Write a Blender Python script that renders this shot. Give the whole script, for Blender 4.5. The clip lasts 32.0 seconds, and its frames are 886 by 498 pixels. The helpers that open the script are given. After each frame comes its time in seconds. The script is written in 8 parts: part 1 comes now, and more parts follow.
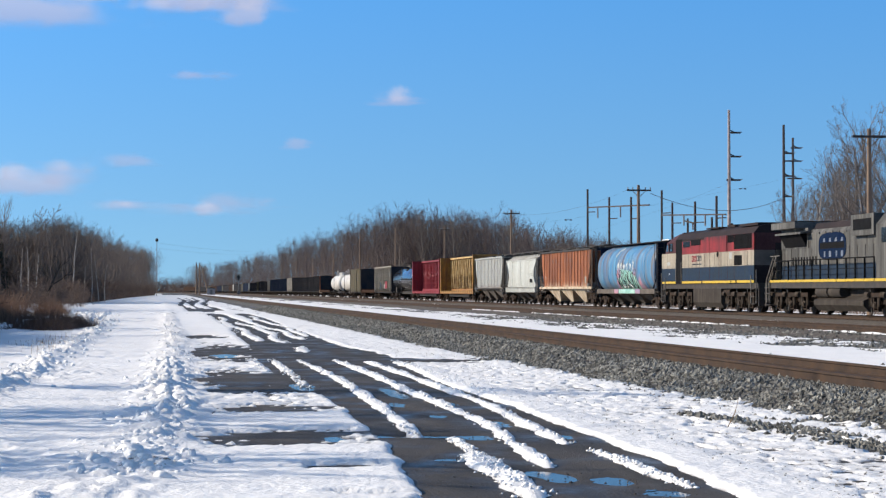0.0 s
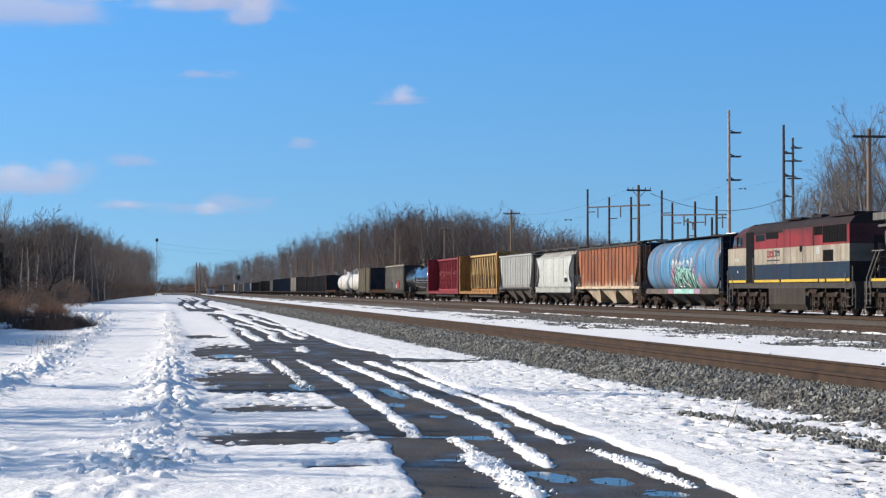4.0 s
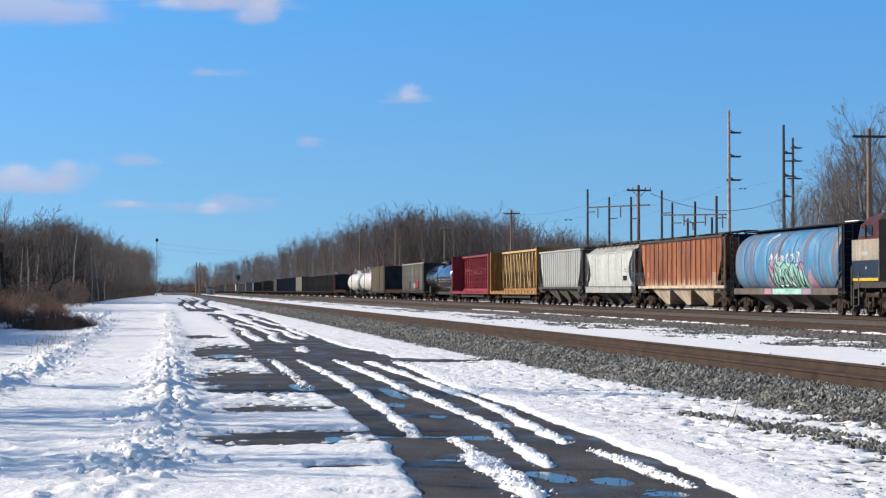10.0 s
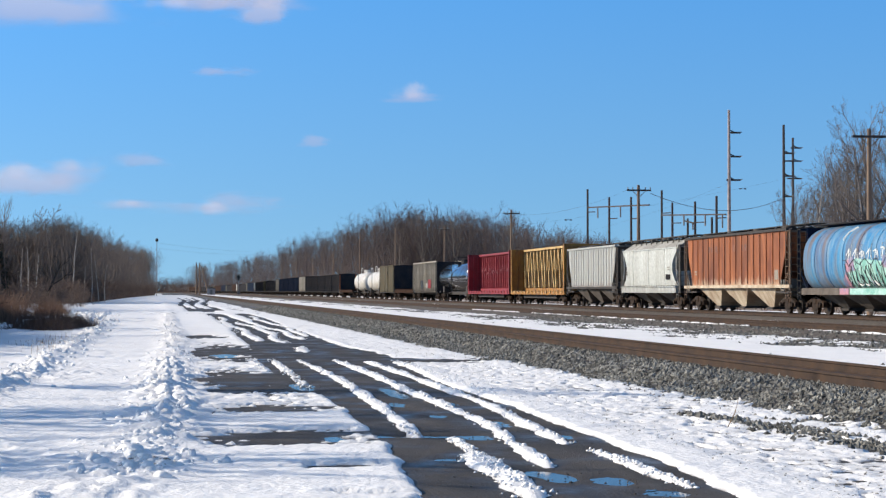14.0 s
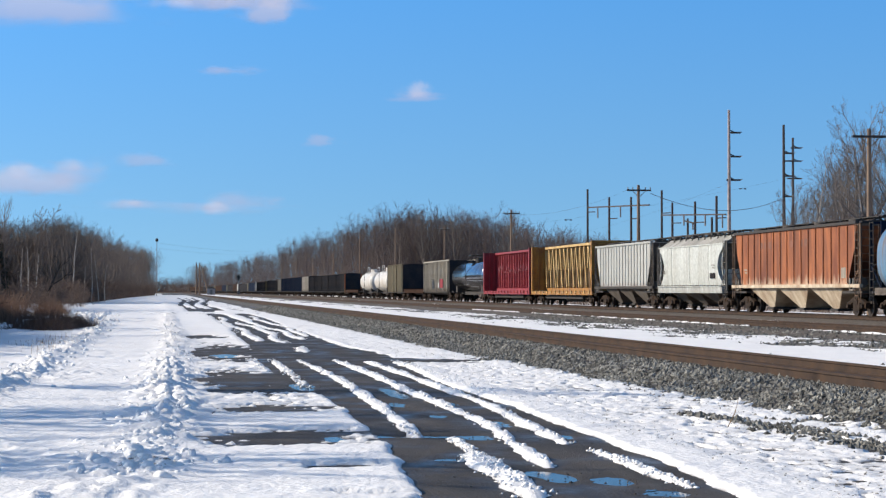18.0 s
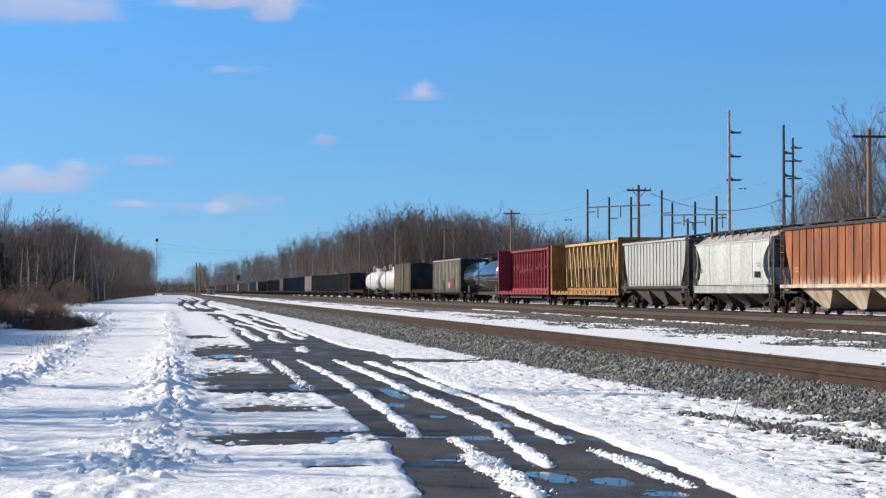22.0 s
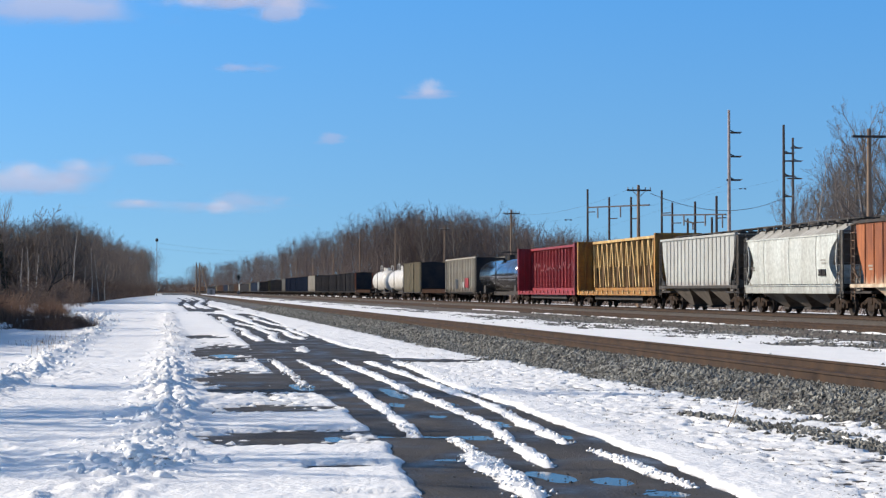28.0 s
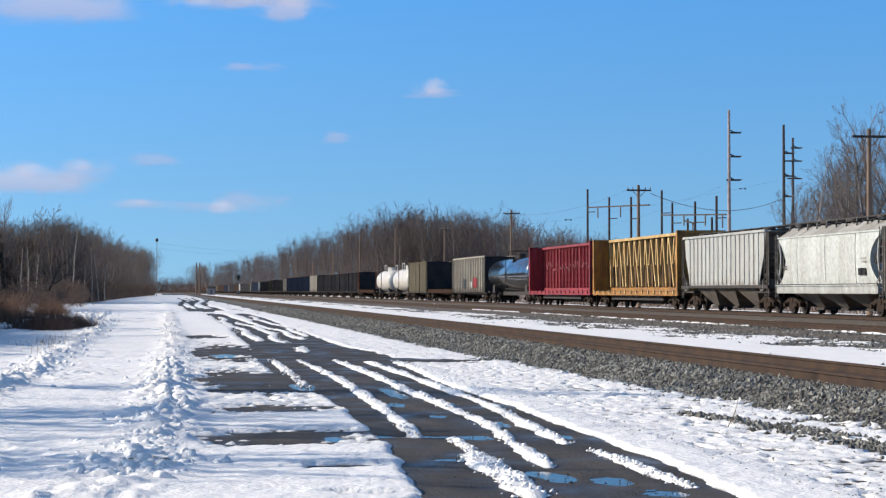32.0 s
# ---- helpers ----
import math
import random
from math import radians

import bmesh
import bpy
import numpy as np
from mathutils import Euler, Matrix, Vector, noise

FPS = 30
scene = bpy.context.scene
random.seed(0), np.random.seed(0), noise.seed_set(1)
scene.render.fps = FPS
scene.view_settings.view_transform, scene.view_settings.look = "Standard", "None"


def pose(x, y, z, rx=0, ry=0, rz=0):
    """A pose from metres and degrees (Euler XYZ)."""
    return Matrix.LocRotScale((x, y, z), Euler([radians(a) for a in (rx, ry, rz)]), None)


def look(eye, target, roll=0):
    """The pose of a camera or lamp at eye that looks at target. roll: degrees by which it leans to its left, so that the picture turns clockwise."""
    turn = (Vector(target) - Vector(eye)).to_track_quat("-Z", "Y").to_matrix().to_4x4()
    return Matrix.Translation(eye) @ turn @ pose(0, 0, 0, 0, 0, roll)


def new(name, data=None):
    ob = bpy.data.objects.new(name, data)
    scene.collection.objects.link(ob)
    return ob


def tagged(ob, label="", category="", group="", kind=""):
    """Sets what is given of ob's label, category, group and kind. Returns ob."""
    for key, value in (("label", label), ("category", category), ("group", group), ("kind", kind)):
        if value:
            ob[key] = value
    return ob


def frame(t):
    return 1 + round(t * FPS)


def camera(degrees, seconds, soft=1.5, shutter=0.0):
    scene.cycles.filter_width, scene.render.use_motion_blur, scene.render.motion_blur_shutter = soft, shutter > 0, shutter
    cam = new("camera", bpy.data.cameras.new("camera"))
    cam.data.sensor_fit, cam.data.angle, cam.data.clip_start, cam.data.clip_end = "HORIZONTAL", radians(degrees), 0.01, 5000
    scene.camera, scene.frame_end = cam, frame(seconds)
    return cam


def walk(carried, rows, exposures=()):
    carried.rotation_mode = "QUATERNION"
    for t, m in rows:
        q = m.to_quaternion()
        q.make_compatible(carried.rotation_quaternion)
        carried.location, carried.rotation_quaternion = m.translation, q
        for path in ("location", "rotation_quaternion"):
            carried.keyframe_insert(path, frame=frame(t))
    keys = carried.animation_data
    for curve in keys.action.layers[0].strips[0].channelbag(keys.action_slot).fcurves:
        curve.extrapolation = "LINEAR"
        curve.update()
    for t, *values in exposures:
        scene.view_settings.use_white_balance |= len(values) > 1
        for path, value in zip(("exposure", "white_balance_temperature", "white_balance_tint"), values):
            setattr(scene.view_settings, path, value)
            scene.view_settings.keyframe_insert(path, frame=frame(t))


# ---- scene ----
# The road and the tracks run along +Y, away from the camera; the train comes towards it. Rail tops lie at z = RAIL.
cam = camera(26.73, 32.0, soft=1.3)
VIEW = pose(0, 0, 1.62, 91.285, 0, -8.463)
walk(cam, [(0.0, VIEW), (32.0, VIEW)])

RAIL = 0.45
NEAR_X, MID_X, FAR_X = 10.25, 22.9, 32.55  # centre lines of the three tracks
BEND_Y, BEND_R = 900.0, 6000.0  # far off the line bends gently to the left

# ---- world and sun ----
SUN_AZ, SUN_EL = 286.0, 27.0  # degrees: clockwise from +Y, and up
world = bpy.data.worlds.new("sky_world")
scene.world = world
world.use_nodes = True
wn = world.node_tree
bg = wn.nodes["Background"]
sky = wn.nodes.new("ShaderNodeTexSky")
sky.sky_type, sky.sun_disc = "NISHITA", False
sky.sun_elevation, sky.sun_rotation = radians(SUN_EL), radians(SUN_AZ)
sky.air_density, sky.dust_density, sky.ozone_density = 1.0, 0.2, 2.0
way = wn.nodes.new("ShaderNodeTexCoord")
lift = wn.nodes.new("ShaderNodeVectorMath")  # a clear, dry winter sky: blue down to the horizon
lift.inputs[1].default_value = (0, 0, 0.20)
tint = wn.nodes.new("ShaderNodeMix")
tint.data_type, tint.blend_type = "RGBA", "MULTIPLY"
tint.inputs[0].default_value = 1.0
height = wn.nodes.new("ShaderNodeSeparateXYZ")
rise = wn.nodes.new("ShaderNodeMapRange")  # paler towards the horizon, deeper blue above
rise.inputs[2].default_value = 0.17
air = wn.nodes.new("ShaderNodeMix")
air.data_type = "RGBA"
air.inputs[6].default_value, air.inputs[7].default_value = (0.69, 0.855, 0.835, 1), (0.45, 0.945, 1.26, 1)
wn.links.new(way.outputs["Generated"], height.inputs[0])
wn.links.new(height.outputs["Z"], rise.inputs[0])
wn.links.new(rise.outputs[0], air.inputs[0])
zenith = wn.nodes.new("ShaderNodeMapRange")  # high up the sky keeps its plain colour
zenith.inputs[1].default_value, zenith.inputs[2].default_value = 0.17, 0.40
dome = wn.nodes.new("ShaderNodeMix")
dome.data_type = "RGBA"
dome.inputs[7].default_value = (0.86, 0.93, 0.98, 1)
wn.links.new(height.outputs["Z"], zenith.inputs[0])
wn.links.new(zenith.outputs[0], dome.inputs[0])
wn.links.new(air.outputs[2], dome.inputs[6])
wn.links.new(dome.outputs[2], tint.inputs[7])
wn.links.new(way.outputs["Generated"], lift.inputs[0])
wn.links.new(lift.outputs[0], sky.inputs["Vector"])
wn.links.new(sky.outputs[0], tint.inputs[6])
wn.links.new(tint.outputs[2], bg.inputs[0])
bg.inputs[1].default_value = 0.147

sun_data = bpy.data.lights.new("sun", "SUN")
sun_data.energy, sun_data.angle, sun_data.color = 4.8, radians(0.55), (1.0, 0.89, 0.74)
sun = new("sun", sun_data)
az, el = radians(SUN_AZ), radians(SUN_EL)
sun_way = Vector((math.sin(az) * math.cos(el), math.cos(az) * math.cos(el), math.sin(el)))
sun.matrix_basis = look(sun_way * 100, (0, 0, 0))
scene.view_settings.exposure = 0.33


# ---- materials ----
def surface(name, base, rough=0.7, metal=0.0, other=None, scale=3.0, stretch=(1, 1, 1), amount=0.5, bump=0.15,
            fine=40.0, grime=None, grime_amount=0.0, specular=0.5, space="Object", random_value=0.0, stain=None, stain_amount=0.0, stain_scale=1.0, dust=None):
    """A plain painted, earthen or mineral surface: base and other colour mixed by a coarse noise, a fine grain in value and relief,
    and streaks of grime that run down from above."""
    m = bpy.data.materials.new(name)
    m.use_nodes = True
    t = m.node_tree
    n, link = t.nodes, t.links.new
    b = n["Principled BSDF"]
    b.inputs["Roughness"].default_value, b.inputs["Metallic"].default_value = rough, metal
    b.inputs["Specular IOR Level"].default_value = specular
    co = n.new("ShaderNodeTexCoord")
    mp = n.new("ShaderNodeMapping")
    mp.inputs["Scale"].default_value = stretch
    link(co.outputs[space], mp.inputs[0])
    coarse = n.new("ShaderNodeTexNoise")
    coarse.inputs["Scale"].default_value, coarse.inputs["Detail"].default_value = scale, 5
    link(mp.outputs[0], coarse.inputs["Vector"])
    ramp = n.new("ShaderNodeMapRange")
    ramp.inputs[1].default_value, ramp.inputs[2].default_value = 0.35, 0.65
    ramp.inputs[4].default_value = amount * 2
    link(coarse.outputs[0], ramp.inputs[0])
    mix = n.new("ShaderNodeMix")
    mix.data_type = "RGBA"
    mix.inputs[6].default_value = (*base, 1)
    mix.inputs[7].default_value = (*(other or tuple(c * 0.65 for c in base)), 1)
    link(ramp.outputs[0], mix.inputs[0])
    out = mix.outputs[2]
    if grime:
        mg = n.new("ShaderNodeMapping")
        mg.inputs["Scale"].default_value = (3.0, 3.0, 0.35)
        link(co.outputs[space], mg.inputs[0])
        ng = n.new("ShaderNodeTexNoise")
        ng.inputs["Scale"].default_value, ng.inputs["Detail"].default_value = 1.3, 6
        link(mg.outputs[0], ng.inputs["Vector"])
        rg = n.new("ShaderNodeMapRange")
        rg.inputs[1].default_value, rg.inputs[2].default_value, rg.inputs[4].default_value = 0.42, 0.68, grime_amount
        link(ng.outputs[0], rg.inputs[0])
        mx = n.new("ShaderNodeMix")
        mx.data_type = "RGBA"
        mx.inputs[7].default_value = (*grime, 1)
        link(rg.outputs[0], mx.inputs[0])
        link(out, mx.inputs[6])
        out = mx.outputs[2]
    if stain or dust:  # every piece takes another part of the pattern
        info = n.new("ShaderNodeObjectInfo")
        shift = n.new("ShaderNodeCombineXYZ")
        far = n.new("ShaderNodeMath")
        far.operation = "MULTIPLY"
        far.inputs[1].default_value = 61.0
        own = n.new("ShaderNodeVectorMath")
        link(info.outputs["Random"], far.inputs[0]), link(far.outputs[0], shift.inputs[1])
        link(co.outputs[space], own.inputs[0]), link(shift.outputs[0], own.inputs[1])
    if stain:
        ms = n.new("ShaderNodeMapping")
        ms.inputs["Scale"].default_value = (0.02, 1.4 * stain_scale, 0.10)
        link(own.outputs[0], ms.inputs[0])
        ns = n.new("ShaderNodeTexNoise")
        ns.inputs["Scale"].default_value, ns.inputs["Detail"].default_value, ns.inputs["Roughness"].default_value = 1.0, 8, 0.65
        link(ms.outputs[0], ns.inputs["Vector"])
        rt = n.new("ShaderNodeMapRange")
        rt.inputs[1].default_value, rt.inputs[2].default_value, rt.inputs[4].default_value = 0.48, 0.66, stain_amount
        link(ns.outputs[0], rt.inputs[0])
        mt = n.new("ShaderNodeMix")
        mt.data_type = "RGBA"
        mt.inputs[7].default_value = (*stain, 1)
        link(rt.outputs[0], mt.inputs[0]), link(out, mt.inputs[6])
        out = mt.outputs[2]
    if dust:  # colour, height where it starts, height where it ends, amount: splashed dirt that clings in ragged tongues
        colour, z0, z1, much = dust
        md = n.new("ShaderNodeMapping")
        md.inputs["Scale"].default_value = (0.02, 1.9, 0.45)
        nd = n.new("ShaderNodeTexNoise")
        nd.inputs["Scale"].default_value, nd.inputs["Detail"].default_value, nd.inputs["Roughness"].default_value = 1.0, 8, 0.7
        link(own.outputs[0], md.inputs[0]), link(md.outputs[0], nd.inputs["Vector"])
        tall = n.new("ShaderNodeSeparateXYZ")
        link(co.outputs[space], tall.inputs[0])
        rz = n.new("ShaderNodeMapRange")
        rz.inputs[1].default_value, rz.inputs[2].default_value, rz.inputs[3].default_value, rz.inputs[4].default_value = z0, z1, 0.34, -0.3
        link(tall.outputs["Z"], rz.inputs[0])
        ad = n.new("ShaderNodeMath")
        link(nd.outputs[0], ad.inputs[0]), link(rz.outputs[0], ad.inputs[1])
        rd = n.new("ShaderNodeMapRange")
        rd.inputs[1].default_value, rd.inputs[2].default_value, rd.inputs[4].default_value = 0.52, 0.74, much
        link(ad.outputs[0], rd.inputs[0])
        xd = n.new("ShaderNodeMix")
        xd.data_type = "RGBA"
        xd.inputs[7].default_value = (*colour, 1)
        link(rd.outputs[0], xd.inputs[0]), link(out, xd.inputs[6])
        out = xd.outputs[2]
    grain = n.new("ShaderNodeTexNoise")
    grain.inputs["Scale"].default_value, grain.inputs["Detail"].default_value = fine, 4
    link(co.outputs[space], grain.inputs["Vector"])
    hv = n.new("ShaderNodeHueSaturation")
    rv = n.new("ShaderNodeMapRange")
    rv.inputs[1].default_value, rv.inputs[2].default_value, rv.inputs[3].default_value, rv.inputs[4].default_value = 0.3, 0.7, 0.8, 1.2
    link(grain.outputs[0], rv.inputs[0])
    value = rv.outputs[0]
    if random_value:
        info = n.new("ShaderNodeObjectInfo")
        rr = n.new("ShaderNodeMapRange")
        rr.inputs[3].default_value, rr.inputs[4].default_value = 1 - random_value, 1 + random_value
        link(info.outputs["Random"], rr.inputs[0])
        mul = n.new("ShaderNodeMath")
        mul.operation = "MULTIPLY"
        link(value, mul.inputs[0]), link(rr.outputs[0], mul.inputs[1])
        value = mul.outputs[0]
    link(value, hv.inputs["Value"]), link(out, hv.inputs["Color"])
    link(hv.outputs[0], b.inputs["Base Color"])
    if bump:
        bp = n.new("ShaderNodeBump")
        bp.inputs["Strength"].default_value, bp.inputs["Distance"].default_value = bump, 0.02
        link(grain.outputs[0], bp.inputs["Height"])
        link(bp.outputs[0], b.inputs["Normal"])
    return m


RUST = (0.13, 0.06, 0.03)
DIRT = (0.10, 0.085, 0.07)
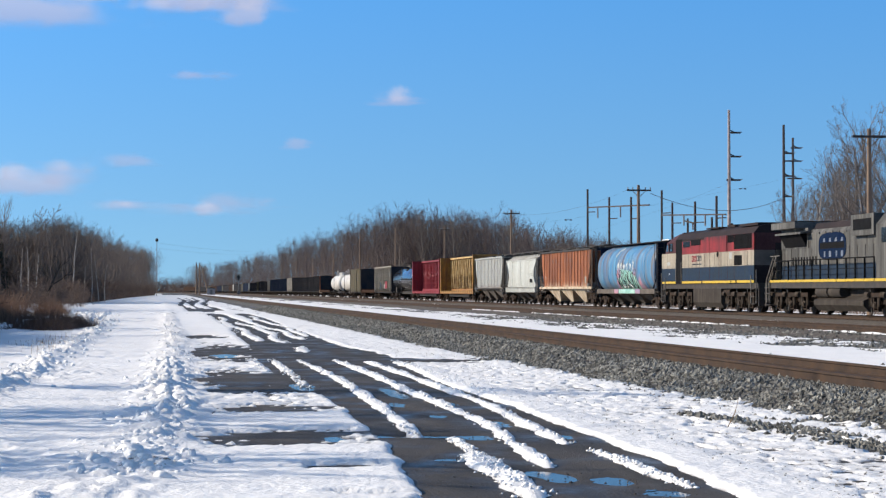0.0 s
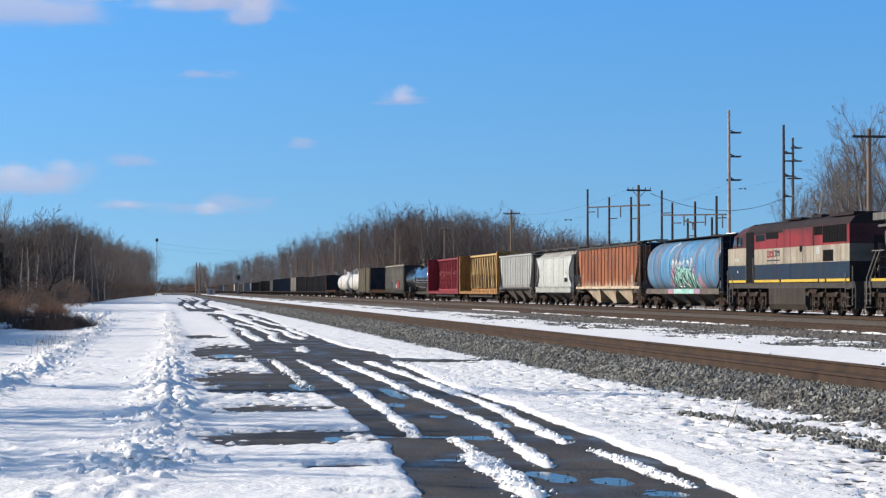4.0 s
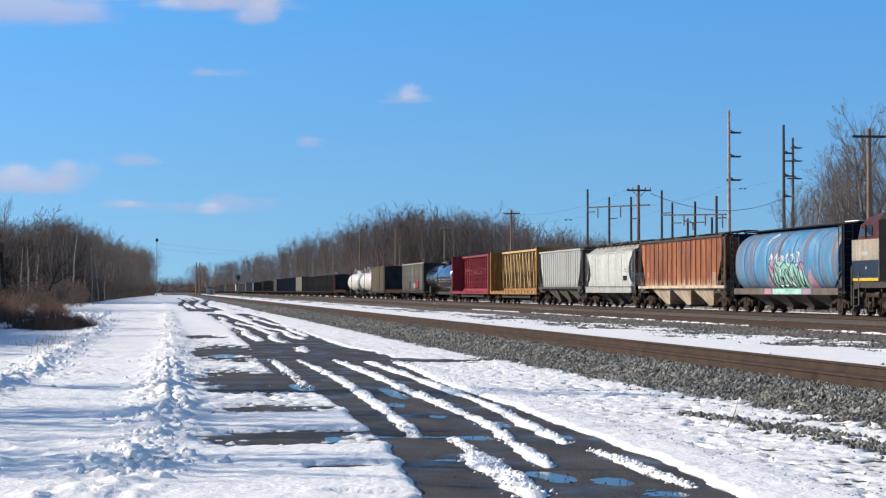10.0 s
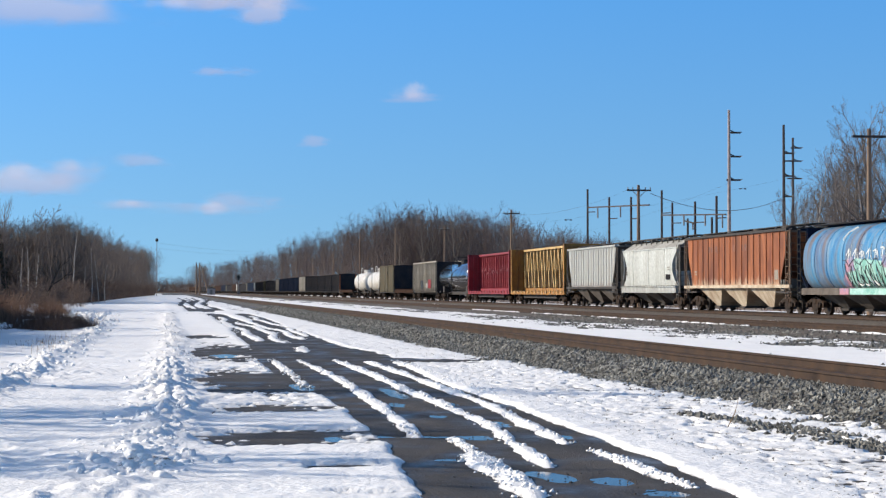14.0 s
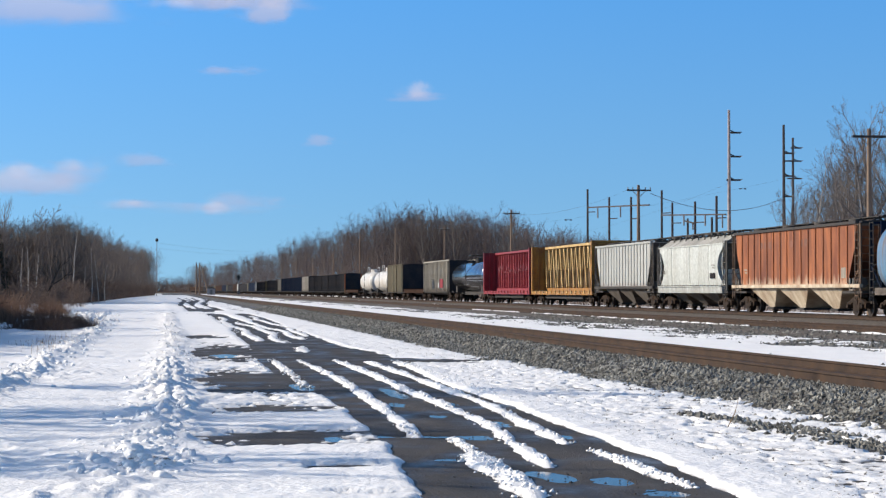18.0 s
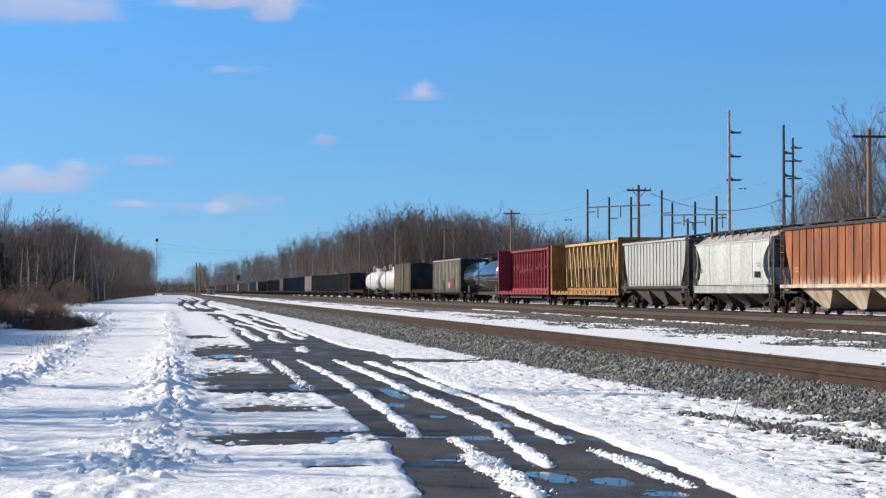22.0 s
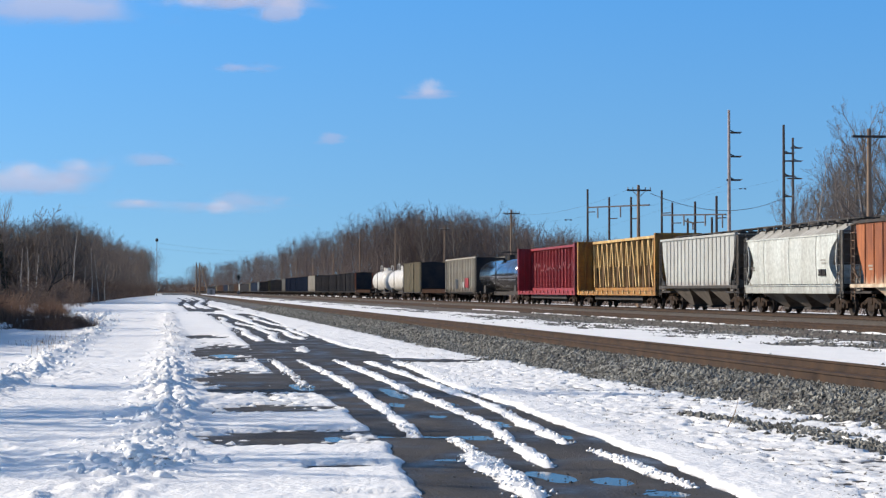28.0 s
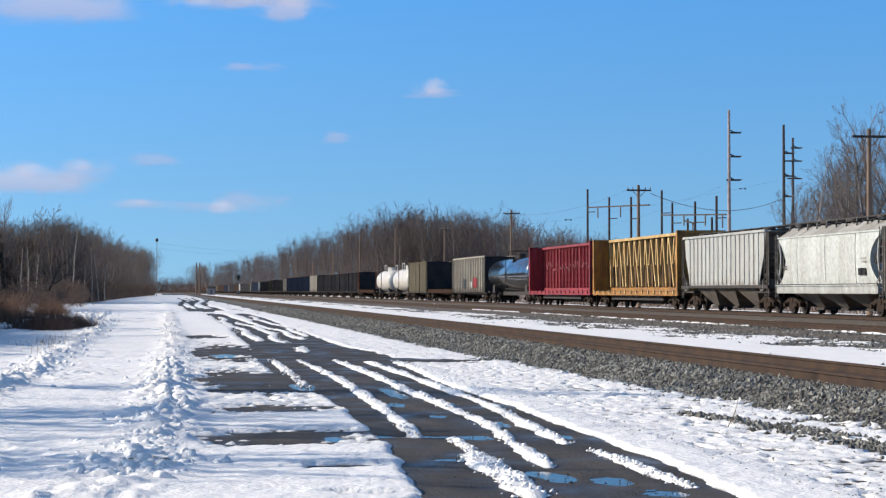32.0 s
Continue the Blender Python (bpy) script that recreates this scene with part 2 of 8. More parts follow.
M = {
    "asphalt": surface("wet_gravel_road", (0.038, 0.035, 0.034), 0.6, other=(0.075, 0.066, 0.058), scale=1.1, stretch=(1.5, 0.5, 1), fine=28, bump=0.8, amount=0.5, specular=0.28),
    "ballast": surface("grey_ballast_bed", (0.112, 0.108, 0.1), 0.95, other=(0.056, 0.052, 0.048), scale=6, fine=14, bump=0.9),
    "soil": surface("brown_frozen_soil", (0.30, 0.265, 0.23), 0.95, other=(0.16, 0.135, 0.115), scale=6, fine=30, bump=0.5),
    "track_dirt": surface("oily_ballast", (0.100, 0.084, 0.070), 0.95, other=(0.055, 0.045, 0.037), scale=4, fine=12, bump=0.9),
    "rail": surface("rusty_rail_steel", (0.062, 0.037, 0.023), 0.8, other=(0.036, 0.024, 0.018), scale=2, fine=30, bump=0.2, specular=0.25),
    "tie": surface("weathered_tie_wood", (0.06, 0.046, 0.036), 0.9, other=(0.04, 0.03, 0.024), scale=4, fine=25, bump=0.5, random_value=0.25),
    "spike": surface("rusty_spike", (0.05, 0.032, 0.023), 0.8),
    "underframe": surface("grimy_black_steel", (0.0196, 0.0175, 0.0161), 0.75, other=(0.049, 0.0364, 0.028), scale=3, fine=20, bump=0.2, amount=0.4),
    "truck": surface("brown_grimed_truck_iron", (0.020, 0.015, 0.012), 0.85, other=(0.042, 0.026, 0.017), scale=4, fine=20, bump=0.2, specular=0.2),
    "truck_dust": surface("dusty_truck_iron", (0.075, 0.060, 0.048), 0.9, other=(0.035, 0.027, 0.021), scale=5, fine=20, specular=0.1),
    "wheel": surface("wheel_steel", (0.022, 0.017, 0.014), 0.7, metal=0.2, other=(0.04, 0.026, 0.017), scale=5),
    "blue": surface("faded_blue_paint", (0.013, 0.15, 0.34), 0.5, other=(0.04, 0.21, 0.38), scale=0.6, stretch=(1, 1.6, 0.4), fine=18,
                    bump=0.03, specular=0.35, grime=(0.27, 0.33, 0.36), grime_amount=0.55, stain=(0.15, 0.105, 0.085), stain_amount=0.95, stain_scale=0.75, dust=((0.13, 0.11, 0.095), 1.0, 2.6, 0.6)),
    "rust_paint": surface("rust_orange_paint", (0.40, 0.138, 0.052), 0.75, other=(0.155, 0.05, 0.027), scale=0.55, stretch=(1, 1.2, 0.6), fine=20,
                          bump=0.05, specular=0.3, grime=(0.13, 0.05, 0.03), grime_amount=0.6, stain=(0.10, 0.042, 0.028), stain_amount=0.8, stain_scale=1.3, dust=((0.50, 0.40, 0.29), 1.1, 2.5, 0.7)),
    "rust_mark": surface("faded_dark_lettering", (0.12, 0.06, 0.045), 0.8, other=(0.2, 0.08, 0.05), scale=3, fine=15),
    "rust_streak": surface("brown_rust_stain", (0.19, 0.11, 0.065), 0.85, other=(0.12, 0.09, 0.07), scale=2, fine=20),
    "white": surface("dirty_white_paint", (0.475, 0.497, 0.47), 0.6, other=(0.42, 0.437, 0.405), scale=0.5, stretch=(1, 1.0, 0.6), fine=6,
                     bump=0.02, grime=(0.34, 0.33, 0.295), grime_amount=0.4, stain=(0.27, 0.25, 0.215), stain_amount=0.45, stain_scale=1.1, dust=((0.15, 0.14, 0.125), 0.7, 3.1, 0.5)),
    "grey": surface("light_grey_paint", (0.385, 0.40, 0.385), 0.7, other=(0.33, 0.335, 0.32), scale=0.6, fine=15, bump=0.03,
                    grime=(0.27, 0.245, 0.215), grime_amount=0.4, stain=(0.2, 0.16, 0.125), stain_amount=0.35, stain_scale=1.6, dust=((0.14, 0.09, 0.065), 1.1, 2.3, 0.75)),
    "hopper_dirt": surface("dusty_hopper_steel", (0.115, 0.095, 0.078), 0.85, other=(0.06, 0.047, 0.037), scale=1.5, fine=18, stain=(0.2, 0.17, 0.14), stain_amount=0.4, stain_scale=1.2),
    "hopper_tan": surface("dusty_tan_hopper_steel", (0.55, 0.47, 0.355), 0.85, other=(0.36, 0.27, 0.185), scale=1.2, fine=18, stain=(0.17, 0.10, 0.06), stain_amount=0.55, stain_scale=1.0),
    "yellow": surface("ochre_yellow_paint", (0.42, 0.195, 0.03), 0.65, other=(0.28, 0.12, 0.025), scale=1.2, fine=18, bump=0.05,
                      grime=(0.106, 0.0594, 0.0264), grime_amount=0.6, stain=(0.10, 0.055, 0.025), stain_amount=0.6, stain_scale=1.5),
    "yellow_pale": surface("chalky_yellow_paint", (0.60, 0.42, 0.18), 0.7, other=(0.40, 0.24, 0.08), scale=1.5, fine=18, grime=(0.14, 0.08, 0.04), grime_amount=0.4),
    "yellow_inner": surface("stained_ochre_steel", (0.13, 0.07, 0.026), 0.85, other=(0.07, 0.042, 0.022), scale=1.5, fine=18),
    "red": surface("carmine_red_paint", (0.32, 0.024, 0.034), 0.6, other=(0.21, 0.018, 0.026), scale=1.0, fine=18, bump=0.05,
                   grime=(0.0864, 0.0216, 0.0216), grime_amount=0.6, stain=(0.09, 0.02, 0.025), stain_amount=0.6, stain_scale=1.5),
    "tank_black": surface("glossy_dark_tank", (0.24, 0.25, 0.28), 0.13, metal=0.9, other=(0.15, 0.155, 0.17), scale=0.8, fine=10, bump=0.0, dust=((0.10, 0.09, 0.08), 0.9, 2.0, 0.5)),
    "tank_white": surface("white_tank_paint", (0.637, 0.629, 0.595), 0.45, other=(0.527, 0.493, 0.442), scale=0.8, fine=10, bump=0.02,
                          grime=(0.297, 0.238, 0.187), grime_amount=0.3, stain=(0.25, 0.18, 0.12), stain_amount=0.4, stain_scale=1),
    "tan": surface("tan_beige_paint", (0.32, 0.295, 0.25), 0.75, other=(0.24, 0.22, 0.18), scale=0.8, fine=15, grime=(0.16, 0.13, 0.10), grime_amount=0.4,
                   stain=(0.10, 0.08, 0.06), stain_amount=0.5, stain_scale=1.5, dust=((0.10, 0.075, 0.055), 1.0, 2.2, 0.6)),
    "olive_pale": surface("faded_olive_post", (0.17, 0.15, 0.10), 0.8, other=(0.11, 0.095, 0.06), scale=2, fine=15),
    # lighter copy of the carmine: sun on posts and ribs is put into the colour
    "red_pale": surface("sunlit_pale_red_paint", (0.38, 0.062, 0.068), 0.7, other=(0.27, 0.035, 0.042), scale=2, fine=15, stain=(0.10, 0.02, 0.025), stain_amount=0.6, stain_scale=1.5),
    "red_mark": surface("worn_dark_lettering", (0.085, 0.022, 0.028), 0.8, other=(0.22, 0.06, 0.07), scale=3, fine=15),
    "roof_grey": surface("weathered_roof_sheet", (0.36, 0.35, 0.32), 0.8, other=(0.24, 0.23, 0.20), scale=0.8, fine=12, stain=(0.12, 0.11, 0.10), stain_amount=0.5, stain_scale=1.5),
    "olive": surface("faded_olive_paint", (0.058, 0.060, 0.042), 0.8, other=(0.085, 0.07, 0.045), scale=0.8, fine=15, grime=(0.06, 0.042, 0.028), grime_amount=0.4, stain=(0.16, 0.12, 0.08), stain_amount=0.5, stain_scale=1.5, specular=0.1),
    "dark_car": surface("dark_charcoal_paint", (0.022, 0.024, 0.03), 0.95, other=(0.036, 0.033, 0.033), scale=0.8, fine=15, specular=0.02),
    "navy": surface("navy_blue_paint", (0.008, 0.014, 0.032), 0.95, other=(0.013, 0.017, 0.028), scale=0.8, fine=15, specular=0.05),
    "brown_car": surface("boxcar_brown_paint", (0.05, 0.03, 0.022), 0.95, other=(0.035, 0.022, 0.017), scale=0.8, fine=15, specular=0.02),
    "loco_red": surface("locomotive_red_paint", (0.28, 0.019, 0.021), 0.6, other=(0.17, 0.016, 0.018), scale=0.6, fine=12, bump=0.02, specular=0.3,
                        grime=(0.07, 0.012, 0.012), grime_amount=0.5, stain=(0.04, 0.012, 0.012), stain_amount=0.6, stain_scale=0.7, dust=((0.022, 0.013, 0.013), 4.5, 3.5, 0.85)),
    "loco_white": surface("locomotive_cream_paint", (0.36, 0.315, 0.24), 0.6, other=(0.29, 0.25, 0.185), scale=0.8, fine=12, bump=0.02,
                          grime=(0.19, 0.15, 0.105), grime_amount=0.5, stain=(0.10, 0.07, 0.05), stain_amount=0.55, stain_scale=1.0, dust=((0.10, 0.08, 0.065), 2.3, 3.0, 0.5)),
    "loco_blue": surface("locomotive_blue_paint", (0.016, 0.033, 0.064), 0.6, other=(0.024, 0.037, 0.055), scale=0.8, fine=12, bump=0.02,
                         grime=(0.03, 0.03, 0.03), grime_amount=0.5, specular=0.08),
    "loco_grey": surface("locomotive_grey_paint", (0.092, 0.09, 0.085), 0.7, other=(0.064, 0.062, 0.057), scale=0.8, fine=12, bump=0.02, specular=0.2,
                         grime=(0.03, 0.026, 0.022), grime_amount=0.65, stain=(0.25, 0.24, 0.22), stain_amount=0.45, stain_scale=1.8),
    "loco_dark": surface("sooty_roof_paint", (0.017, 0.012, 0.013), 0.8, other=(0.028, 0.019, 0.019), scale=0.8, fine=12, specular=0.2),
    "loco_maroon": surface("grimy_maroon_paint", (0.055, 0.018, 0.02), 0.7, other=(0.075, 0.03, 0.03), scale=0.9, fine=12, specular=0.2),
    "sill_yellow": surface("yellow_sill_stripe", (0.56, 0.376, 0.024), 0.5, other=(0.4, 0.264, 0.032), scale=4, stretch=(1, 3, 1), fine=12, amount=0.35),
    "fuel_tank": surface("dusty_fuel_tank", (0.048, 0.040, 0.033), 0.85, other=(0.03, 0.024, 0.02), scale=1.2, fine=15, stain=(0.09, 0.075, 0.06), stain_amount=0.5, stain_scale=1.2, specular=0.2),
    "emblem_pale": surface("faded_emblem_paint", (0.15, 0.17, 0.21), 0.7, other=(0.08, 0.10, 0.15), scale=3, fine=12),
    "emblem_blue": surface("emblem_blue_paint", (0.006, 0.014, 0.040), 0.9, other=(0.012, 0.022, 0.045), scale=1.0, fine=12, specular=0.02),
    "grille": surface("black_radiator_grille", (0.008, 0.008, 0.009), 0.85, fine=30, specular=0.1),
    "hand_rail": surface("worn_grab_iron", (0.17, 0.155, 0.135), 0.7, other=(0.10, 0.085, 0.07), scale=3, fine=20),
    "pole": surface("weathered_pole_wood", (0.23, 0.16, 0.11), 0.9, other=(0.15, 0.10, 0.07), scale=2, stretch=(1, 1, 0.15), fine=20, bump=0.3),
    "rack_wood": surface("dark_rack_timber", (0.06, 0.048, 0.045), 0.9, fine=20),
    "pole_pale": surface("pale_galvanised_pole", (0.38, 0.31, 0.29), 0.7, fine=15),
    "insulator": surface("grey_porcelain", (0.25, 0.24, 0.24), 0.3),
    "wire": surface("bare_wire", (0.05, 0.05, 0.055), 0.6),
    "bark": surface("grey_brown_bark", (0.20, 0.162, 0.135), 0.95, other=(0.13, 0.105, 0.085), scale=0.25, fine=6, bump=0.3, space="Object"),
    "bark_dark": surface("dark_bark", (0.11, 0.072, 0.054), 0.95, other=(0.155, 0.108, 0.082), scale=0.12, fine=5, bump=0.2),
    "birch": surface("pale_birch_bark", (0.42, 0.39, 0.35), 0.9, other=(0.28, 0.24, 0.20), scale=1.5, stretch=(1, 1, 0.5), fine=6),
    "twig": surface("reddish_brown_twigs", (0.130, 0.094, 0.081), 0.95, other=(0.092, 0.069, 0.062), scale=0.05, fine=3, bump=0),
    "wood_left": surface("shaded_wood_bark", (0.17, 0.13, 0.106), 0.95, other=(0.11, 0.086, 0.072), scale=0.05, fine=4, bump=0),
    "bark_black": surface("black_wet_bark", (0.02, 0.016, 0.014), 0.95, fine=5, bump=0),
    "bark_near": surface("dark_grey_bark", (0.115, 0.098, 0.093), 0.95, other=(0.20, 0.172, 0.155), scale=0.3, fine=6, bump=0),
    "bank": surface("matted_bank_grass", (0.12, 0.085, 0.06), 0.95, other=(0.42, 0.41, 0.41), scale=0.35, stretch=(1, 0.5, 1), amount=0.3, fine=6, bump=0.6),
    "mound": surface("matted_brown_weeds", (0.115, 0.07, 0.05), 0.95, other=(0.07, 0.045, 0.035), scale=0.5, fine=4, bump=0),
    "needles": surface("dark_conifer_needles", (0.025, 0.035, 0.02), 0.9, other=(0.04, 0.045, 0.025), scale=0.6, fine=6, bump=0),
    "weeds": surface("rusty_dry_weeds", (0.235, 0.132, 0.08), 0.95, other=(0.15, 0.09, 0.06), scale=0.35, fine=4, bump=0),
    "dry_grass": surface("straw_dry_grass", (0.30, 0.20, 0.11), 0.95, other=(0.20, 0.13, 0.07), scale=0.5, fine=4, bump=0),
    "tar": surface("dark_signal_paint", (0.02, 0.02, 0.02), 0.6),
    "pale_hut": surface("pale_hut_paint", (0.34, 0.33, 0.33), 0.7, fine=12),
    "hut": surface("grey_hut_paint", (0.16, 0.16, 0.16), 0.6, fine=12),
    "mint": surface("mint_spray_paint", (0.17, 0.40, 0.33), 0.6, other=(0.42, 0.60, 0.54), scale=2.2, fine=12, amount=0.4),
    "pink": surface("pink_spray_paint", (0.50, 0.20, 0.22), 0.6, other=(0.10, 0.20, 0.33), scale=1.6, fine=12, amount=0.42),
    "spray_white": surface("white_spray_paint", (0.75, 0.76, 0.74), 0.6, fine=12),
    "spray_black": surface("black_spray_paint", (0.02, 0.025, 0.03), 0.6, fine=12),
    "glass": surface("dark_cab_glass", (0.012, 0.014, 0.016), 0.1, fine=5, bump=0, specular=0.8),
}


def snow_material():
    m = bpy.data.materials.new("old_crusted_snow")
    m.use_nodes = True
    n, link = m.node_tree.nodes, m.node_tree.links.new
    b = n["Principled BSDF"]
    b.inputs["Roughness"].default_value = 0.6
    b.inputs["Subsurface Weight"].default_value = 0.0
    co = n.new("ShaderNodeTexCoord")
    a = n.new("ShaderNodeTexNoise")
    a.inputs["Scale"].default_value, a.inputs["Detail"].default_value = 0.6, 6
    c = n.new("ShaderNodeTexNoise")
    c.inputs["Scale"].default_value, c.inputs["Detail"].default_value = 14.0, 7
    link(co.outputs["Object"], a.inputs["Vector"]), link(co.outputs["Object"], c.inputs["Vector"])
    r = n.new("ShaderNodeMapRange")
    r.inputs[1].default_value, r.inputs[2].default_value, r.inputs[4].default_value = 0.45, 0.75, 0.5
    link(a.outputs[0], r.inputs[0])
    mix = n.new("ShaderNodeMix")
    mix.data_type = "RGBA"
    mix.inputs[6].default_value, mix.inputs[7].default_value = (0.90, 0.885, 0.86, 1), (0.78, 0.755, 0.73, 1)
    link(r.outputs[0], mix.inputs[0])
    thin = n.new("ShaderNodeAttribute")  # grey slush where the cover is thin
    thin.attribute_name = "thin"
    fray = n.new("ShaderNodeTexNoise")
    fray.inputs["Scale"].default_value, fray.inputs["Detail"].default_value = 3.0, 7
    wide = n.new("ShaderNodeMapping")
    wide.inputs["Scale"].default_value = (1.0, 3.2, 1.0)
    link(co.outputs["Object"], wide.inputs[0]), link(wide.outputs[0], fray.inputs["Vector"])
    add = n.new("ShaderNodeMath")
    add.operation = "MULTIPLY_ADD"
    add.inputs[1].default_value = 1.0
    link(thin.outputs["Fac"], add.inputs[0]), link(fray.outputs[0], add.inputs[2])
    wet = n.new("ShaderNodeMapRange")
    wet.inputs[1].default_value, wet.inputs[2].default_value, wet.inputs[4].default_value = 0.95, 1.5, 0.85
    link(add.outputs[0], wet.inputs[0])
    slush = n.new("ShaderNodeMix")
    slush.data_type = "RGBA"
    slush.inputs[7].default_value = (0.20, 0.19, 0.185, 1)
    link(wet.outputs[0], slush.inputs[0]), link(mix.outputs[2], slush.inputs[6]), link(slush.outputs[2], b.inputs["Base Color"])
    bp = n.new("ShaderNodeBump")
    bp.inputs["Strength"].default_value, bp.inputs["Distance"].default_value = 0.75, 0.03
    link(c.outputs[0], bp.inputs["Height"]), link(bp.outputs[0], b.inputs["Normal"])
    return m


def water_material():
    m = bpy.data.materials.new("puddle_water")
    m.use_nodes = True
    n, link = m.node_tree.nodes, m.node_tree.links.new
    b = n["Principled BSDF"]
    b.inputs["Base Color"].default_value = (0.03, 0.035, 0.04, 1)
    b.inputs["Roughness"].default_value, b.inputs["IOR"].default_value = 0.12, 1.24
    co = n.new("ShaderNodeTexCoord")
    c = n.new("ShaderNodeTexNoise")
    c.inputs["Scale"].default_value = 3.0
    bp = n.new("ShaderNodeBump")
    bp.inputs["Strength"].default_value, bp.inputs["Distance"].default_value = 0.12, 0.02
    link(co.outputs["Object"], c.inputs["Vector"]), link(c.outputs[0], bp.inputs["Height"]), link(bp.outputs[0], b.inputs["Normal"])
    return m


def stone_material():
    m = surface("crushed_stone", (0.17, 0.165, 0.145), 0.9, other=(0.10, 0.096, 0.084), scale=1.2, fine=20, bump=0.3)
    n, link = m.node_tree.nodes, m.node_tree.links.new
    geo = n.new("ShaderNodeNewGeometry")
    hv = next(k for k in n if k.bl_idname == "ShaderNodeHueSaturation")
    r = n.new("ShaderNodeMapRange")
    r.inputs[3].default_value, r.inputs[4].default_value = 0.3, 2.1
    link(geo.outputs["Random Per Island"], r.inputs[0]), link(r.outputs[0], hv.inputs["Value"])
    return m


def wet_patches(m):
    """The road dries in patches: wetness drives the gloss."""
    n, link = m.node_tree.nodes, m.node_tree.links.new
    co, noi, r = n.new("ShaderNodeTexCoord"), n.new("ShaderNodeTexNoise"), n.new("ShaderNodeMapRange")
    mp = n.new("ShaderNodeMapping")
    mp.inputs["Scale"].default_value = (1.3, 0.8, 1)
    noi.inputs["Scale"].default_value, noi.inputs["Detail"].default_value = 0.9, 6
    r.inputs[1].default_value, r.inputs[2].default_value, r.inputs[3].default_value, r.inputs[4].default_value = 0.46, 0.70, 0.8, 0.26
    link(co.outputs["Object"], mp.inputs[0]), link(mp.outputs[0], noi.inputs["Vector"]), link(noi.outputs[0], r.inputs[0])
    link(r.outputs[0], n["Principled BSDF"].inputs["Roughness"])


wet_patches(M["asphalt"])
M["snow"], M["water"], M["stone"] = snow_material(), water_material(), stone_material()


# ---- mesh helpers ----
class Geo:
    """Collects vertices and faces of one mesh."""

    def __init__(self):
        self.v, self.f = [], []

    def add(self, verts, faces):
        o = len(self.v)
        self.v += [tuple(p) for p in verts]
        self.f += [tuple(i + o for i in q) for q in faces]
        return self

    def box(self, x0, x1, y0, y1, z0, z1):
        p = [(x, y, z) for x in (x0, x1) for y in (y0, y1) for z in (z0, z1)]
        return self.add(p, [(0, 1, 3, 2), (4, 6, 7, 5), (0, 4, 5, 1), (2, 3, 7, 6), (0, 2, 6, 4), (1, 5, 7, 3)])

    def tube(self, p, q, r0, r1=None, n=8, caps=True):
        r1 = r0 if r1 is None else r1
        p, q = Vector(p), Vector(q)
        w = (q - p).normalized()
        a = w.orthogonal().normalized()
        b = w.cross(a)
        ring = [(math.cos(2 * math.pi * i / n), math.sin(2 * math.pi * i / n)) for i in range(n)]
        vs = [p + (a * c + b * s) * r0 for c, s in ring] + [q + (a * c + b * s) * r1 for c, s in ring]
        fs = [(i, (i + 1) % n, n + (i + 1) % n, n + i) for i in range(n)]
        if caps:
            fs += [tuple(range(n - 1, -1, -1)), tuple(range(n, 2 * n))]
        return self.add(vs, fs)

    def beam(self, p, q, w, h=None):
        """A square bar from p to q."""
        h = w if h is None else h
        p, q = Vector(p), Vector(q)
        d = (q - p).normalized()
        a = d.cross(Vector((0, 0, 1)))
        a = Vector((1, 0, 0)) if a.length < 1e-3 else a.normalized()
        b = a.cross(d)
        vs = [e + a * (sx * w / 2) + b * (sy * h / 2) for e in (p, q) for sx, sy in ((-1, -1), (1, -1), (1, 1), (-1, 1))]
        return self.add(vs, [(0, 3, 2, 1), (4, 5, 6, 7), (0, 1, 5, 4), (1, 2, 6, 5), (2, 3, 7, 6), (3, 0, 4, 7)])

    def prism(self, outline, y0, y1):
        """An outline of (x, z) drawn out along y."""
        n = len(outline)
        vs = [(x, y0, z) for x, z in outline] + [(x, y1, z) for x, z in outline]
        fs = [(i, n + i, n + (i + 1) % n, (i + 1) % n) for i in range(n)] + [tuple(range(n)), tuple(range(2 * n - 1, n - 1, -1))]
        return self.add(vs, fs)

    def side(self, outline, x0, x1):
        """An outline of (y, z) drawn out along x."""
        n = len(outline)
        vs = [(x0, y, z) for y, z in outline] + [(x1, y, z) for y, z in outline]
        fs = [(i, n + i, n + (i + 1) % n, (i + 1) % n) for i in range(n)] + [tuple(range(n)), tuple(range(2 * n - 1, n - 1, -1))]
        return self.add(vs, fs)

    def loft(self, rings, caps=True):
        n = len(rings[0])
        vs = [p for r in rings for p in r]
        fs = [(k * n + i, k * n + (i + 1) % n, (k + 1) * n + (i + 1) % n, (k + 1) * n + i) for k in range(len(rings) - 1) for i in range(n)]
        if caps:
            fs += [tuple(range(n - 1, -1, -1)), tuple(range((len(rings) - 1) * n, len(rings) * n))]
        return self.add(vs, fs)

    def mesh(self, name, smooth=False):
        me = bpy.data.meshes.new(name)
        me.from_pydata(self.v, [], self.f)
        me.validate()
        bm = bmesh.new()
        bm.from_mesh(me)
        bmesh.ops.recalc_face_normals(bm, faces=bm.faces)
        bm.to_mesh(me)
        bm.free()
        if smooth:
            me.polygons.foreach_set("use_smooth", [True] * len(me.polygons))
            me.set_sharp_from_angle(angle=radians(40))
        return me


def part(name, geo, material, parent=None, label="", smooth=False, at=None):
    me = geo if isinstance(geo, bpy.types.Mesh) else geo.mesh(name, smooth)
    if not me.materials:
        me.materials.append(M[material] if isinstance(material, str) else material)
    ob = new(name, me)
    if parent is not None:
        ob.parent = parent
    if at is not None:
        ob.matrix_basis = at
    return tagged(ob, label)


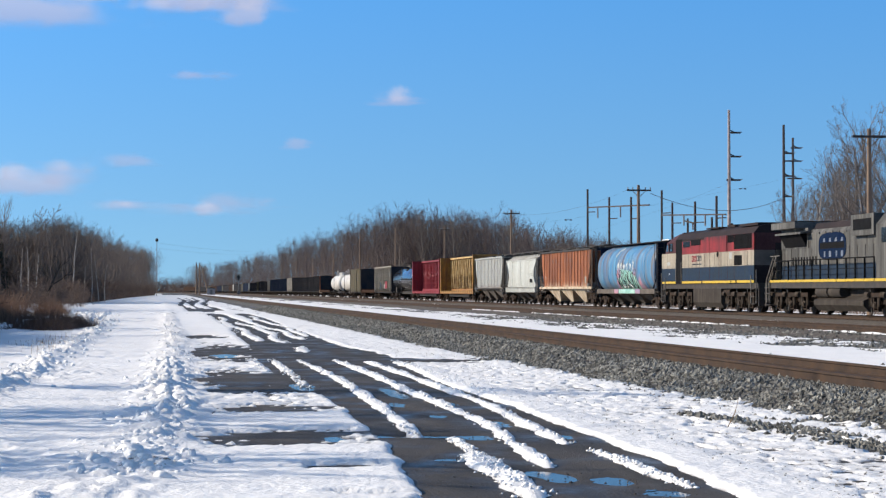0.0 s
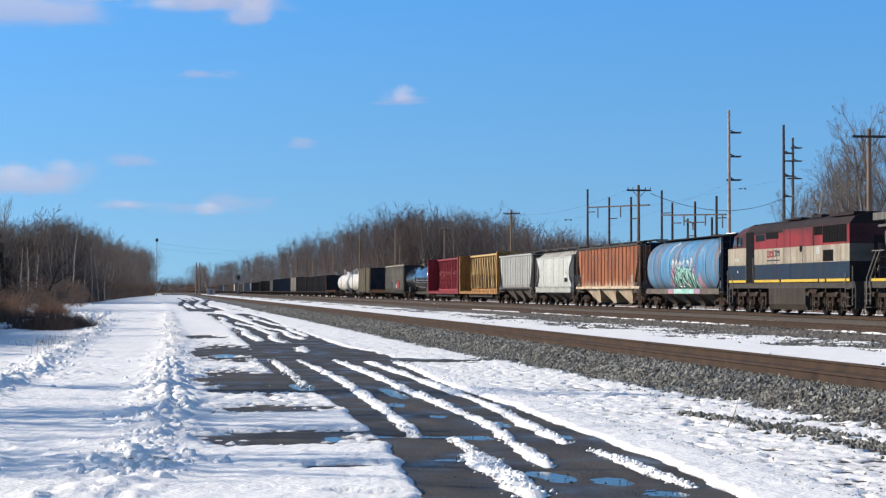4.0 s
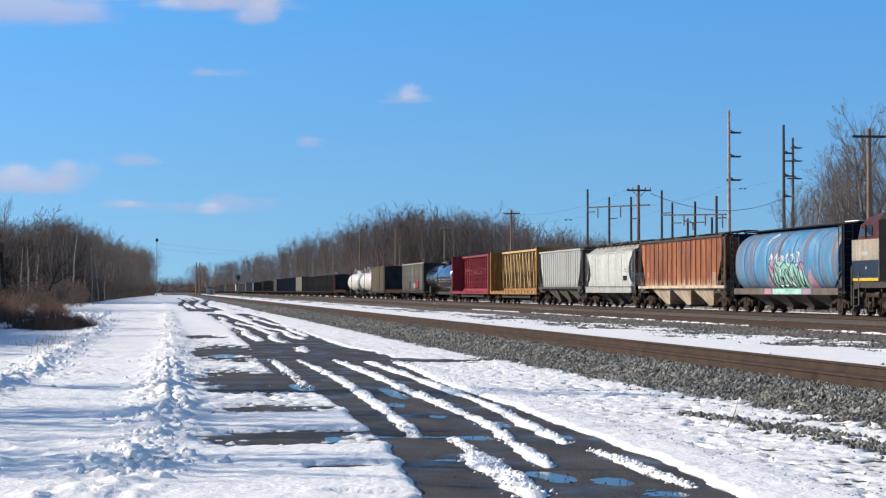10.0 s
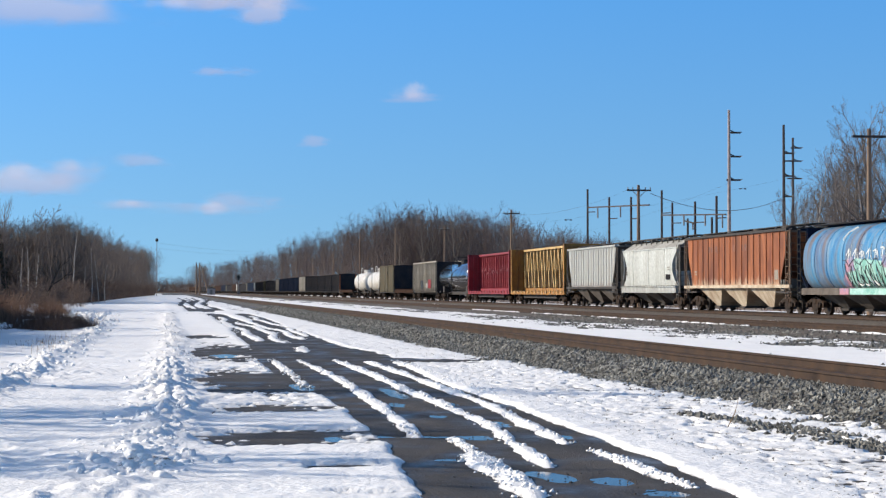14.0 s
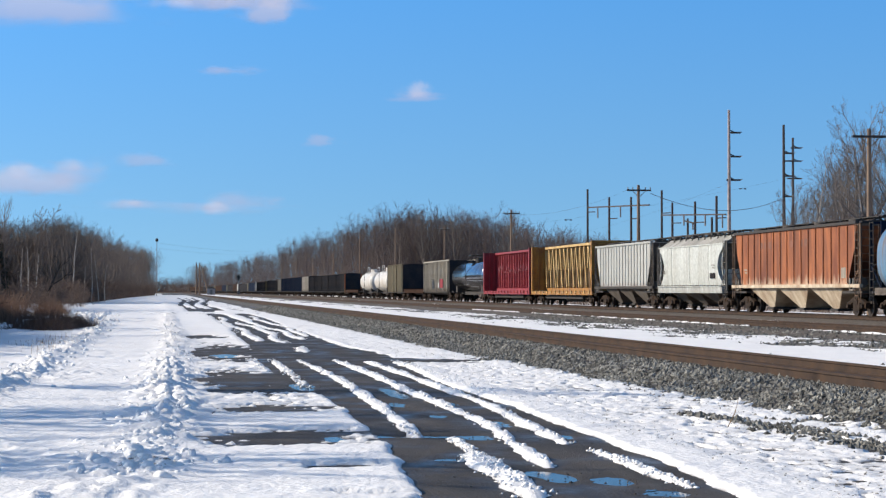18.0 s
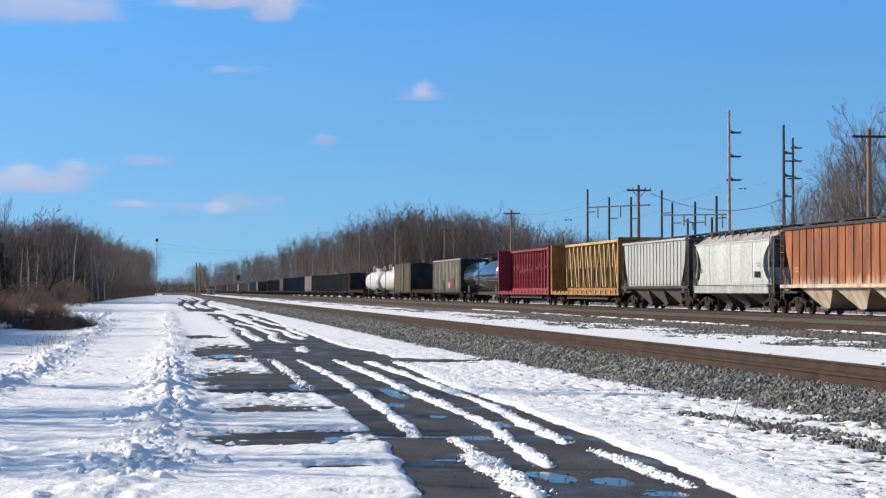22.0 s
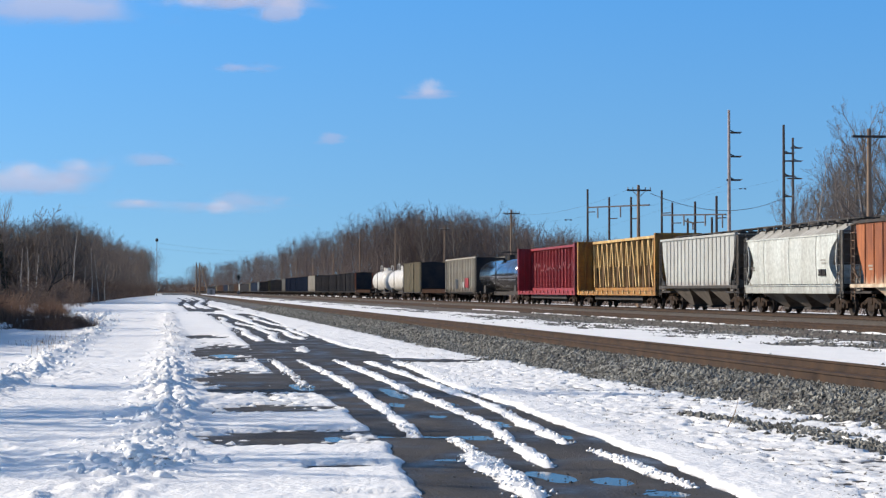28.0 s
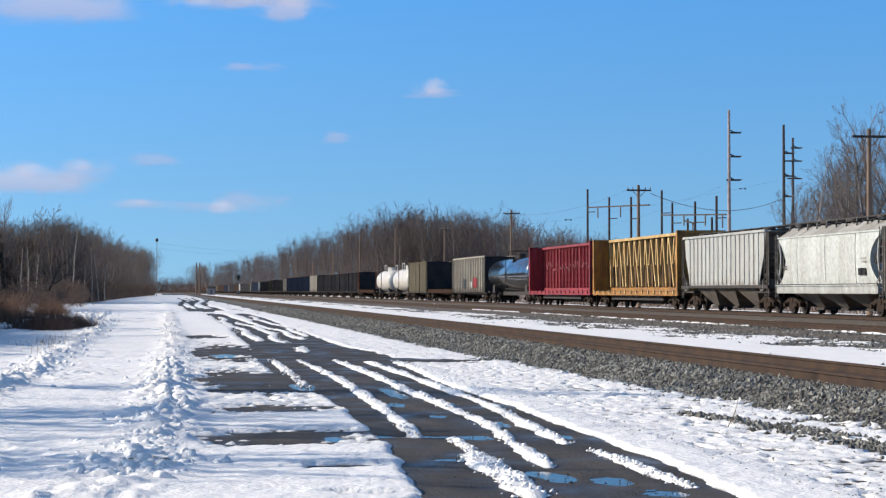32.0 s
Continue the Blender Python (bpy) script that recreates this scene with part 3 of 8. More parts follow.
def thing(name, m, label, category, group="", kind=""):
    ob = new(name)
    ob.empty_display_size = 0.2
    ob.matrix_basis = m
    return tagged(ob, label, category, group, kind)


def bulk(name, verts, faces, material, smooth=False):
    """A large mesh from arrays."""
    me = bpy.data.meshes.new(name)
    verts, faces = np.asarray(verts, np.float32), np.asarray(faces, np.int32)
    k = faces.shape[1]
    me.vertices.add(len(verts))
    me.vertices.foreach_set("co", verts.ravel())
    me.loops.add(faces.size)
    me.loops.foreach_set("vertex_index", faces.ravel())
    me.polygons.add(len(faces))
    me.polygons.foreach_set("loop_start", np.arange(0, faces.size, k, dtype=np.int32))
    me.polygons.foreach_set("use_smooth", np.full(len(faces), smooth))
    me.update(calc_edges=True)
    me.materials.append(M[material])
    return me


# value noise on a lattice, for arrays
NOISE_TABLE = np.random.RandomState(5).rand(256, 256)


def vnoise(x, y):
    xi, yi = np.floor(x).astype(int), np.floor(y).astype(int)
    fx, fy = x - xi, y - yi
    fx, fy = fx * fx * (3 - 2 * fx), fy * fy * (3 - 2 * fy)
    t = NOISE_TABLE
    a, b = t[xi % 256, yi % 256], t[(xi + 1) % 256, yi % 256]
    c, d = t[xi % 256, (yi + 1) % 256], t[(xi + 1) % 256, (yi + 1) % 256]
    return (a * (1 - fx) + b * fx) * (1 - fy) + (c * (1 - fx) + d * fx) * fy


def fbm(x, y, octaves=4):
    s, k, w = 0, 1.0, 0.5
    for o in range(octaves):
        s = s + w * (vnoise(x * k + 17.3 * o, y * k + 5.1 * o) - 0.5)
        k, w = k * 2.03, w * 0.5
    return s * 2


def smooth01(t):
    t = np.clip(t, 0, 1)
    return t * t * (3 - 2 * t)


def track_x(x, y):
    """The x of a line that lies at x on the straight, at the distance y."""
    return x - max(0.0, y - BEND_Y) ** 2 / (2 * BEND_R)


# ---- ground, snow, road, track beds ----
def bed(x, y):
    """The height of the bare ground: flat, a shallow ditch to the left, low ballast banks under the tracks."""
    z = np.zeros_like(x)
    z = z - 0.35 * smooth01((-3.0 - x) / 2.5) + 0.5 * smooth01((-7.0 - x) / 12.0)
    for c in (NEAR_X, MID_X, FAR_X):
        z = np.maximum(z, 0.262 * smooth01((2.35 - np.abs(x - c)) / 1.1))
    between = 0.10 * smooth01((x - 8.6) / 2.0) * smooth01((36.5 - x) / 2.0)
    return np.maximum(z, between)


ROAD_L = ([8, 14, 16, 18.7, 26, 29, 34, 43, 57, 83, 115, 140], [1.7, 1.95, 2.05, 2.27, 2.41, 2.32, 2.12, 2.08, 2.45, 2.65, 2.7, 2.8])
ROAD_R = ([8, 14, 16.6, 21.7, 26, 30.6, 36, 40, 46, 55, 71, 112, 140], [4.3, 4.45, 4.66, 4.70, 4.82, 4.75, 4.9, 5.15, 5.5, 5.12, 5.3, 5.8, 5.7])
BERM = ([8, 15, 16.2, 19, 24, 31, 43, 57, 90, 180, 540], [-0.9, -0.65, -0.3, -0.12, -0.02, -0.02, 0.1, 0.29, 0.2, 0.12, -0.6])
# snow ridges between the wheel tracks: (y of the ends and bends), (x there), half width
RIDGES = [
    ([20.3, 23.4, 28, 34, 43.5], [2.75, 2.88, 3.02, 3.14, 3.07], 0.11),
    ([16.7, 18.8, 21.8, 25.2, 30, 35.5, 43.4], [3.46, 3.6, 3.83, 3.88, 3.87, 3.93, 3.88], 0.11),
    ([19.2, 22.2, 26.4, 29.4, 35.4, 42.6], [4.17, 4.31, 4.53, 4.52, 4.57, 4.52], 0.11),
    ([26.4, 30.2, 36.5, 43], [4.9, 5.02, 5.17, 5.18], 0.16),
    ([14.2, 16.6, 18.2], [2.86, 2.93, 2.97], 0.16), ([18, 20.1], [3.05, 3.07], 0.06),
    ([14.8, 18.5], [4.27, 4.26], 0.07),
    ([31, 37, 44.4], [2.34, 2.41, 2.46], 0.10),
    ([37, 44.5], [1.96, 1.95], 0.08),
    ([60, 75, 112], [3.1, 3.0, 3.15], 0.16), ([58, 70, 95], [3.75, 3.9, 3.7], 0.14),
    ([62, 80, 118], [4.55, 4.35, 4.5], 0.15), ([49, 53], [3.6, 3.75], 0.16), ([66, 85, 118], [5.05, 5.2, 5.2], 0.14),
    ([72, 90, 120], [2.75, 2.7, 2.85], 0.10),
]
# bare wet patches beside the road: x, y, half length across, half length along
BARE = [(1.55, 33.4, 1.10, 6.2), (1.95, 31.2, 0.7, 2.6), (1.45, 25.4, 0.95, 1.0), (1.30, 20.5, 1.15, 1.0), (1.85, 20.4, 0.4, 0.8),
        (1.62, 16.9, 0.42, 0.25), (1.6, 50, 1.35, 8.5), (1.0, 65, 1.2, 3.2), (1.75, 14.6, 0.4, 0.16), (-0.25, 17.2, 0.3, 0.25), (0.05, 17.9, 0.12, 0.15), (5.7, 42.6, 1.25, 1.5), (-0.35, 16.3, 0.25, 0.14), (2.1, 13.9, 0.5, 0.14)]
FAR_RUTS = [([145, 180, 300, 420], [1.8, 2.0, 2.6, 3.4], 0.42), ([140, 180, 300, 420], [2.8, 3.0, 4.6, 6.3], 0.48),
            ([150, 180, 300, 380], [4.1, 4.3, 6.2, 7.6], 0.48), ([200, 300, 420], [3.4, 3.6, 5.0], 0.34)]


def band(x, y, line):
    ys, xs, w = line
    wander = 0.15 * smooth01((y - 44) / 12) * (np.sin(y * 0.19 + 9 * xs[0]) + 0.6 * np.sin(y * 0.43 + 5 * xs[0]))
    d = np.abs(x + wander - np.interp(y, ys, xs))
    return d, (y > ys[0]) & (y < ys[-1])


def snow_depth(x, y):
    """The thickness of the snow; below zero the ground is bare."""
    rough = fbm(x * 2.2, y * 1.6, 5)
    ragged = fbm(x * 1.6 + 40, y * 5.0, 4)  # drawn out across the road by the wind
    fine = fbm(x * 9, y * 6, 3)
    depth = 0.05 + 0.015 * fbm(x * 0.5, y * 0.3, 3) + 0.008 * rough + 0.016 * fine
    # the cleared road with its ridges
    inside = np.minimum(x - np.interp(y, *ROAD_L), np.interp(y, *ROAD_R) - x) + 0.10 * rough
    inside = np.minimum(inside, (122 + 26 * fbm(x * 0.9 + 2, y * 0.03, 3) + 9 * np.sin(x * 2.6) - y) * 0.02)
    depth = depth * (1 - smooth01(inside / 0.10 + 0.5)) - 0.03 * smooth01(inside / 0.12)
    for line in RIDGES:
        d, on = band(x, y, line)
        ends = np.minimum(y - line[0][0], line[0][-1] - y) / 0.9
        w = line[2] * np.clip(0.45 + 0.55 * ends, 0, 1) * (0.95 + 0.55 * rough)
        lump = 0.075 * smooth01((w - d) / 0.07 + 0.35) * (0.85 + 0.45 * rough + 0.4 * fine) - 0.024
        depth = np.where(on, np.maximum(depth, lump), depth)
    for line in FAR_RUTS:
        d, on = band(x, y, line)
        d = np.abs(x + 0.45 * np.sin(y * 0.035) + 0.08 * np.sin(y * 0.13) - np.interp(y, line[0], line[1]))
        cut = line[2] * (0.2 + 1.5 * vnoise(x * 0.3, y * 0.05)) - d + 0.25 * rough
        depth = np.where(on & (cut > 0), -0.03, depth)
    for px, py, rx, ry in BARE:
        q = 1 - np.sqrt(((x - px) / rx) ** 2 + ((y - py) / ry) ** 2) + 0.9 * ragged + 0.5 * fine + 0.06
        depth = np.minimum(depth, 0.06 - 0.10 * smooth01(q / 0.9 + 0.45))
    # ploughed banks
    off = x - np.interp(y, *BERM) + 0.25 * fbm(x * 0.3, y * 0.35, 2)
    bank = np.exp(-(off / 0.42) ** 2) * smooth01((y - 9) / 5) * smooth01((520 - y) / 200)
    lumps = np.abs(fbm(x * 4.2 + 9, y * 3.0, 5))
    depth = depth + bank * (0.015 + 0.28 * lumps) * (0.35 + 0.65 * smooth01((y - 17) / 9))
    off = x + 2.65 + 0.012 * np.maximum(y - 70, 0) + 0.4 * fbm(x * 0.2, y * 0.2, 2)
    bank2 = np.exp(-(off / 0.35) ** 2) * smooth01((y - 24) / 6) * smooth01((115 - y) / 30)
    depth = depth + bank2 * (0.02 + 0.26 * lumps)
    # foot tracks and drifts on the left strip
    depth = depth + 0.022 * fbm(x * 0.8, y * 2.5, 3) * smooth01((0.5 - x) / 1.0)
    lumpy = smooth01((fbm(x * 0.35 + 5, y * 0.22, 2) + 0.12) / 0.3) * smooth01((0.6 - x) / 1.0)
    depth = depth + lumpy * (0.085 * np.maximum(0, fbm(x * 3.2, y * 2.6, 4) - 0.04) + 0.012 * fbm(x * 8, y * 5, 3))
    # small stones and thin places between road and tracks
    thin = smooth01((x - 5.1) / 0.5)
    depth = depth - thin * 0.10 * smooth01((vnoise(x * 11 + 3, y * 7) - 0.77) / 0.12) + thin * (0.022 * fbm(x * 7, y * 5, 3) + 0.014 * fbm(x * 17, y * 12, 2)) - thin * (0.022 + 0.016 * fbm(x * 0.9 + 8, y * 0.5, 3))
    clods = np.abs(x - np.interp(y, [12, 19, 23, 26.6, 34, 60], [7.9, 7.25, 6.75, 5.9, 5.6, 5.4]))
    clods = (0.01 + 0.28 * smooth01((22.5 - y) / 5)) * (1 + 2.2 * rough) - clods - 0.12 * smooth01((y - 22) / 3)
    depth = np.where(y < 60, depth - 0.09 * smooth01(clods / 0.12), depth)
    # the ballast shoulder stays bare, snow lies between the tracks
    edge = np.interp(y, [10, 21, 35, 59, 150, 600], [8.40, 8.15, 7.68, 7.42, 7.5, 7.4]) + 0.14 * rough + 0.34 * fine
    right = x > edge
    strip = np.minimum(x - 12.1, 17.6 - x) + 2.2 * fbm(x * 0.6 + 3, y * 0.22, 4) + 1.3 * ragged + 2.2 * fbm(x * 3.4, y * 0.9 + 30, 4) - 0.15 + 0.3 * smooth01((95 - y) / 40)
    strip2 = np.minimum(x - 18.0, 20.9 - x) * 0.5 - 0.6 + 1.5 * fbm(x * 0.8, y * 0.5, 4) + 1.1 * ragged
    strip3 = np.minimum(x - 25.2, 28.6 - x) * 0.6 - 0.35 + 1.5 * fbm(x * 0.7, y * 0.3 + 70, 4) + 0.9 * ragged - smooth01((y - 80) / 60) * 0.9
    strip4 = x - 36.0 + 1.2 * rough
    strip2 = strip2 - 4 * np.maximum(0, np.abs(x - 19.3) - 1.2)
    strip3 = strip3 - 4 * np.maximum(0, np.abs(x - 26.9) - 1.8)
    between = np.maximum.reduce([strip, strip2, strip3, strip4])
    sleepers = 0.055 * smooth01(between / 0.5) - 0.02 + 0.03 * fine + 0.012 * rough
    sleepers = np.where(x < 11.3, np.minimum(sleepers, -0.03), sleepers)
    return np.where(right, sleepers, depth)


def snow_sheet(x0, x1, dx, y0, y1, dy):
    xs, ys = np.arange(x0, x1 + dx / 2, dx), np.arange(y0, y1 + dy / 2, dy)
    X, Y = np.meshgrid(xs, ys)
    D = snow_depth(X, Y)
    Z = bed(X, Y) + np.maximum(D, -0.04)
    w = len(xs)
    i = (np.arange(len(ys) - 1)[:, None] * w + np.arange(w - 1)[None, :]).ravel()
    F = np.stack([i, i + 1, i + w + 1, i + w], 1)
    keep = (D.ravel()[F] > -0.012).any(1)
    return np.stack([X.ravel(), Y.ravel(), Z.ravel(), 1 - np.clip(D.ravel() / 0.034, 0, 1)], 1), F[keep]


def join(pieces):
    vs, fs, o = [], [], 0
    for v, f in pieces:
        vs.append(v), fs.append(f + o)
        o += len(v)
    v, f = np.concatenate(vs), np.concatenate(fs)
    used = np.unique(f)
    back = np.zeros(len(v), int)
    back[used] = np.arange(len(used))
    return v[used], back[f]


# meltwater lies in shallow hollows of the road: x, y, half widths
PUDDLES = [(1.5, 46.8, 0.42, 1.6), (3.58, 29.4, 0.16, 1.8), (3.37, 15.9, 0.15, 0.45), (3.80, 15.55, 0.2, 0.42), (3.42, 20.4, 0.22, 0.4),
           (2.3, 31.5, 0.26, 1.5), (1.88, 20.4, 0.2, 0.4), (2.85, 20.6, 0.3, 0.2), (2.72, 17.8, 0.18, 0.2), (3.26, 16.3, 0.14, 0.25),
           (3.28, 26.5, 0.16, 0.6), (4.05, 22.5, 0.18, 0.6), (4.32, 15.9, 0.15, 0.5), (3.98, 14.6, 0.24, 0.3), (2.3, 20.7, 0.22, 0.2),
           (4.02, 26.5, 0.17, 0.5), (3.5, 24.0, 0.14, 0.5), (4.4, 20.4, 0.15, 0.5)]


def hollows(x, y):
    z = 0.006 * fbm(x * 5, y * 3.2, 3) + 0.012
    for px, py, rx, ry in PUDDLES:
        q = ((x - px) / rx) ** 2 + ((y - py) / ry) ** 2
        z = z - 0.042 * np.exp(-1.0 * q) * (1 + 0.7 * fbm(x * 6 + py, y * 9 + px, 3))
    return np.minimum(z, 0.006)


def bed_sheet(x0, x1, dx, y0, y1, dy, lower):
    xs, ys = np.arange(x0, x1 + dx / 2, dx), np.arange(y0, y1 + dy / 2, dy)
    X, Y = np.meshgrid(xs, ys)
    shift = np.maximum(0, Y - BEND_Y) ** 2 / (2 * BEND_R)
    Z = bed(X, Y) + 0.015 * fbm(X * 3, Y * 3, 2) - lower
    w = len(xs)
    i = (np.arange(len(ys) - 1)[:, None] * w + np.arange(w - 1)[None, :]).ravel()
    return np.stack([(X - shift).ravel(), Y.ravel(), Z.ravel()], 1), np.stack([i, i + 1, i + w + 1, i + w], 1)


# the land: one sheet to the horizon
land = join([bed_sheet(-200, 260, 4, -160, 400, 8, 0.10)])
lv, lf = land
far_ring = np.array([(-4500, -1500, -0.6), (4500, -1500, -0.6), (4500, 4900, -0.6), (-4500, 4900, -0.6)], float)
lv, lf = np.concatenate([lv, far_ring]), np.concatenate([lf, [[len(lv), len(lv) + 1, len(lv) + 2, len(lv) + 3]]])
tagged(new("ground", bulk("ground", lv, lf, "snow", True)), "snow-covered flat land reaching to the horizon", "ground", kind="structure")

v, f = join([bed_sheet(-1.5, 8.6, 0.25, -30, 12, 0.25, 0.0), bed_sheet(-1.5, 8.6, 0.075, 12, 52, 0.1, 0.0), bed_sheet(-1.5, 8.6, 0.25, 52, 140, 0.4, 0.0)])
near = (v[:, 1] > 11.9) & (v[:, 1] < 52.1)
v[near, 2] = bed(v[near, 0], v[near, 1]) + hollows(v[near, 0], v[near, 1])
tagged(new("road", bulk("road", v, f, "asphalt", True)), "wet dark gravel road with wheel tracks, partly snowed over", "road", kind="structure")
v, f = join([bed_sheet(-1.5, 8.6, 0.5, 140, 900, 4, 0.004)])
tagged(new("road", bulk("road_far", v, f, "asphalt", True)), "far stretch of the snowy gravel road", "road", kind="structure")
v, f = join([bed_sheet(20.4, 36.5, 0.2, 5, 110, 0.6, -0.004), bed_sheet(20.4, 36.5, 0.3, 110, 1700, 6, -0.004)])
tagged(new("ballast_bed", bulk("dark_ballast_bed", v, f, "track_dirt", False)), "dark oily stone bed under the railway tracks", "ballast", kind="structure")
v, f = join([bed_sheet(7.4, 20.4, 0.2, 5, 110, 0.5, -0.004), bed_sheet(7.4, 20.4, 0.26, 110, 1700, 6, -0.004)])
tagged(new("ballast_bed", bulk("ballast_bed", v, f, "ballast", False)), "grey crushed stone bed under the railway tracks", "ballast", kind="structure")

v, f = join([snow_sheet(-6.5, 8.9, 0.05, 12.5, 42, 0.065), snow_sheet(-14, 8.9, 0.12, 42, 130, 0.28), snow_sheet(-30, -14, 0.6, 42, 130, 1.0), snow_sheet(-30, -6.5, 0.25, 12.5, 42, 0.3),
             snow_sheet(-30, 8.9, 0.4, -60, 12.5, 0.5), snow_sheet(-24, 8.9, 0.35, 130, 700, 2.2), snow_sheet(-60, -24, 2.0, 130, 700, 4), snow_sheet(11.9, 29.5, 0.10, 20, 130, 0.25),
             snow_sheet(11.9, 29.5, 0.18, 130, 280, 0.5), snow_sheet(11.9, 29.5, 0.35, 280, 800, 2.0), snow_sheet(35.0, 48, 0.5, 20, 800, 2.0), snow_sheet(48, 140, 4, -40, 800, 8),
             snow_sheet(-140, -30, 3, -60, 400, 4)])
cover = bulk("snow_cover", v[:, :3], f, "snow", True)
cover.attributes.new("thin", "FLOAT", "POINT").data.foreach_set("value", v[:, 3].astype(np.float32))
tagged(new("snow_cover", cover), "crusted white snow with ploughed banks and wheel ridges", "snow", kind="structure")

# added bank: hides sunlit snow so that the gaps under the cars look dark
xs, ys = np.arange(46, 66.1, 0.5), np.arange(10, 400.1, 1.5)
X, Y = np.meshgrid(xs, ys)
Z = 1.3 * smooth01((X - 46.5) / 5.0) * smooth01((66 - X) / 6.0) * (1 + 0.35 * fbm(X * 0.3, Y * 0.12, 3)) + 0.12 * fbm(X * 1.3, Y * 0.9, 3) - 0.05
i = (np.arange(len(ys) - 1)[:, None] * len(xs) + np.arange(len(xs) - 1)[None, :]).ravel()
tagged(new("bank", bulk("bank", np.stack([X.ravel(), Y.ravel(), Z.ravel()], 1), np.stack([i, i + 1, i + len(xs) + 1, i + len(xs)], 1), "bank", True)),
       "low grassy bank with thin snow, added to darken the gaps under the train", "bank", kind="structure")


# snow caught against the near rail of the middle track, in broken lines
rs = np.random.RandomState(15)
vs, fs, o, y = [], [], 0, 44.0
while y < 130:
    n = 10 + rs.randint(30)
    for k in range(n + 1):
        high = 0.015 + 0.05 * rs.rand() if 0 < k < n else 0.0
        c = MID_X - 0.86
        vs += [(c - 0.10 - 0.1 * rs.rand(), y, 0.255), (c - 0.05, y, 0.262 + high), (c + 0.03, y, 0.265 + high), (c + 0.055, y, 0.25)]
        if k < n:
            fs += [(o + i, o + i + 1, o + i + 5, o + i + 4) for i in range(3)]
        o += 4
        y += 0.18 + 0.3 * rs.rand()
    y += 0.6 + 6 * rs.rand() ** 2
tagged(new("rail_snow", bulk("rail_snow", vs, fs, "snow", True)), "broken line of snow caught against a rusty rail", "snow", kind="stuff")


# ---- loose stones and snow clods ----
def scatter(name, points, sizes, material, seed, flat=0.8, rounded=False):
    """Many small rough lumps in one mesh: eight-faced chips, or rounder twenty-faced clods."""
    rs = np.random.RandomState(seed)
    if rounded:
        g = (1 + 5 ** 0.5) / 2
        base = np.array([(-1, g, 0), (1, g, 0), (-1, -g, 0), (1, -g, 0), (0, -1, g), (0, 1, g), (0, -1, -g), (0, 1, -g), (g, 0, -1), (g, 0, 1), (-g, 0, -1), (-g, 0, 1)]) / 1.9
        tri = np.array([(0, 11, 5), (0, 5, 1), (0, 1, 7), (0, 7, 10), (0, 10, 11), (1, 5, 9), (5, 11, 4), (11, 10, 2), (10, 7, 6), (7, 1, 8),
                        (3, 9, 4), (3, 4, 2), (3, 2, 6), (3, 6, 8), (3, 8, 9), (4, 9, 5), (2, 4, 11), (6, 2, 10), (8, 6, 7), (9, 8, 1)])
    else:
        base = np.array([(1, 0, 0), (-1, 0, 0), (0, 1, 0), (0, -1, 0), (0, 0, 1), (0, 0, -1)], float)
        tri = np.array([(0, 2, 4), (2, 1, 4), (1, 3, 4), (3, 0, 4), (2, 0, 5), (1, 2, 5), (3, 1, 5), (0, 3, 5)])
    n, m = len(points), len(base)
    q = base[None] * (0.65 + 0.7 * rs.rand(n, m, 1)) + 0.25 * (rs.rand(n, m, 3) - 0.5)
    q = q * (0.7 + 0.6 * rs.rand(n, 1, 3))
    a = rs.rand(n) * 6.283
    c, s = np.cos(a)[:, None], np.sin(a)[:, None]
    x, y = q[..., 0] * c - q[..., 1] * s, q[..., 0] * s + q[..., 1] * c
    q = np.stack([x, y, q[..., 2] * flat], -1) * sizes[:, None, None] + points[:, None, :]
    f = (tri[None] + m * np.arange(n)[:, None, None]).reshape(-1, 3)
    return new(name, bulk(name, q.reshape(-1, 3), f, material, rounded))


rs = np.random.RandomState(3)
n = 44000
y = 15 + 150 * rs.rand(n) ** 1.7
x = 7.35 + 2.15 * rs.rand(n)
keep = (snow_depth(x, y) < 0.01)
x, y = x[keep], y[keep]
p = np.stack([x, y, bed(x, y) + 0.012], 1)
tagged(scatter("ballast_stones", p, (0.018 + 0.022 * rs.rand(len(p))) * (1 + y / 110), "stone", 4), "loose grey crushed stones on the ballast shoulder", "ballast", kind="stuff")
n = 20000
y = 20 + 90 * rs.rand(n) ** 1.3
x = 11.0 + 12.5 * rs.rand(n)
keep = (snow_depth(x, y) < 0.0)
x, y = x[keep], y[keep]
p = np.stack([x, y, bed(x, y) + 0.012], 1)
tagged(scatter("ballast_stones", p, 0.03 + 0.03 * rs.rand(len(p)), "stone", 5), "loose grey crushed stones between the tracks", "ballast", kind="stuff")
n = 1700
y = 16 + 75 * rs.rand(n) ** 1.4
x = np.interp(y, *BERM) + 0.27 * rs.randn(n)
p = np.stack([x, y, bed(x, y) + snow_depth(x, y) - 0.004], 1)
tagged(scatter("snow_clods", p, 0.010 + 0.045 * rs.rand(n) ** 2.5, "snow", 6, 0.6, True), "broken snow clods along the ploughed bank", "snow", kind="stuff")
n = 700
y = 30 + 75 * rs.rand(n)
x = -2.65 - 0.012 * np.maximum(y - 70, 0) + 0.3 * rs.randn(n)
p = np.stack([x, y, bed(x, y) + snow_depth(x, y) + 0.008], 1)
tagged(scatter("snow_clods", p, 0.02 + 0.07 * rs.rand(n) ** 2.5, "snow", 7, 0.6, True), "broken snow clods along the outer bank", "snow", kind="stuff")
n = 900
y = 88 + 40 * rs.rand(n)
x = np.interp(y, [88, 128], [-5.6, -5.2]) + 0.8 * rs.randn(n)
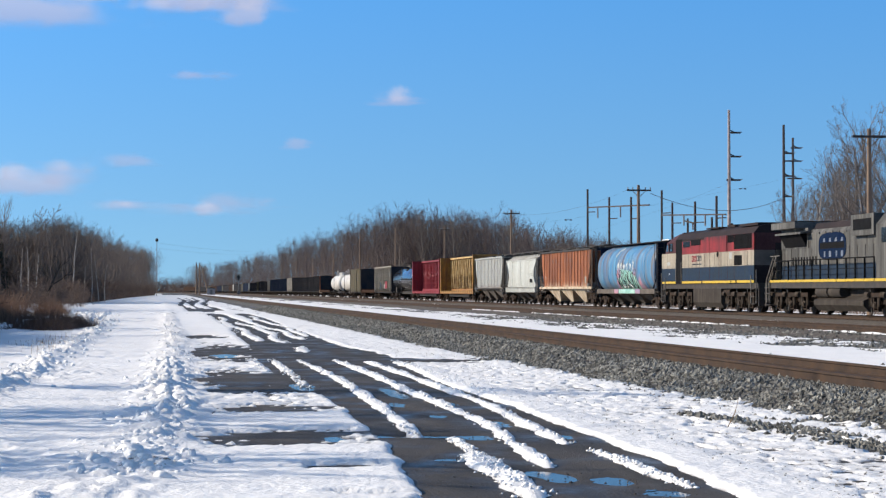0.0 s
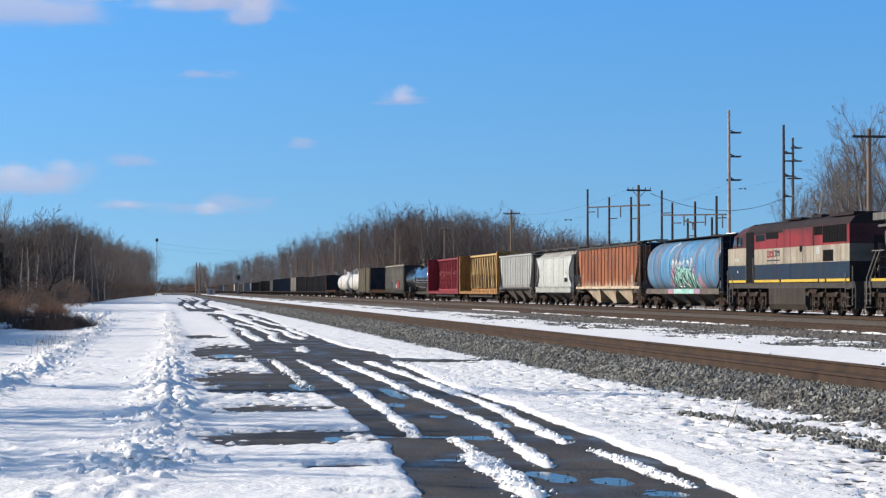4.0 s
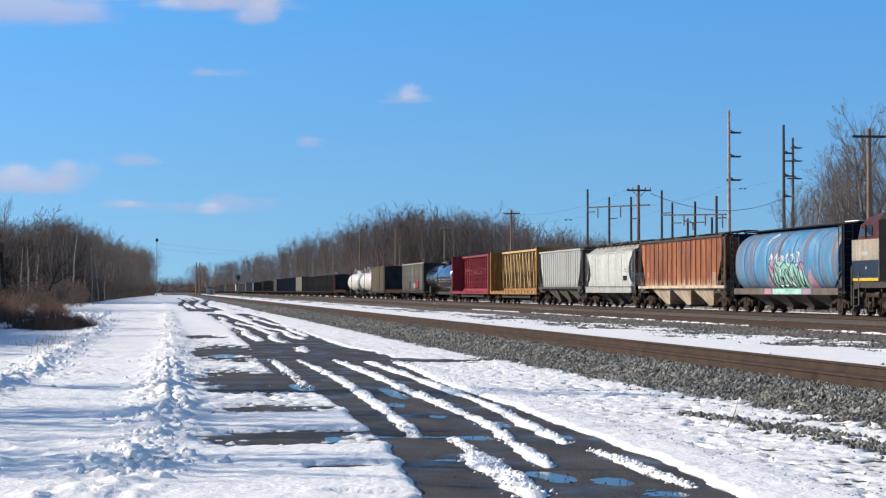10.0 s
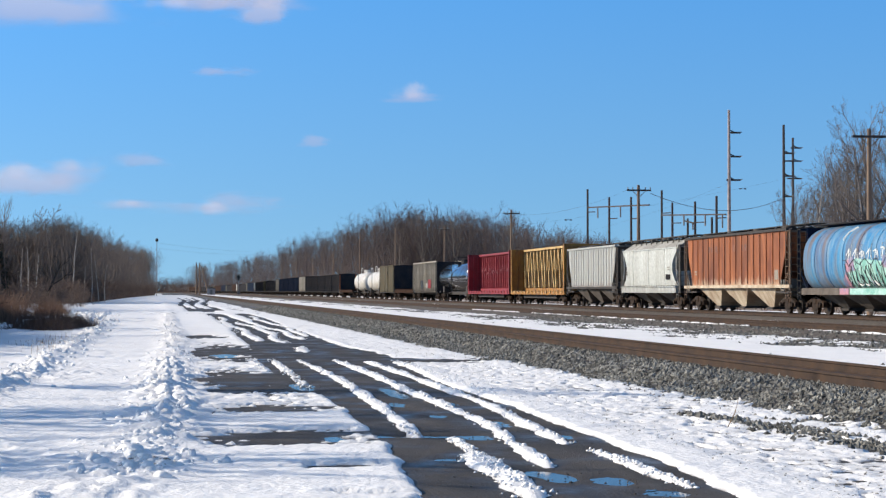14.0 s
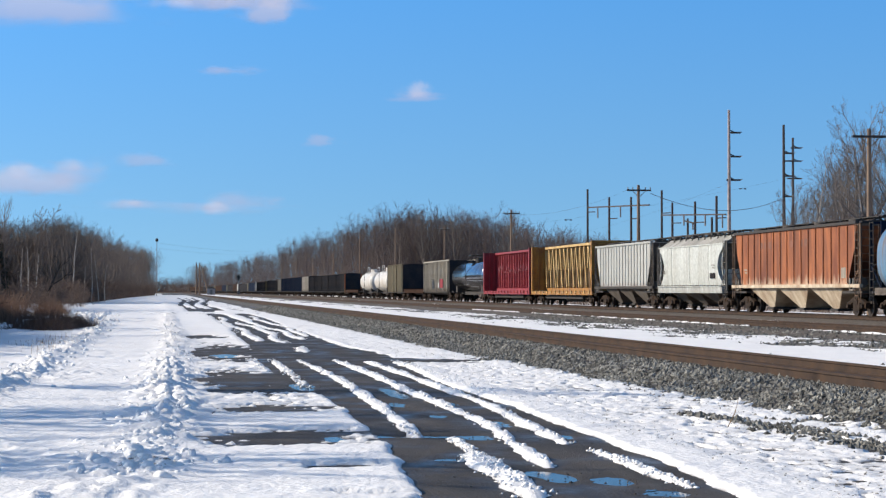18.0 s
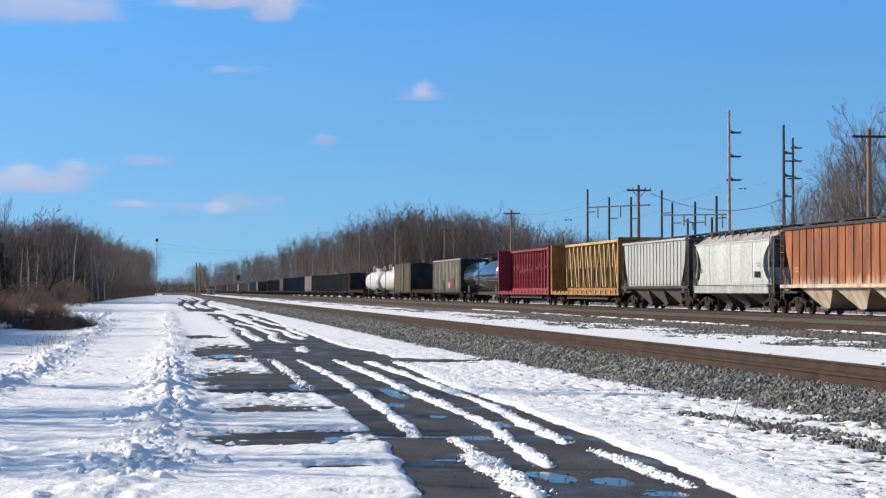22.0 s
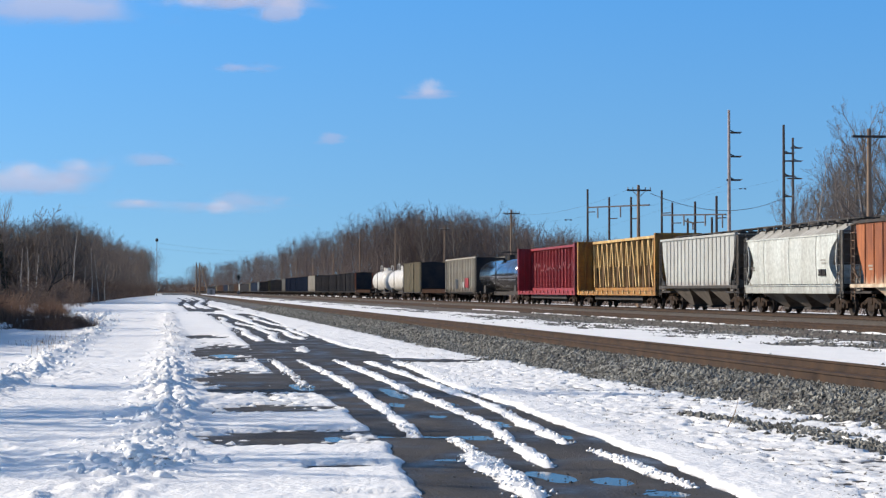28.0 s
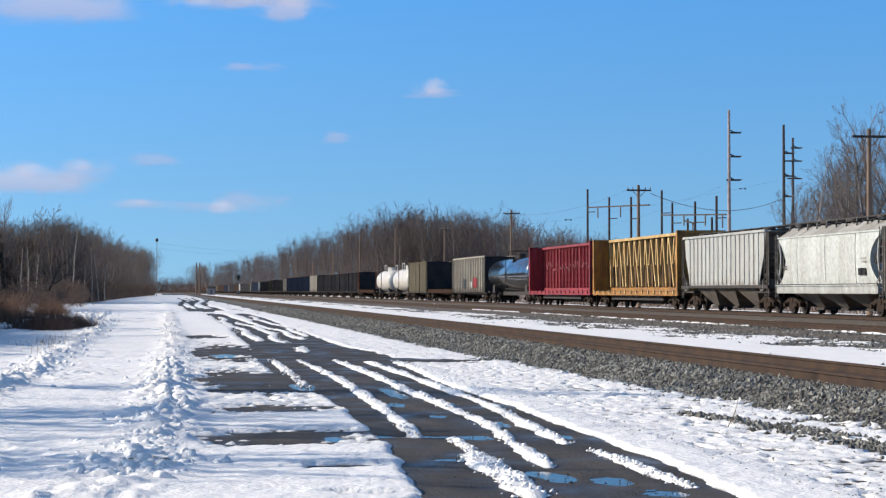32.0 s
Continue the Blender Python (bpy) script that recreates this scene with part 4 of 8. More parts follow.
p = np.stack([x, y, bed(x, y) + snow_depth(x, y) + 0.05], 1)
tagged(scatter("snow_clods", p, 0.05 + 0.16 * rs.rand(n) ** 2.5, "snow", 13, 0.7, True), "snow lumps caught among the weeds of the ditch", "snow", kind="stuff")
n = 3200
k = rs.randint(0, len(RIDGES), n)
y = np.array([RIDGES[j][0][0] + (RIDGES[j][0][-1] - RIDGES[j][0][0]) * r for j, r in zip(k, rs.rand(n))])
x = np.array([np.interp(b, RIDGES[j][0], RIDGES[j][1]) + RIDGES[j][2] * 0.5 * g for j, b, g in zip(k, y, rs.randn(n))])
p = np.stack([x, y, np.maximum(bed(x, y) + snow_depth(x, y), 0.004) + 0.004], 1)
tagged(scatter("snow_crumbs", p, 0.008 + 0.022 * rs.rand(n) ** 2, "snow", 8, 0.7, True), "snow crumbs on the ridges between wheel tracks", "snow", kind="stuff")


n = 1700
y = 15.5 + 8 * rs.rand(n) ** 1.7
x = np.interp(y, [12, 19, 23, 26.6, 34], [7.9, 7.25, 6.75, 5.9, 5.6]) + (0.06 + 0.16 * smooth01((25 - y) / 7)) * rs.randn(n)
p = np.stack([x, y, np.maximum(bed(x, y) + snow_depth(x, y), 0) + 0.01], 1)
tagged(scatter("gravel_clods", p, 0.012 + 0.035 * rs.rand(n) ** 1.5, "stone", 9, 0.8), "dark gravel clods thrown up through the snow", "gravel", kind="stuff")


n = 2600
y = 13.5 + 22 * rs.rand(n) ** 1.3
x = 1.9 + 3.0 * rs.rand(n)
keep = snow_depth(x, y) < 0
x, y = x[keep], y[keep]
p = np.stack([x, y, bed(x, y) + 0.004], 1)
tagged(scatter("road_gravel", p, 0.004 + 0.010 * rs.rand(len(p)) ** 2, "asphalt", 10, 0.7), "small dark gravel lying on the wet road", "gravel", kind="stuff")


n = 5200
y = 13.2 + 42 * rs.rand(n) ** 1.5
x = 5.0 + 3.6 * rs.rand(n)
p = np.stack([x, y, bed(x, y) + snow_depth(x, y) + 0.001], 1)
p = p[snow_depth(x, y) > 0.005]
tagged(scatter("gravel_specks", p, 0.003 + 0.012 * rs.rand(len(p)) ** 2.5, "stone", 11, 0.7), "small dark gravel specks strewn over the snow", "gravel", kind="stuff")
n = 90
x, y = -0.15 + 0.30 * rs.randn(n), 17.2 + 0.55 * rs.randn(n)
p = np.stack([x, y, bed(x, y) + np.maximum(snow_depth(x, y), 0) - 0.01], 1)
tagged(scatter("snow_clods", p, 0.03 + 0.07 * rs.rand(n) ** 1.6, "snow", 14, 0.7, True), "large broken snow clods heaped in the ploughed bank", "snow", kind="stuff")
n = 34
x, y = -0.15 + 0.17 * rs.randn(n), 17.05 + 0.25 * rs.randn(n)
p = np.stack([x, y, bed(x, y) + np.maximum(snow_depth(x, y), 0) - 0.012], 1)
tagged(scatter("soil_clods", p, 0.03 + 0.05 * rs.rand(n), "soil", 12, 0.6, True), "brown soil clods turned up in the ploughed snow", "soil", kind="stuff")


# ---- puddles ----
def puddle(x, y, rx, ry, z):
    n = 40
    g = Geo().add([(rx * math.cos(2 * math.pi * i / n), ry * math.sin(2 * math.pi * i / n), 0) for i in range(n)] + [(0, 0, 0)], [(i, (i + 1) % n, n) for i in range(n)])
    ob = part("puddle", g, "water", at=pose(x, y, z))
    tagged(ob, "shallow meltwater puddle on the dark road", "puddle", "puddles on the road", "structure")


for i, (x, y, rx, ry) in enumerate(PUDDLES):
    puddle(x, y, rx * 1.9, ry * 1.9, -0.007 - 0.0004 * i)


# ---- tracks ----
RAIL_OUTLINE = [(-0.07, 0), (0.07, 0), (0.07, 0.012), (0.012, 0.03), (0.012, 0.135), (0.036, 0.145), (0.036, 0.178), (0.028, 0.182),
                (-0.028, 0.182), (-0.036, 0.178), (-0.036, 0.145), (-0.012, 0.135), (-0.012, 0.03), (-0.07, 0.012)]


def railway(x, label, tie_parts, y_end):
    track = thing("railway_track", Matrix(), label, "railway track", "parallel railway tracks")
    ys = [-30, 200, 500, 900] + list(range(1000, int(y_end) + 1, 100))
    for s in (-1, 1):
        g = Geo()
        g.loft([[(track_x(x, yy) + s * 0.755 + a, yy, RAIL - 0.182 + b) for a, b in RAIL_OUTLINE] for yy in ys])
        part("rail", g, "rail", track)
    shared = Geo().box(-1.3, 1.3, -0.11, 0.11, -0.14, 0.0).mesh("tie")
    shared.materials.append(M["tie"])
    rs = random.Random(int(x))
    step, y0 = 0.53, 14.0
    for i in range(tie_parts):
        part("tie", shared, "tie", track, at=pose(x + rs.uniform(-0.03, 0.03), y0 + i * step, RAIL - 0.184 - rs.uniform(0, 0.012), 0, 0, rs.uniform(-1, 1)))
    rest = Geo()
    for i in range(tie_parts, int((320 - y0) / step)):
        rest.box(x - 1.3, x + 1.3, y0 + i * step - 0.11, y0 + i * step + 0.11, RAIL - 0.32, RAIL - 0.186)
    tagged(part("tie_rest", rest, "tie", track), kind="stuff")
    clips = Geo()
    for i in range(int((150 - y0) / step)):
        for s in (-1, 1):
            yy, xx = y0 + i * step, x + s * 0.755
            clips.box(xx - 0.17, xx + 0.17, yy - 0.09, yy + 0.09, RAIL - 0.184, RAIL - 0.170)
            for e in ((-1, 1) if s < 0 else (1,)):
                clips.box(xx + e * 0.10 - 0.025, xx + e * 0.10 + 0.025, yy - 0.05, yy - 0.015, RAIL - 0.172, RAIL - 0.150)
                clips.box(xx + e * 0.09 - 0.02, xx + e * 0.09 + 0.02, yy + 0.02, yy + 0.05, RAIL - 0.172, RAIL - 0.152)
    tagged(part("track_fastening", clips, "spike", track), kind="stuff")
    return track


railway(NEAR_X, "empty railway track with brown rusty rails on grey ballast", 200, 1500)
railway(MID_X, "middle railway track with rusty rails beside snow strips", 120, 1500)
railway(FAR_X, "railway track that carries the freight train", 120, 1500)


# ---- the train ----
# the way that the train has gone towards the camera after t seconds: it slows down
def run(t):
    return 3.62608 * t - 0.0261335 * t ** 2 - 0.00077268 * t ** 3 + 0.0000122443 * t ** 4


WHEEL_R = 0.457
MOVING, ROLLING = [], []  # cars with their place at the start; wheelsets with their place on the truck


def truck_mesh(axles, base):
    g = Geo()
    h = base / 2
    for s in (-1, 1):
        x0, x1 = (s * 1.16, s * 0.98) if s > 0 else (s * 1.16, s * 0.98)
        x0, x1 = min(x0, x1), max(x0, x1)
        top = [(-h - 0.28, 0.36), (-h - 0.30, 0.62), (-h - 0.1, 0.66), (-0.38, 0.86), (0.38, 0.86), (h + 0.1, 0.66), (h + 0.30, 0.62), (h + 0.28, 0.36),
               (h - 0.10, 0.36), (h - 0.14, 0.52), (0.42, 0.66), (0.40, 0.34), (0.30, 0.24), (-0.30, 0.24), (-0.40, 0.34), (-0.42, 0.66), (-h + 0.14, 0.52), (-h + 0.10, 0.36)]
        n = len(top)
        g.add([(x0, a, b) for a, b in top] + [(x1, a, b) for a, b in top],
              [(i, (i + 1) % n, n + (i + 1) % n, n + i) for i in range(n)] +
              [q for o in (0, n) for q in ((o + 0, o + 1, o + 2, o + 16), (o + 0, o + 16, o + 17), (o + 2, o + 3, o + 15, o + 16), (o + 3, o + 4, o + 10, o + 15),
                                           (o + 4, o + 5, o + 9, o + 10), (o + 5, o + 6, o + 7, o + 8), (o + 5, o + 8, o + 9), (o + 10, o + 11, o + 12, o + 13),
                                           (o + 10, o + 13, o + 14, o + 15))])
        for k in (-0.14, 0.0, 0.14):  # springs
            g.tube((s * 1.07, k, 0.32), (s * 1.07, k, 0.64), 0.055, n=8)
        ends = [-h, h] if axles == 2 else [-h, 0, h]
        for a in ends:  # bearing caps
            g.tube((s * 1.10, a, 0.47), (s * 1.27, a, 0.47), 0.13, 0.11, n=10)
    g.box(-1.2, 1.2, -0.18, 0.18, 0.55, 0.84)
    return g.mesh("truck", True)


def wheelset_mesh(r, plain=False):
    g = Geo()
    for s in (-1, 1):
        if plain:
            g.tube((s * 0.69, 0, 0), (s * 0.82, 0, 0), r, r - 0.008, 14)
            continue
        a, b = s * 0.69, s * 0.82
        g.tube((s * 0.66, 0, 0), (s * 0.69, 0, 0), r + 0.03, r + 0.03, 24)
        g.tube((a, 0, 0), (b, 0, 0), r, r - 0.008, 24)
        g.tube((b, 0, 0), (b + s * 0.012, 0, 0), r * 0.55, r * 0.42, 16)
        g.tube((b, 0, 0), (b + s * 0.09, 0, 0), 0.13, 0.11, 12)
        for k in range(4):  # marks on the plate that show the turning
            c, d = math.cos(k * 1.5708), math.sin(k * 1.5708)
            g.tube((b, 0.3 * c, 0.3 * d), (b + s * 0.02, 0.3 * c, 0.3 * d), 0.035, n=6)
    g.tube((-0.95, 0, 0), (0.95, 0, 0), 0.085, n=10)
    return g.mesh("wheelset", True)


TRUCK2, TRUCK3 = truck_mesh(2, 1.78), truck_mesh(3, 3.9)
WHEELSET, WHEELSET_BIG, WHEELSET_PLAIN = wheelset_mesh(WHEEL_R), wheelset_mesh(0.52), wheelset_mesh(WHEEL_R, True)


def trucks(car, centres, axles=2):
    for c in centres:
        t = part("truck", TRUCK2 if axles == 2 else TRUCK3, "truck", car, at=pose(0, c, 0))
        for a in ((-0.89, 0.89) if axles == 2 else (-1.95, 0, 1.95)):
            r = WHEEL_R if axles == 2 else 0.52
            w = part("wheelset", WHEELSET if axles == 2 else WHEELSET_BIG, "wheel", t, at=pose(0, a, r))
            ROLLING.append((w, a, r))


def coupler(car, y, s):
    g = Geo().box(-0.11, 0.11, min(y, y + s * 0.55), max(y, y + s * 0.55), 0.78, 0.98).box(-0.2, 0.2, min(y + s * 0.4, y + s * 0.62), max(y + s * 0.4, y + s * 0.62), 0.72, 1.02)
    part("coupler", g, "truck", car)


def hose(car, y, s):
    g = Geo()
    pts = [(-0.35, y, 0.8), (-0.35, y + s * 0.2, 0.62), (-0.25, y + s * 0.35, 0.5), (-0.1, y + s * 0.5, 0.52)]
    for a, b in zip(pts, pts[1:]):
        g.tube(a, b, 0.03, n=6)
    part("brake_hose", g, "underframe", car)


def ladder(car, x, y, z0, z1, across="y", w=0.42, name="ladder", material="underframe"):
    g = Geo()
    e = Vector((0, w, 0)) if across == "y" else Vector((w, 0, 0))
    a = Vector((x, y, 0))
    for k in (0, 1):
        q = a + e * k
        g.beam((q.x, q.y, z0), (q.x, q.y, z1), 0.036)
    k = z0 + 0.2
    while k < z1:
        p, q = a + Vector((0, 0, k)), a + e + Vector((0, 0, k))
        g.tube(p, q, 0.015, n=6)
        k += 0.36
    part(name, g, material, car)


def car_base(name, y0, y1, label, category, group=""):
    """A car between the coupling points y0 and y1 (place at the start)."""
    y = (y0 + y1) / 2
    car = thing(name, pose(FAR_X, y, RAIL), label, category, group)
    MOVING.append((car, y))
    return car


def end_gear(car, L, top, material="underframe", platform=1.15, rungs="underframe"):
    """Platforms, posts, ladders, hand brake and couplers at both ends of a hopper car."""
    for s in (-1, 1):
        e = s * (L / 2 - 0.1)
        i = s * (L / 2 - 2.6)
        part("end_platform", Geo().box(-1.5, 1.5, min(e, i), max(e, i), platform - 0.1, platform).box(-0.3, 0.3, min(e, i), max(e, i), 0.75, platform - 0.1), "underframe", car)
        for x in (-1.48, 1.48):
            part("end_post", Geo().beam((x, s * (L / 2 - 0.3), platform), (x, s * (L / 2 - 0.3), top), 0.10), material, car)
            part("end_brace", Geo().beam((x, s * (L / 2 - 0.3), platform + 1.15), (x, s * (L / 2 - 1.6), platform + 0.05), 0.07), material, car)
        part("end_crossbar", Geo().beam((-1.48, s * (L / 2 - 0.3), top - 0.05), (1.48, s * (L / 2 - 0.3), top - 0.05), 0.10), material, car)
        for x in (-1.5, 1.06):
            ladder(car, x, s * (L / 2 - 0.22), platform - 0.3, top, "x", 0.42, material=rungs)
        ladder(car, -1.56, s * (L / 2 - 0.55) - 0.2, platform - 0.4, top, "y", 0.42, material=rungs)
        coupler(car, s * (L / 2 - 0.35), s)
        hose(car, s * (L / 2 - 0.3), s)
    b = -L / 2 + 0.45
    g = Geo()
    for k in range(14):
        a, c = 2 * math.pi * k / 14, 2 * math.pi * (k + 1) / 14
        g.tube((-0.6 + 0.28 * math.cos(a), b, 2.1 + 0.28 * math.sin(a)), (-0.6 + 0.28 * math.cos(c), b, 2.1 + 0.28 * math.sin(c)), 0.02, n=5)
    for k in range(4):
        a = math.pi * k / 2
        g.tube((-0.6, b, 2.1), (-0.6 + 0.28 * math.cos(a), b, 2.1 + 0.28 * math.sin(a)), 0.015, n=5)
    part("hand_brake_wheel", g, "hand_rail", car)
    part("brake_reservoir", Geo().tube((-0.9, -L / 2 + 1.6, 1.55), (-0.9, -L / 2 + 2.5, 1.55), 0.26, n=14).tube((-0.2, -L / 2 + 1.5, 1.45), (-0.2, -L / 2 + 2.1, 1.45), 0.2, n=12),
         "hopper_dirt", car, smooth=True)


def running_board(car, L, z, material="underframe", posts=9):
    g = Geo().box(-0.42, 0.42, -L / 2 + 0.3, L / 2 - 0.3, z, z + 0.045)
    part("running_board", g, material, car)
    for i in range(posts):
        y = -L / 2 + 0.6 + (L - 1.2) * i / (posts - 1)
        g = Geo().beam((-1.3, y, z - 0.22), (1.3, y, z - 0.22), 0.07)
        for x in (-0.8, 0.8):
            g.beam((x, y, z - 0.2), (x * 0.55, y, z), 0.06)
        part("running_board_bracket", g, material, car)
    for i in range(4):
        y = (-0.36 + 0.24 * i) * L
        part("roof_hatch", Geo().tube((-0.75, y, z - 0.14), (-0.75, y, z - 0.05), 0.36, 0.33, 14), material, car, smooth=True)


def bays(car, L, count, z_top, material, z_low=0.32, half=0.48):
    """Discharge hoppers: wedge-shaped chutes under the sill."""
    span = L - 5.4
    for i in range(count):
        c = -span / 2 + span * (i + 0.5) / count
        w = span / count
        g = Geo()
        top = [(-1.42, c - w * 0.50, z_top), (1.42, c - w * 0.50, z_top), (1.42, c + w * 0.50, z_top), (-1.42, c + w * 0.50, z_top)]
        low = [(-half, c - 0.38, z_low), (half, c - 0.38, z_low), (half, c + 0.38, z_low), (-half, c + 0.38, z_low)]
        g.loft([low, top])
        part("discharge_bay", g, material, car)
        part("outlet_gate", Geo().box(-half - 0.12, half + 0.12, c - 0.48, c + 0.48, z_low - 0.12, z_low), "underframe", car)


def bars(car, y, z, x, w, h, material="spray_black", name="stencil_lettering", rows=2):
    """Lettering too small to read: short plain bars."""
    g = Geo()
    for i in range(rows):
        zz = z - i * (h / rows)
        g.box(x - 0.012, x, y - w / 2, y + w / 2 * (1 if i % 2 == 0 else 0.6), zz - h / rows * 0.35, zz + h / rows * 0.2)
    part(name, g, material, car)


def ribbed_hopper(y0, y1, paint, chute, label, ribs=15, eave=4.22, group=""):
    car = car_base("covered_hopper", y0, y1, label, "hopper car", group)
    L = y1 - y0 - 0.7
    h = L / 2
    sill = 1.48
    # inner body with sloping ends
    part("body", Geo().side([(-h + 0.9, eave), (h - 0.9, eave), (h - 1.5, 3.2), (h - 3.4, sill), (-h + 3.4, sill), (-h + 1.5, 3.2)], -1.44, 1.44), "rust_paint" if paint == "rust_paint" else "hopper_dirt", car)
    for s in (-1, 1):
        g = Geo()
        o = [(-h + 0.75, eave), (h - 0.75, eave), (h - 0.95, 3.2), (h - 1.9, sill), (-h + 1.9, sill), (-h + 0.95, 3.2)]
        g.side(o, min(s * 1.46, s * 1.50), max(s * 1.46, s * 1.50))
        part("side_panel", g, paint, car)
        shared = None
        for i in range(ribs):
            y = -h + 1.9 + (L - 3.8) * i / (ribs - 1)
            if shared is None:
                shared = Geo().prism([(-0.03, sill + 0.05), (0.03, sill + 0.05), (0.03, eave - 0.05), (-0.03, eave - 0.05)], -0.06, 0.06).mesh("side_rib")
            part("side_rib", shared, paint, car, at=pose(s * 1.522, y, 0))
        part("top_chord", Geo().box(min(s * 1.42, s * 1.60), max(s * 1.42, s * 1.60), -h + 0.6, h - 0.6, eave, eave + 0.13), "underframe" if paint == "rust_paint" else paint, car)
        part("side_sill", Geo().box(min(s * 1.42, s * 1.58), max(s * 1.42, s * 1.58), -h + 0.2, h - 0.2, sill - 0.16, sill), "hopper_tan" if chute == "hopper_tan" else "underframe", car)
        for e in (-1, 1):
            g = Geo().tube((s * 1.55, e * (h - 1.0), 1.2), (s * 1.55, e * (h - 1.0), 1.75), 0.045, n=6)
            g.tube((s * 1.55, e * (h - 1.45), 1.2), (s * 1.55, e * (h - 1.45), 1.75), 0.045, n=6).tube((s * 1.55, e * (h - 1.0), 1.2), (s * 1.55, e * (h - 1.45), 1.2), 0.045, n=6)
            part("sill_step", g, "tan" if chute == "hopper_tan" else "hand_rail", car)
    part("roof", Geo().prism([(-1.5, eave + 0.02), (1.5, eave + 0.02), (0.7, eave + 0.17), (-0.7, eave + 0.17)], -h + 0.65, h - 0.65), "underframe" if paint == "rust_paint" else paint, car)
    part("centre_sill", Geo().box(-0.3, 0.3, -h + 0.1, h - 0.1, 0.75, 1.15), "underframe", car)
    bays(car, L, 3, sill - 0.1, chute, half=0.86 if chute == "hopper_tan" else 0.62)
    running_board(car, L, eave + 0.33)
    tone = "rust_streak" if paint == "rust_paint" else "hopper_dirt"
    end_gear(car, L, eave, tone, rungs=tone)
    trucks(car, (-h + 1.7, h - 1.7))
    return car, L


def smooth_hopper(y0, y1, label):
    car = car_base("covered_hopper", y0, y1, label, "hopper car")
    L = y1 - y0 - 0.7
    h = L / 2
    rings = []
    for f in (-1, -0.97, -0.9, -0.5, 0, 0.5, 0.9, 0.97, 1):  # the ends of the sides curve inwards at half height
        o = []
        for i in range(13):
            t = i / 12
            y = f * (h - 0.75 - 1.15 * math.sin(math.pi * min(1, t * 1.08)) ** 0.8)
            o.append((1.575 * (0.99 if abs(f) == 1 else 1) * (1 - 0.05 * (1 - t) ** 3 - 0.03 * t ** 6), y, 1.5 + 2.34 * t))
        o.append((0.72, f * (h - 0.75), 4.36))
        rings.append(o + [(-a, b, c) for a, b, c in reversed(o)])
    part("body", Geo().loft(rings), "white", car, smooth=True)
    for s in (-1, 1):
        for i in range(3):  # seams
            y = (-0.26 + 0.26 * i) * L
            g = Geo()
            last = None
            for k in range(9):
                t = k / 8
                p = (s * (1.583 * (1 - 0.05 * (1 - t) ** 3 - 0.03 * t ** 6)), y, 1.52 + 2.30 * t)
                if last:
                    g.beam(last, p, 0.035, 0.03)
                last = p
            part("weld_seam", g, "white" if i != 0 else "roof_grey", car)
        part("side_sill", Geo().box(min(s * 1.38, s * 1.64), max(s * 1.38, s * 1.64), -h + 0.75, h - 0.75, 1.04, 1.40).box(min(s * 1.38, s * 1.70), max(s * 1.38, s * 1.70), -h + 0.75, h - 0.75, 1.40, 1.46), "white", car)
        part("roof_eave", Geo().box(min(s * 1.50, s * 1.58), max(s * 1.50, s * 1.58), -h + 0.7, h - 0.7, 3.80, 3.87), "white", car)
        for e in (-1, 1):
            g = Geo()
            last = None
            for k in range(8):  # curved end brace
                t = k / 7
                p = (s * 1.5, e * (h - 0.55 - 0.5 * math.sin(t * math.pi)), 1.5 + 2.5 * t)
                if last:
                    g.beam(last, p, 0.08)
                last = p
            part("curved_end_brace", g, "grey", car)
    part("inner_body", Geo().side([(-h + 0.75, 3.9), (-h + 2.4, 1.5), (h - 2.4, 1.5), (h - 0.75, 3.9)], -1.35, 1.35), "hopper_dirt", car)
    part("warning_placard", Geo().box(-1.60, -1.56, -h + 2.3, -h + 2.72, 1.88, 2.2).box(-1.60, -1.56, -h + 2.80, -h + 3.22, 1.88, 2.2), "dark_car", car, "dark data panels")
    bars(car, h - 1.9, 2.4, -1.585, 0.6, 0.25, "hopper_dirt")
    bars(car, -h + 2.6, 2.65, -1.588, 0.6, 0.3, "roof_grey")
    bars(car, h - 2.0, 1.3, -1.61, 0.9, 0.16, "hopper_dirt", rows=1)
    part("centre_sill", Geo().box(-0.3, 0.3, -h + 0.1, h - 0.1, 0.75, 1.15), "underframe", car)
    bays(car, L, 3, 1.1, "hopper_dirt", 0.35)
    running_board(car, L, 4.58, posts=11)
    for i in range(11):
        y = -h + 0.95 + (L - 1.9) * i / 10
        part("roof_post", Geo().beam((-1.0, y, 4.15), (-0.95, y, 4.56), 0.07), "hand_rail", car)
    part("roof_rail", Geo().beam((-0.95, -h + 0.6, 4.56), (-0.95, h - 0.6, 4.56), 0.06), "underframe", car)
    part("roof_slope", Geo().prism([(-1.53, 3.85), (1.53, 3.85), (0.72, 4.38), (-0.72, 4.38)], -h + 0.72, h - 0.72), "roof_grey", car)
    end_gear(car, L, 4.0, "hand_rail", rungs="hand_rail")
    trucks(car, (-h + 1.7, h - 1.7))
    return car


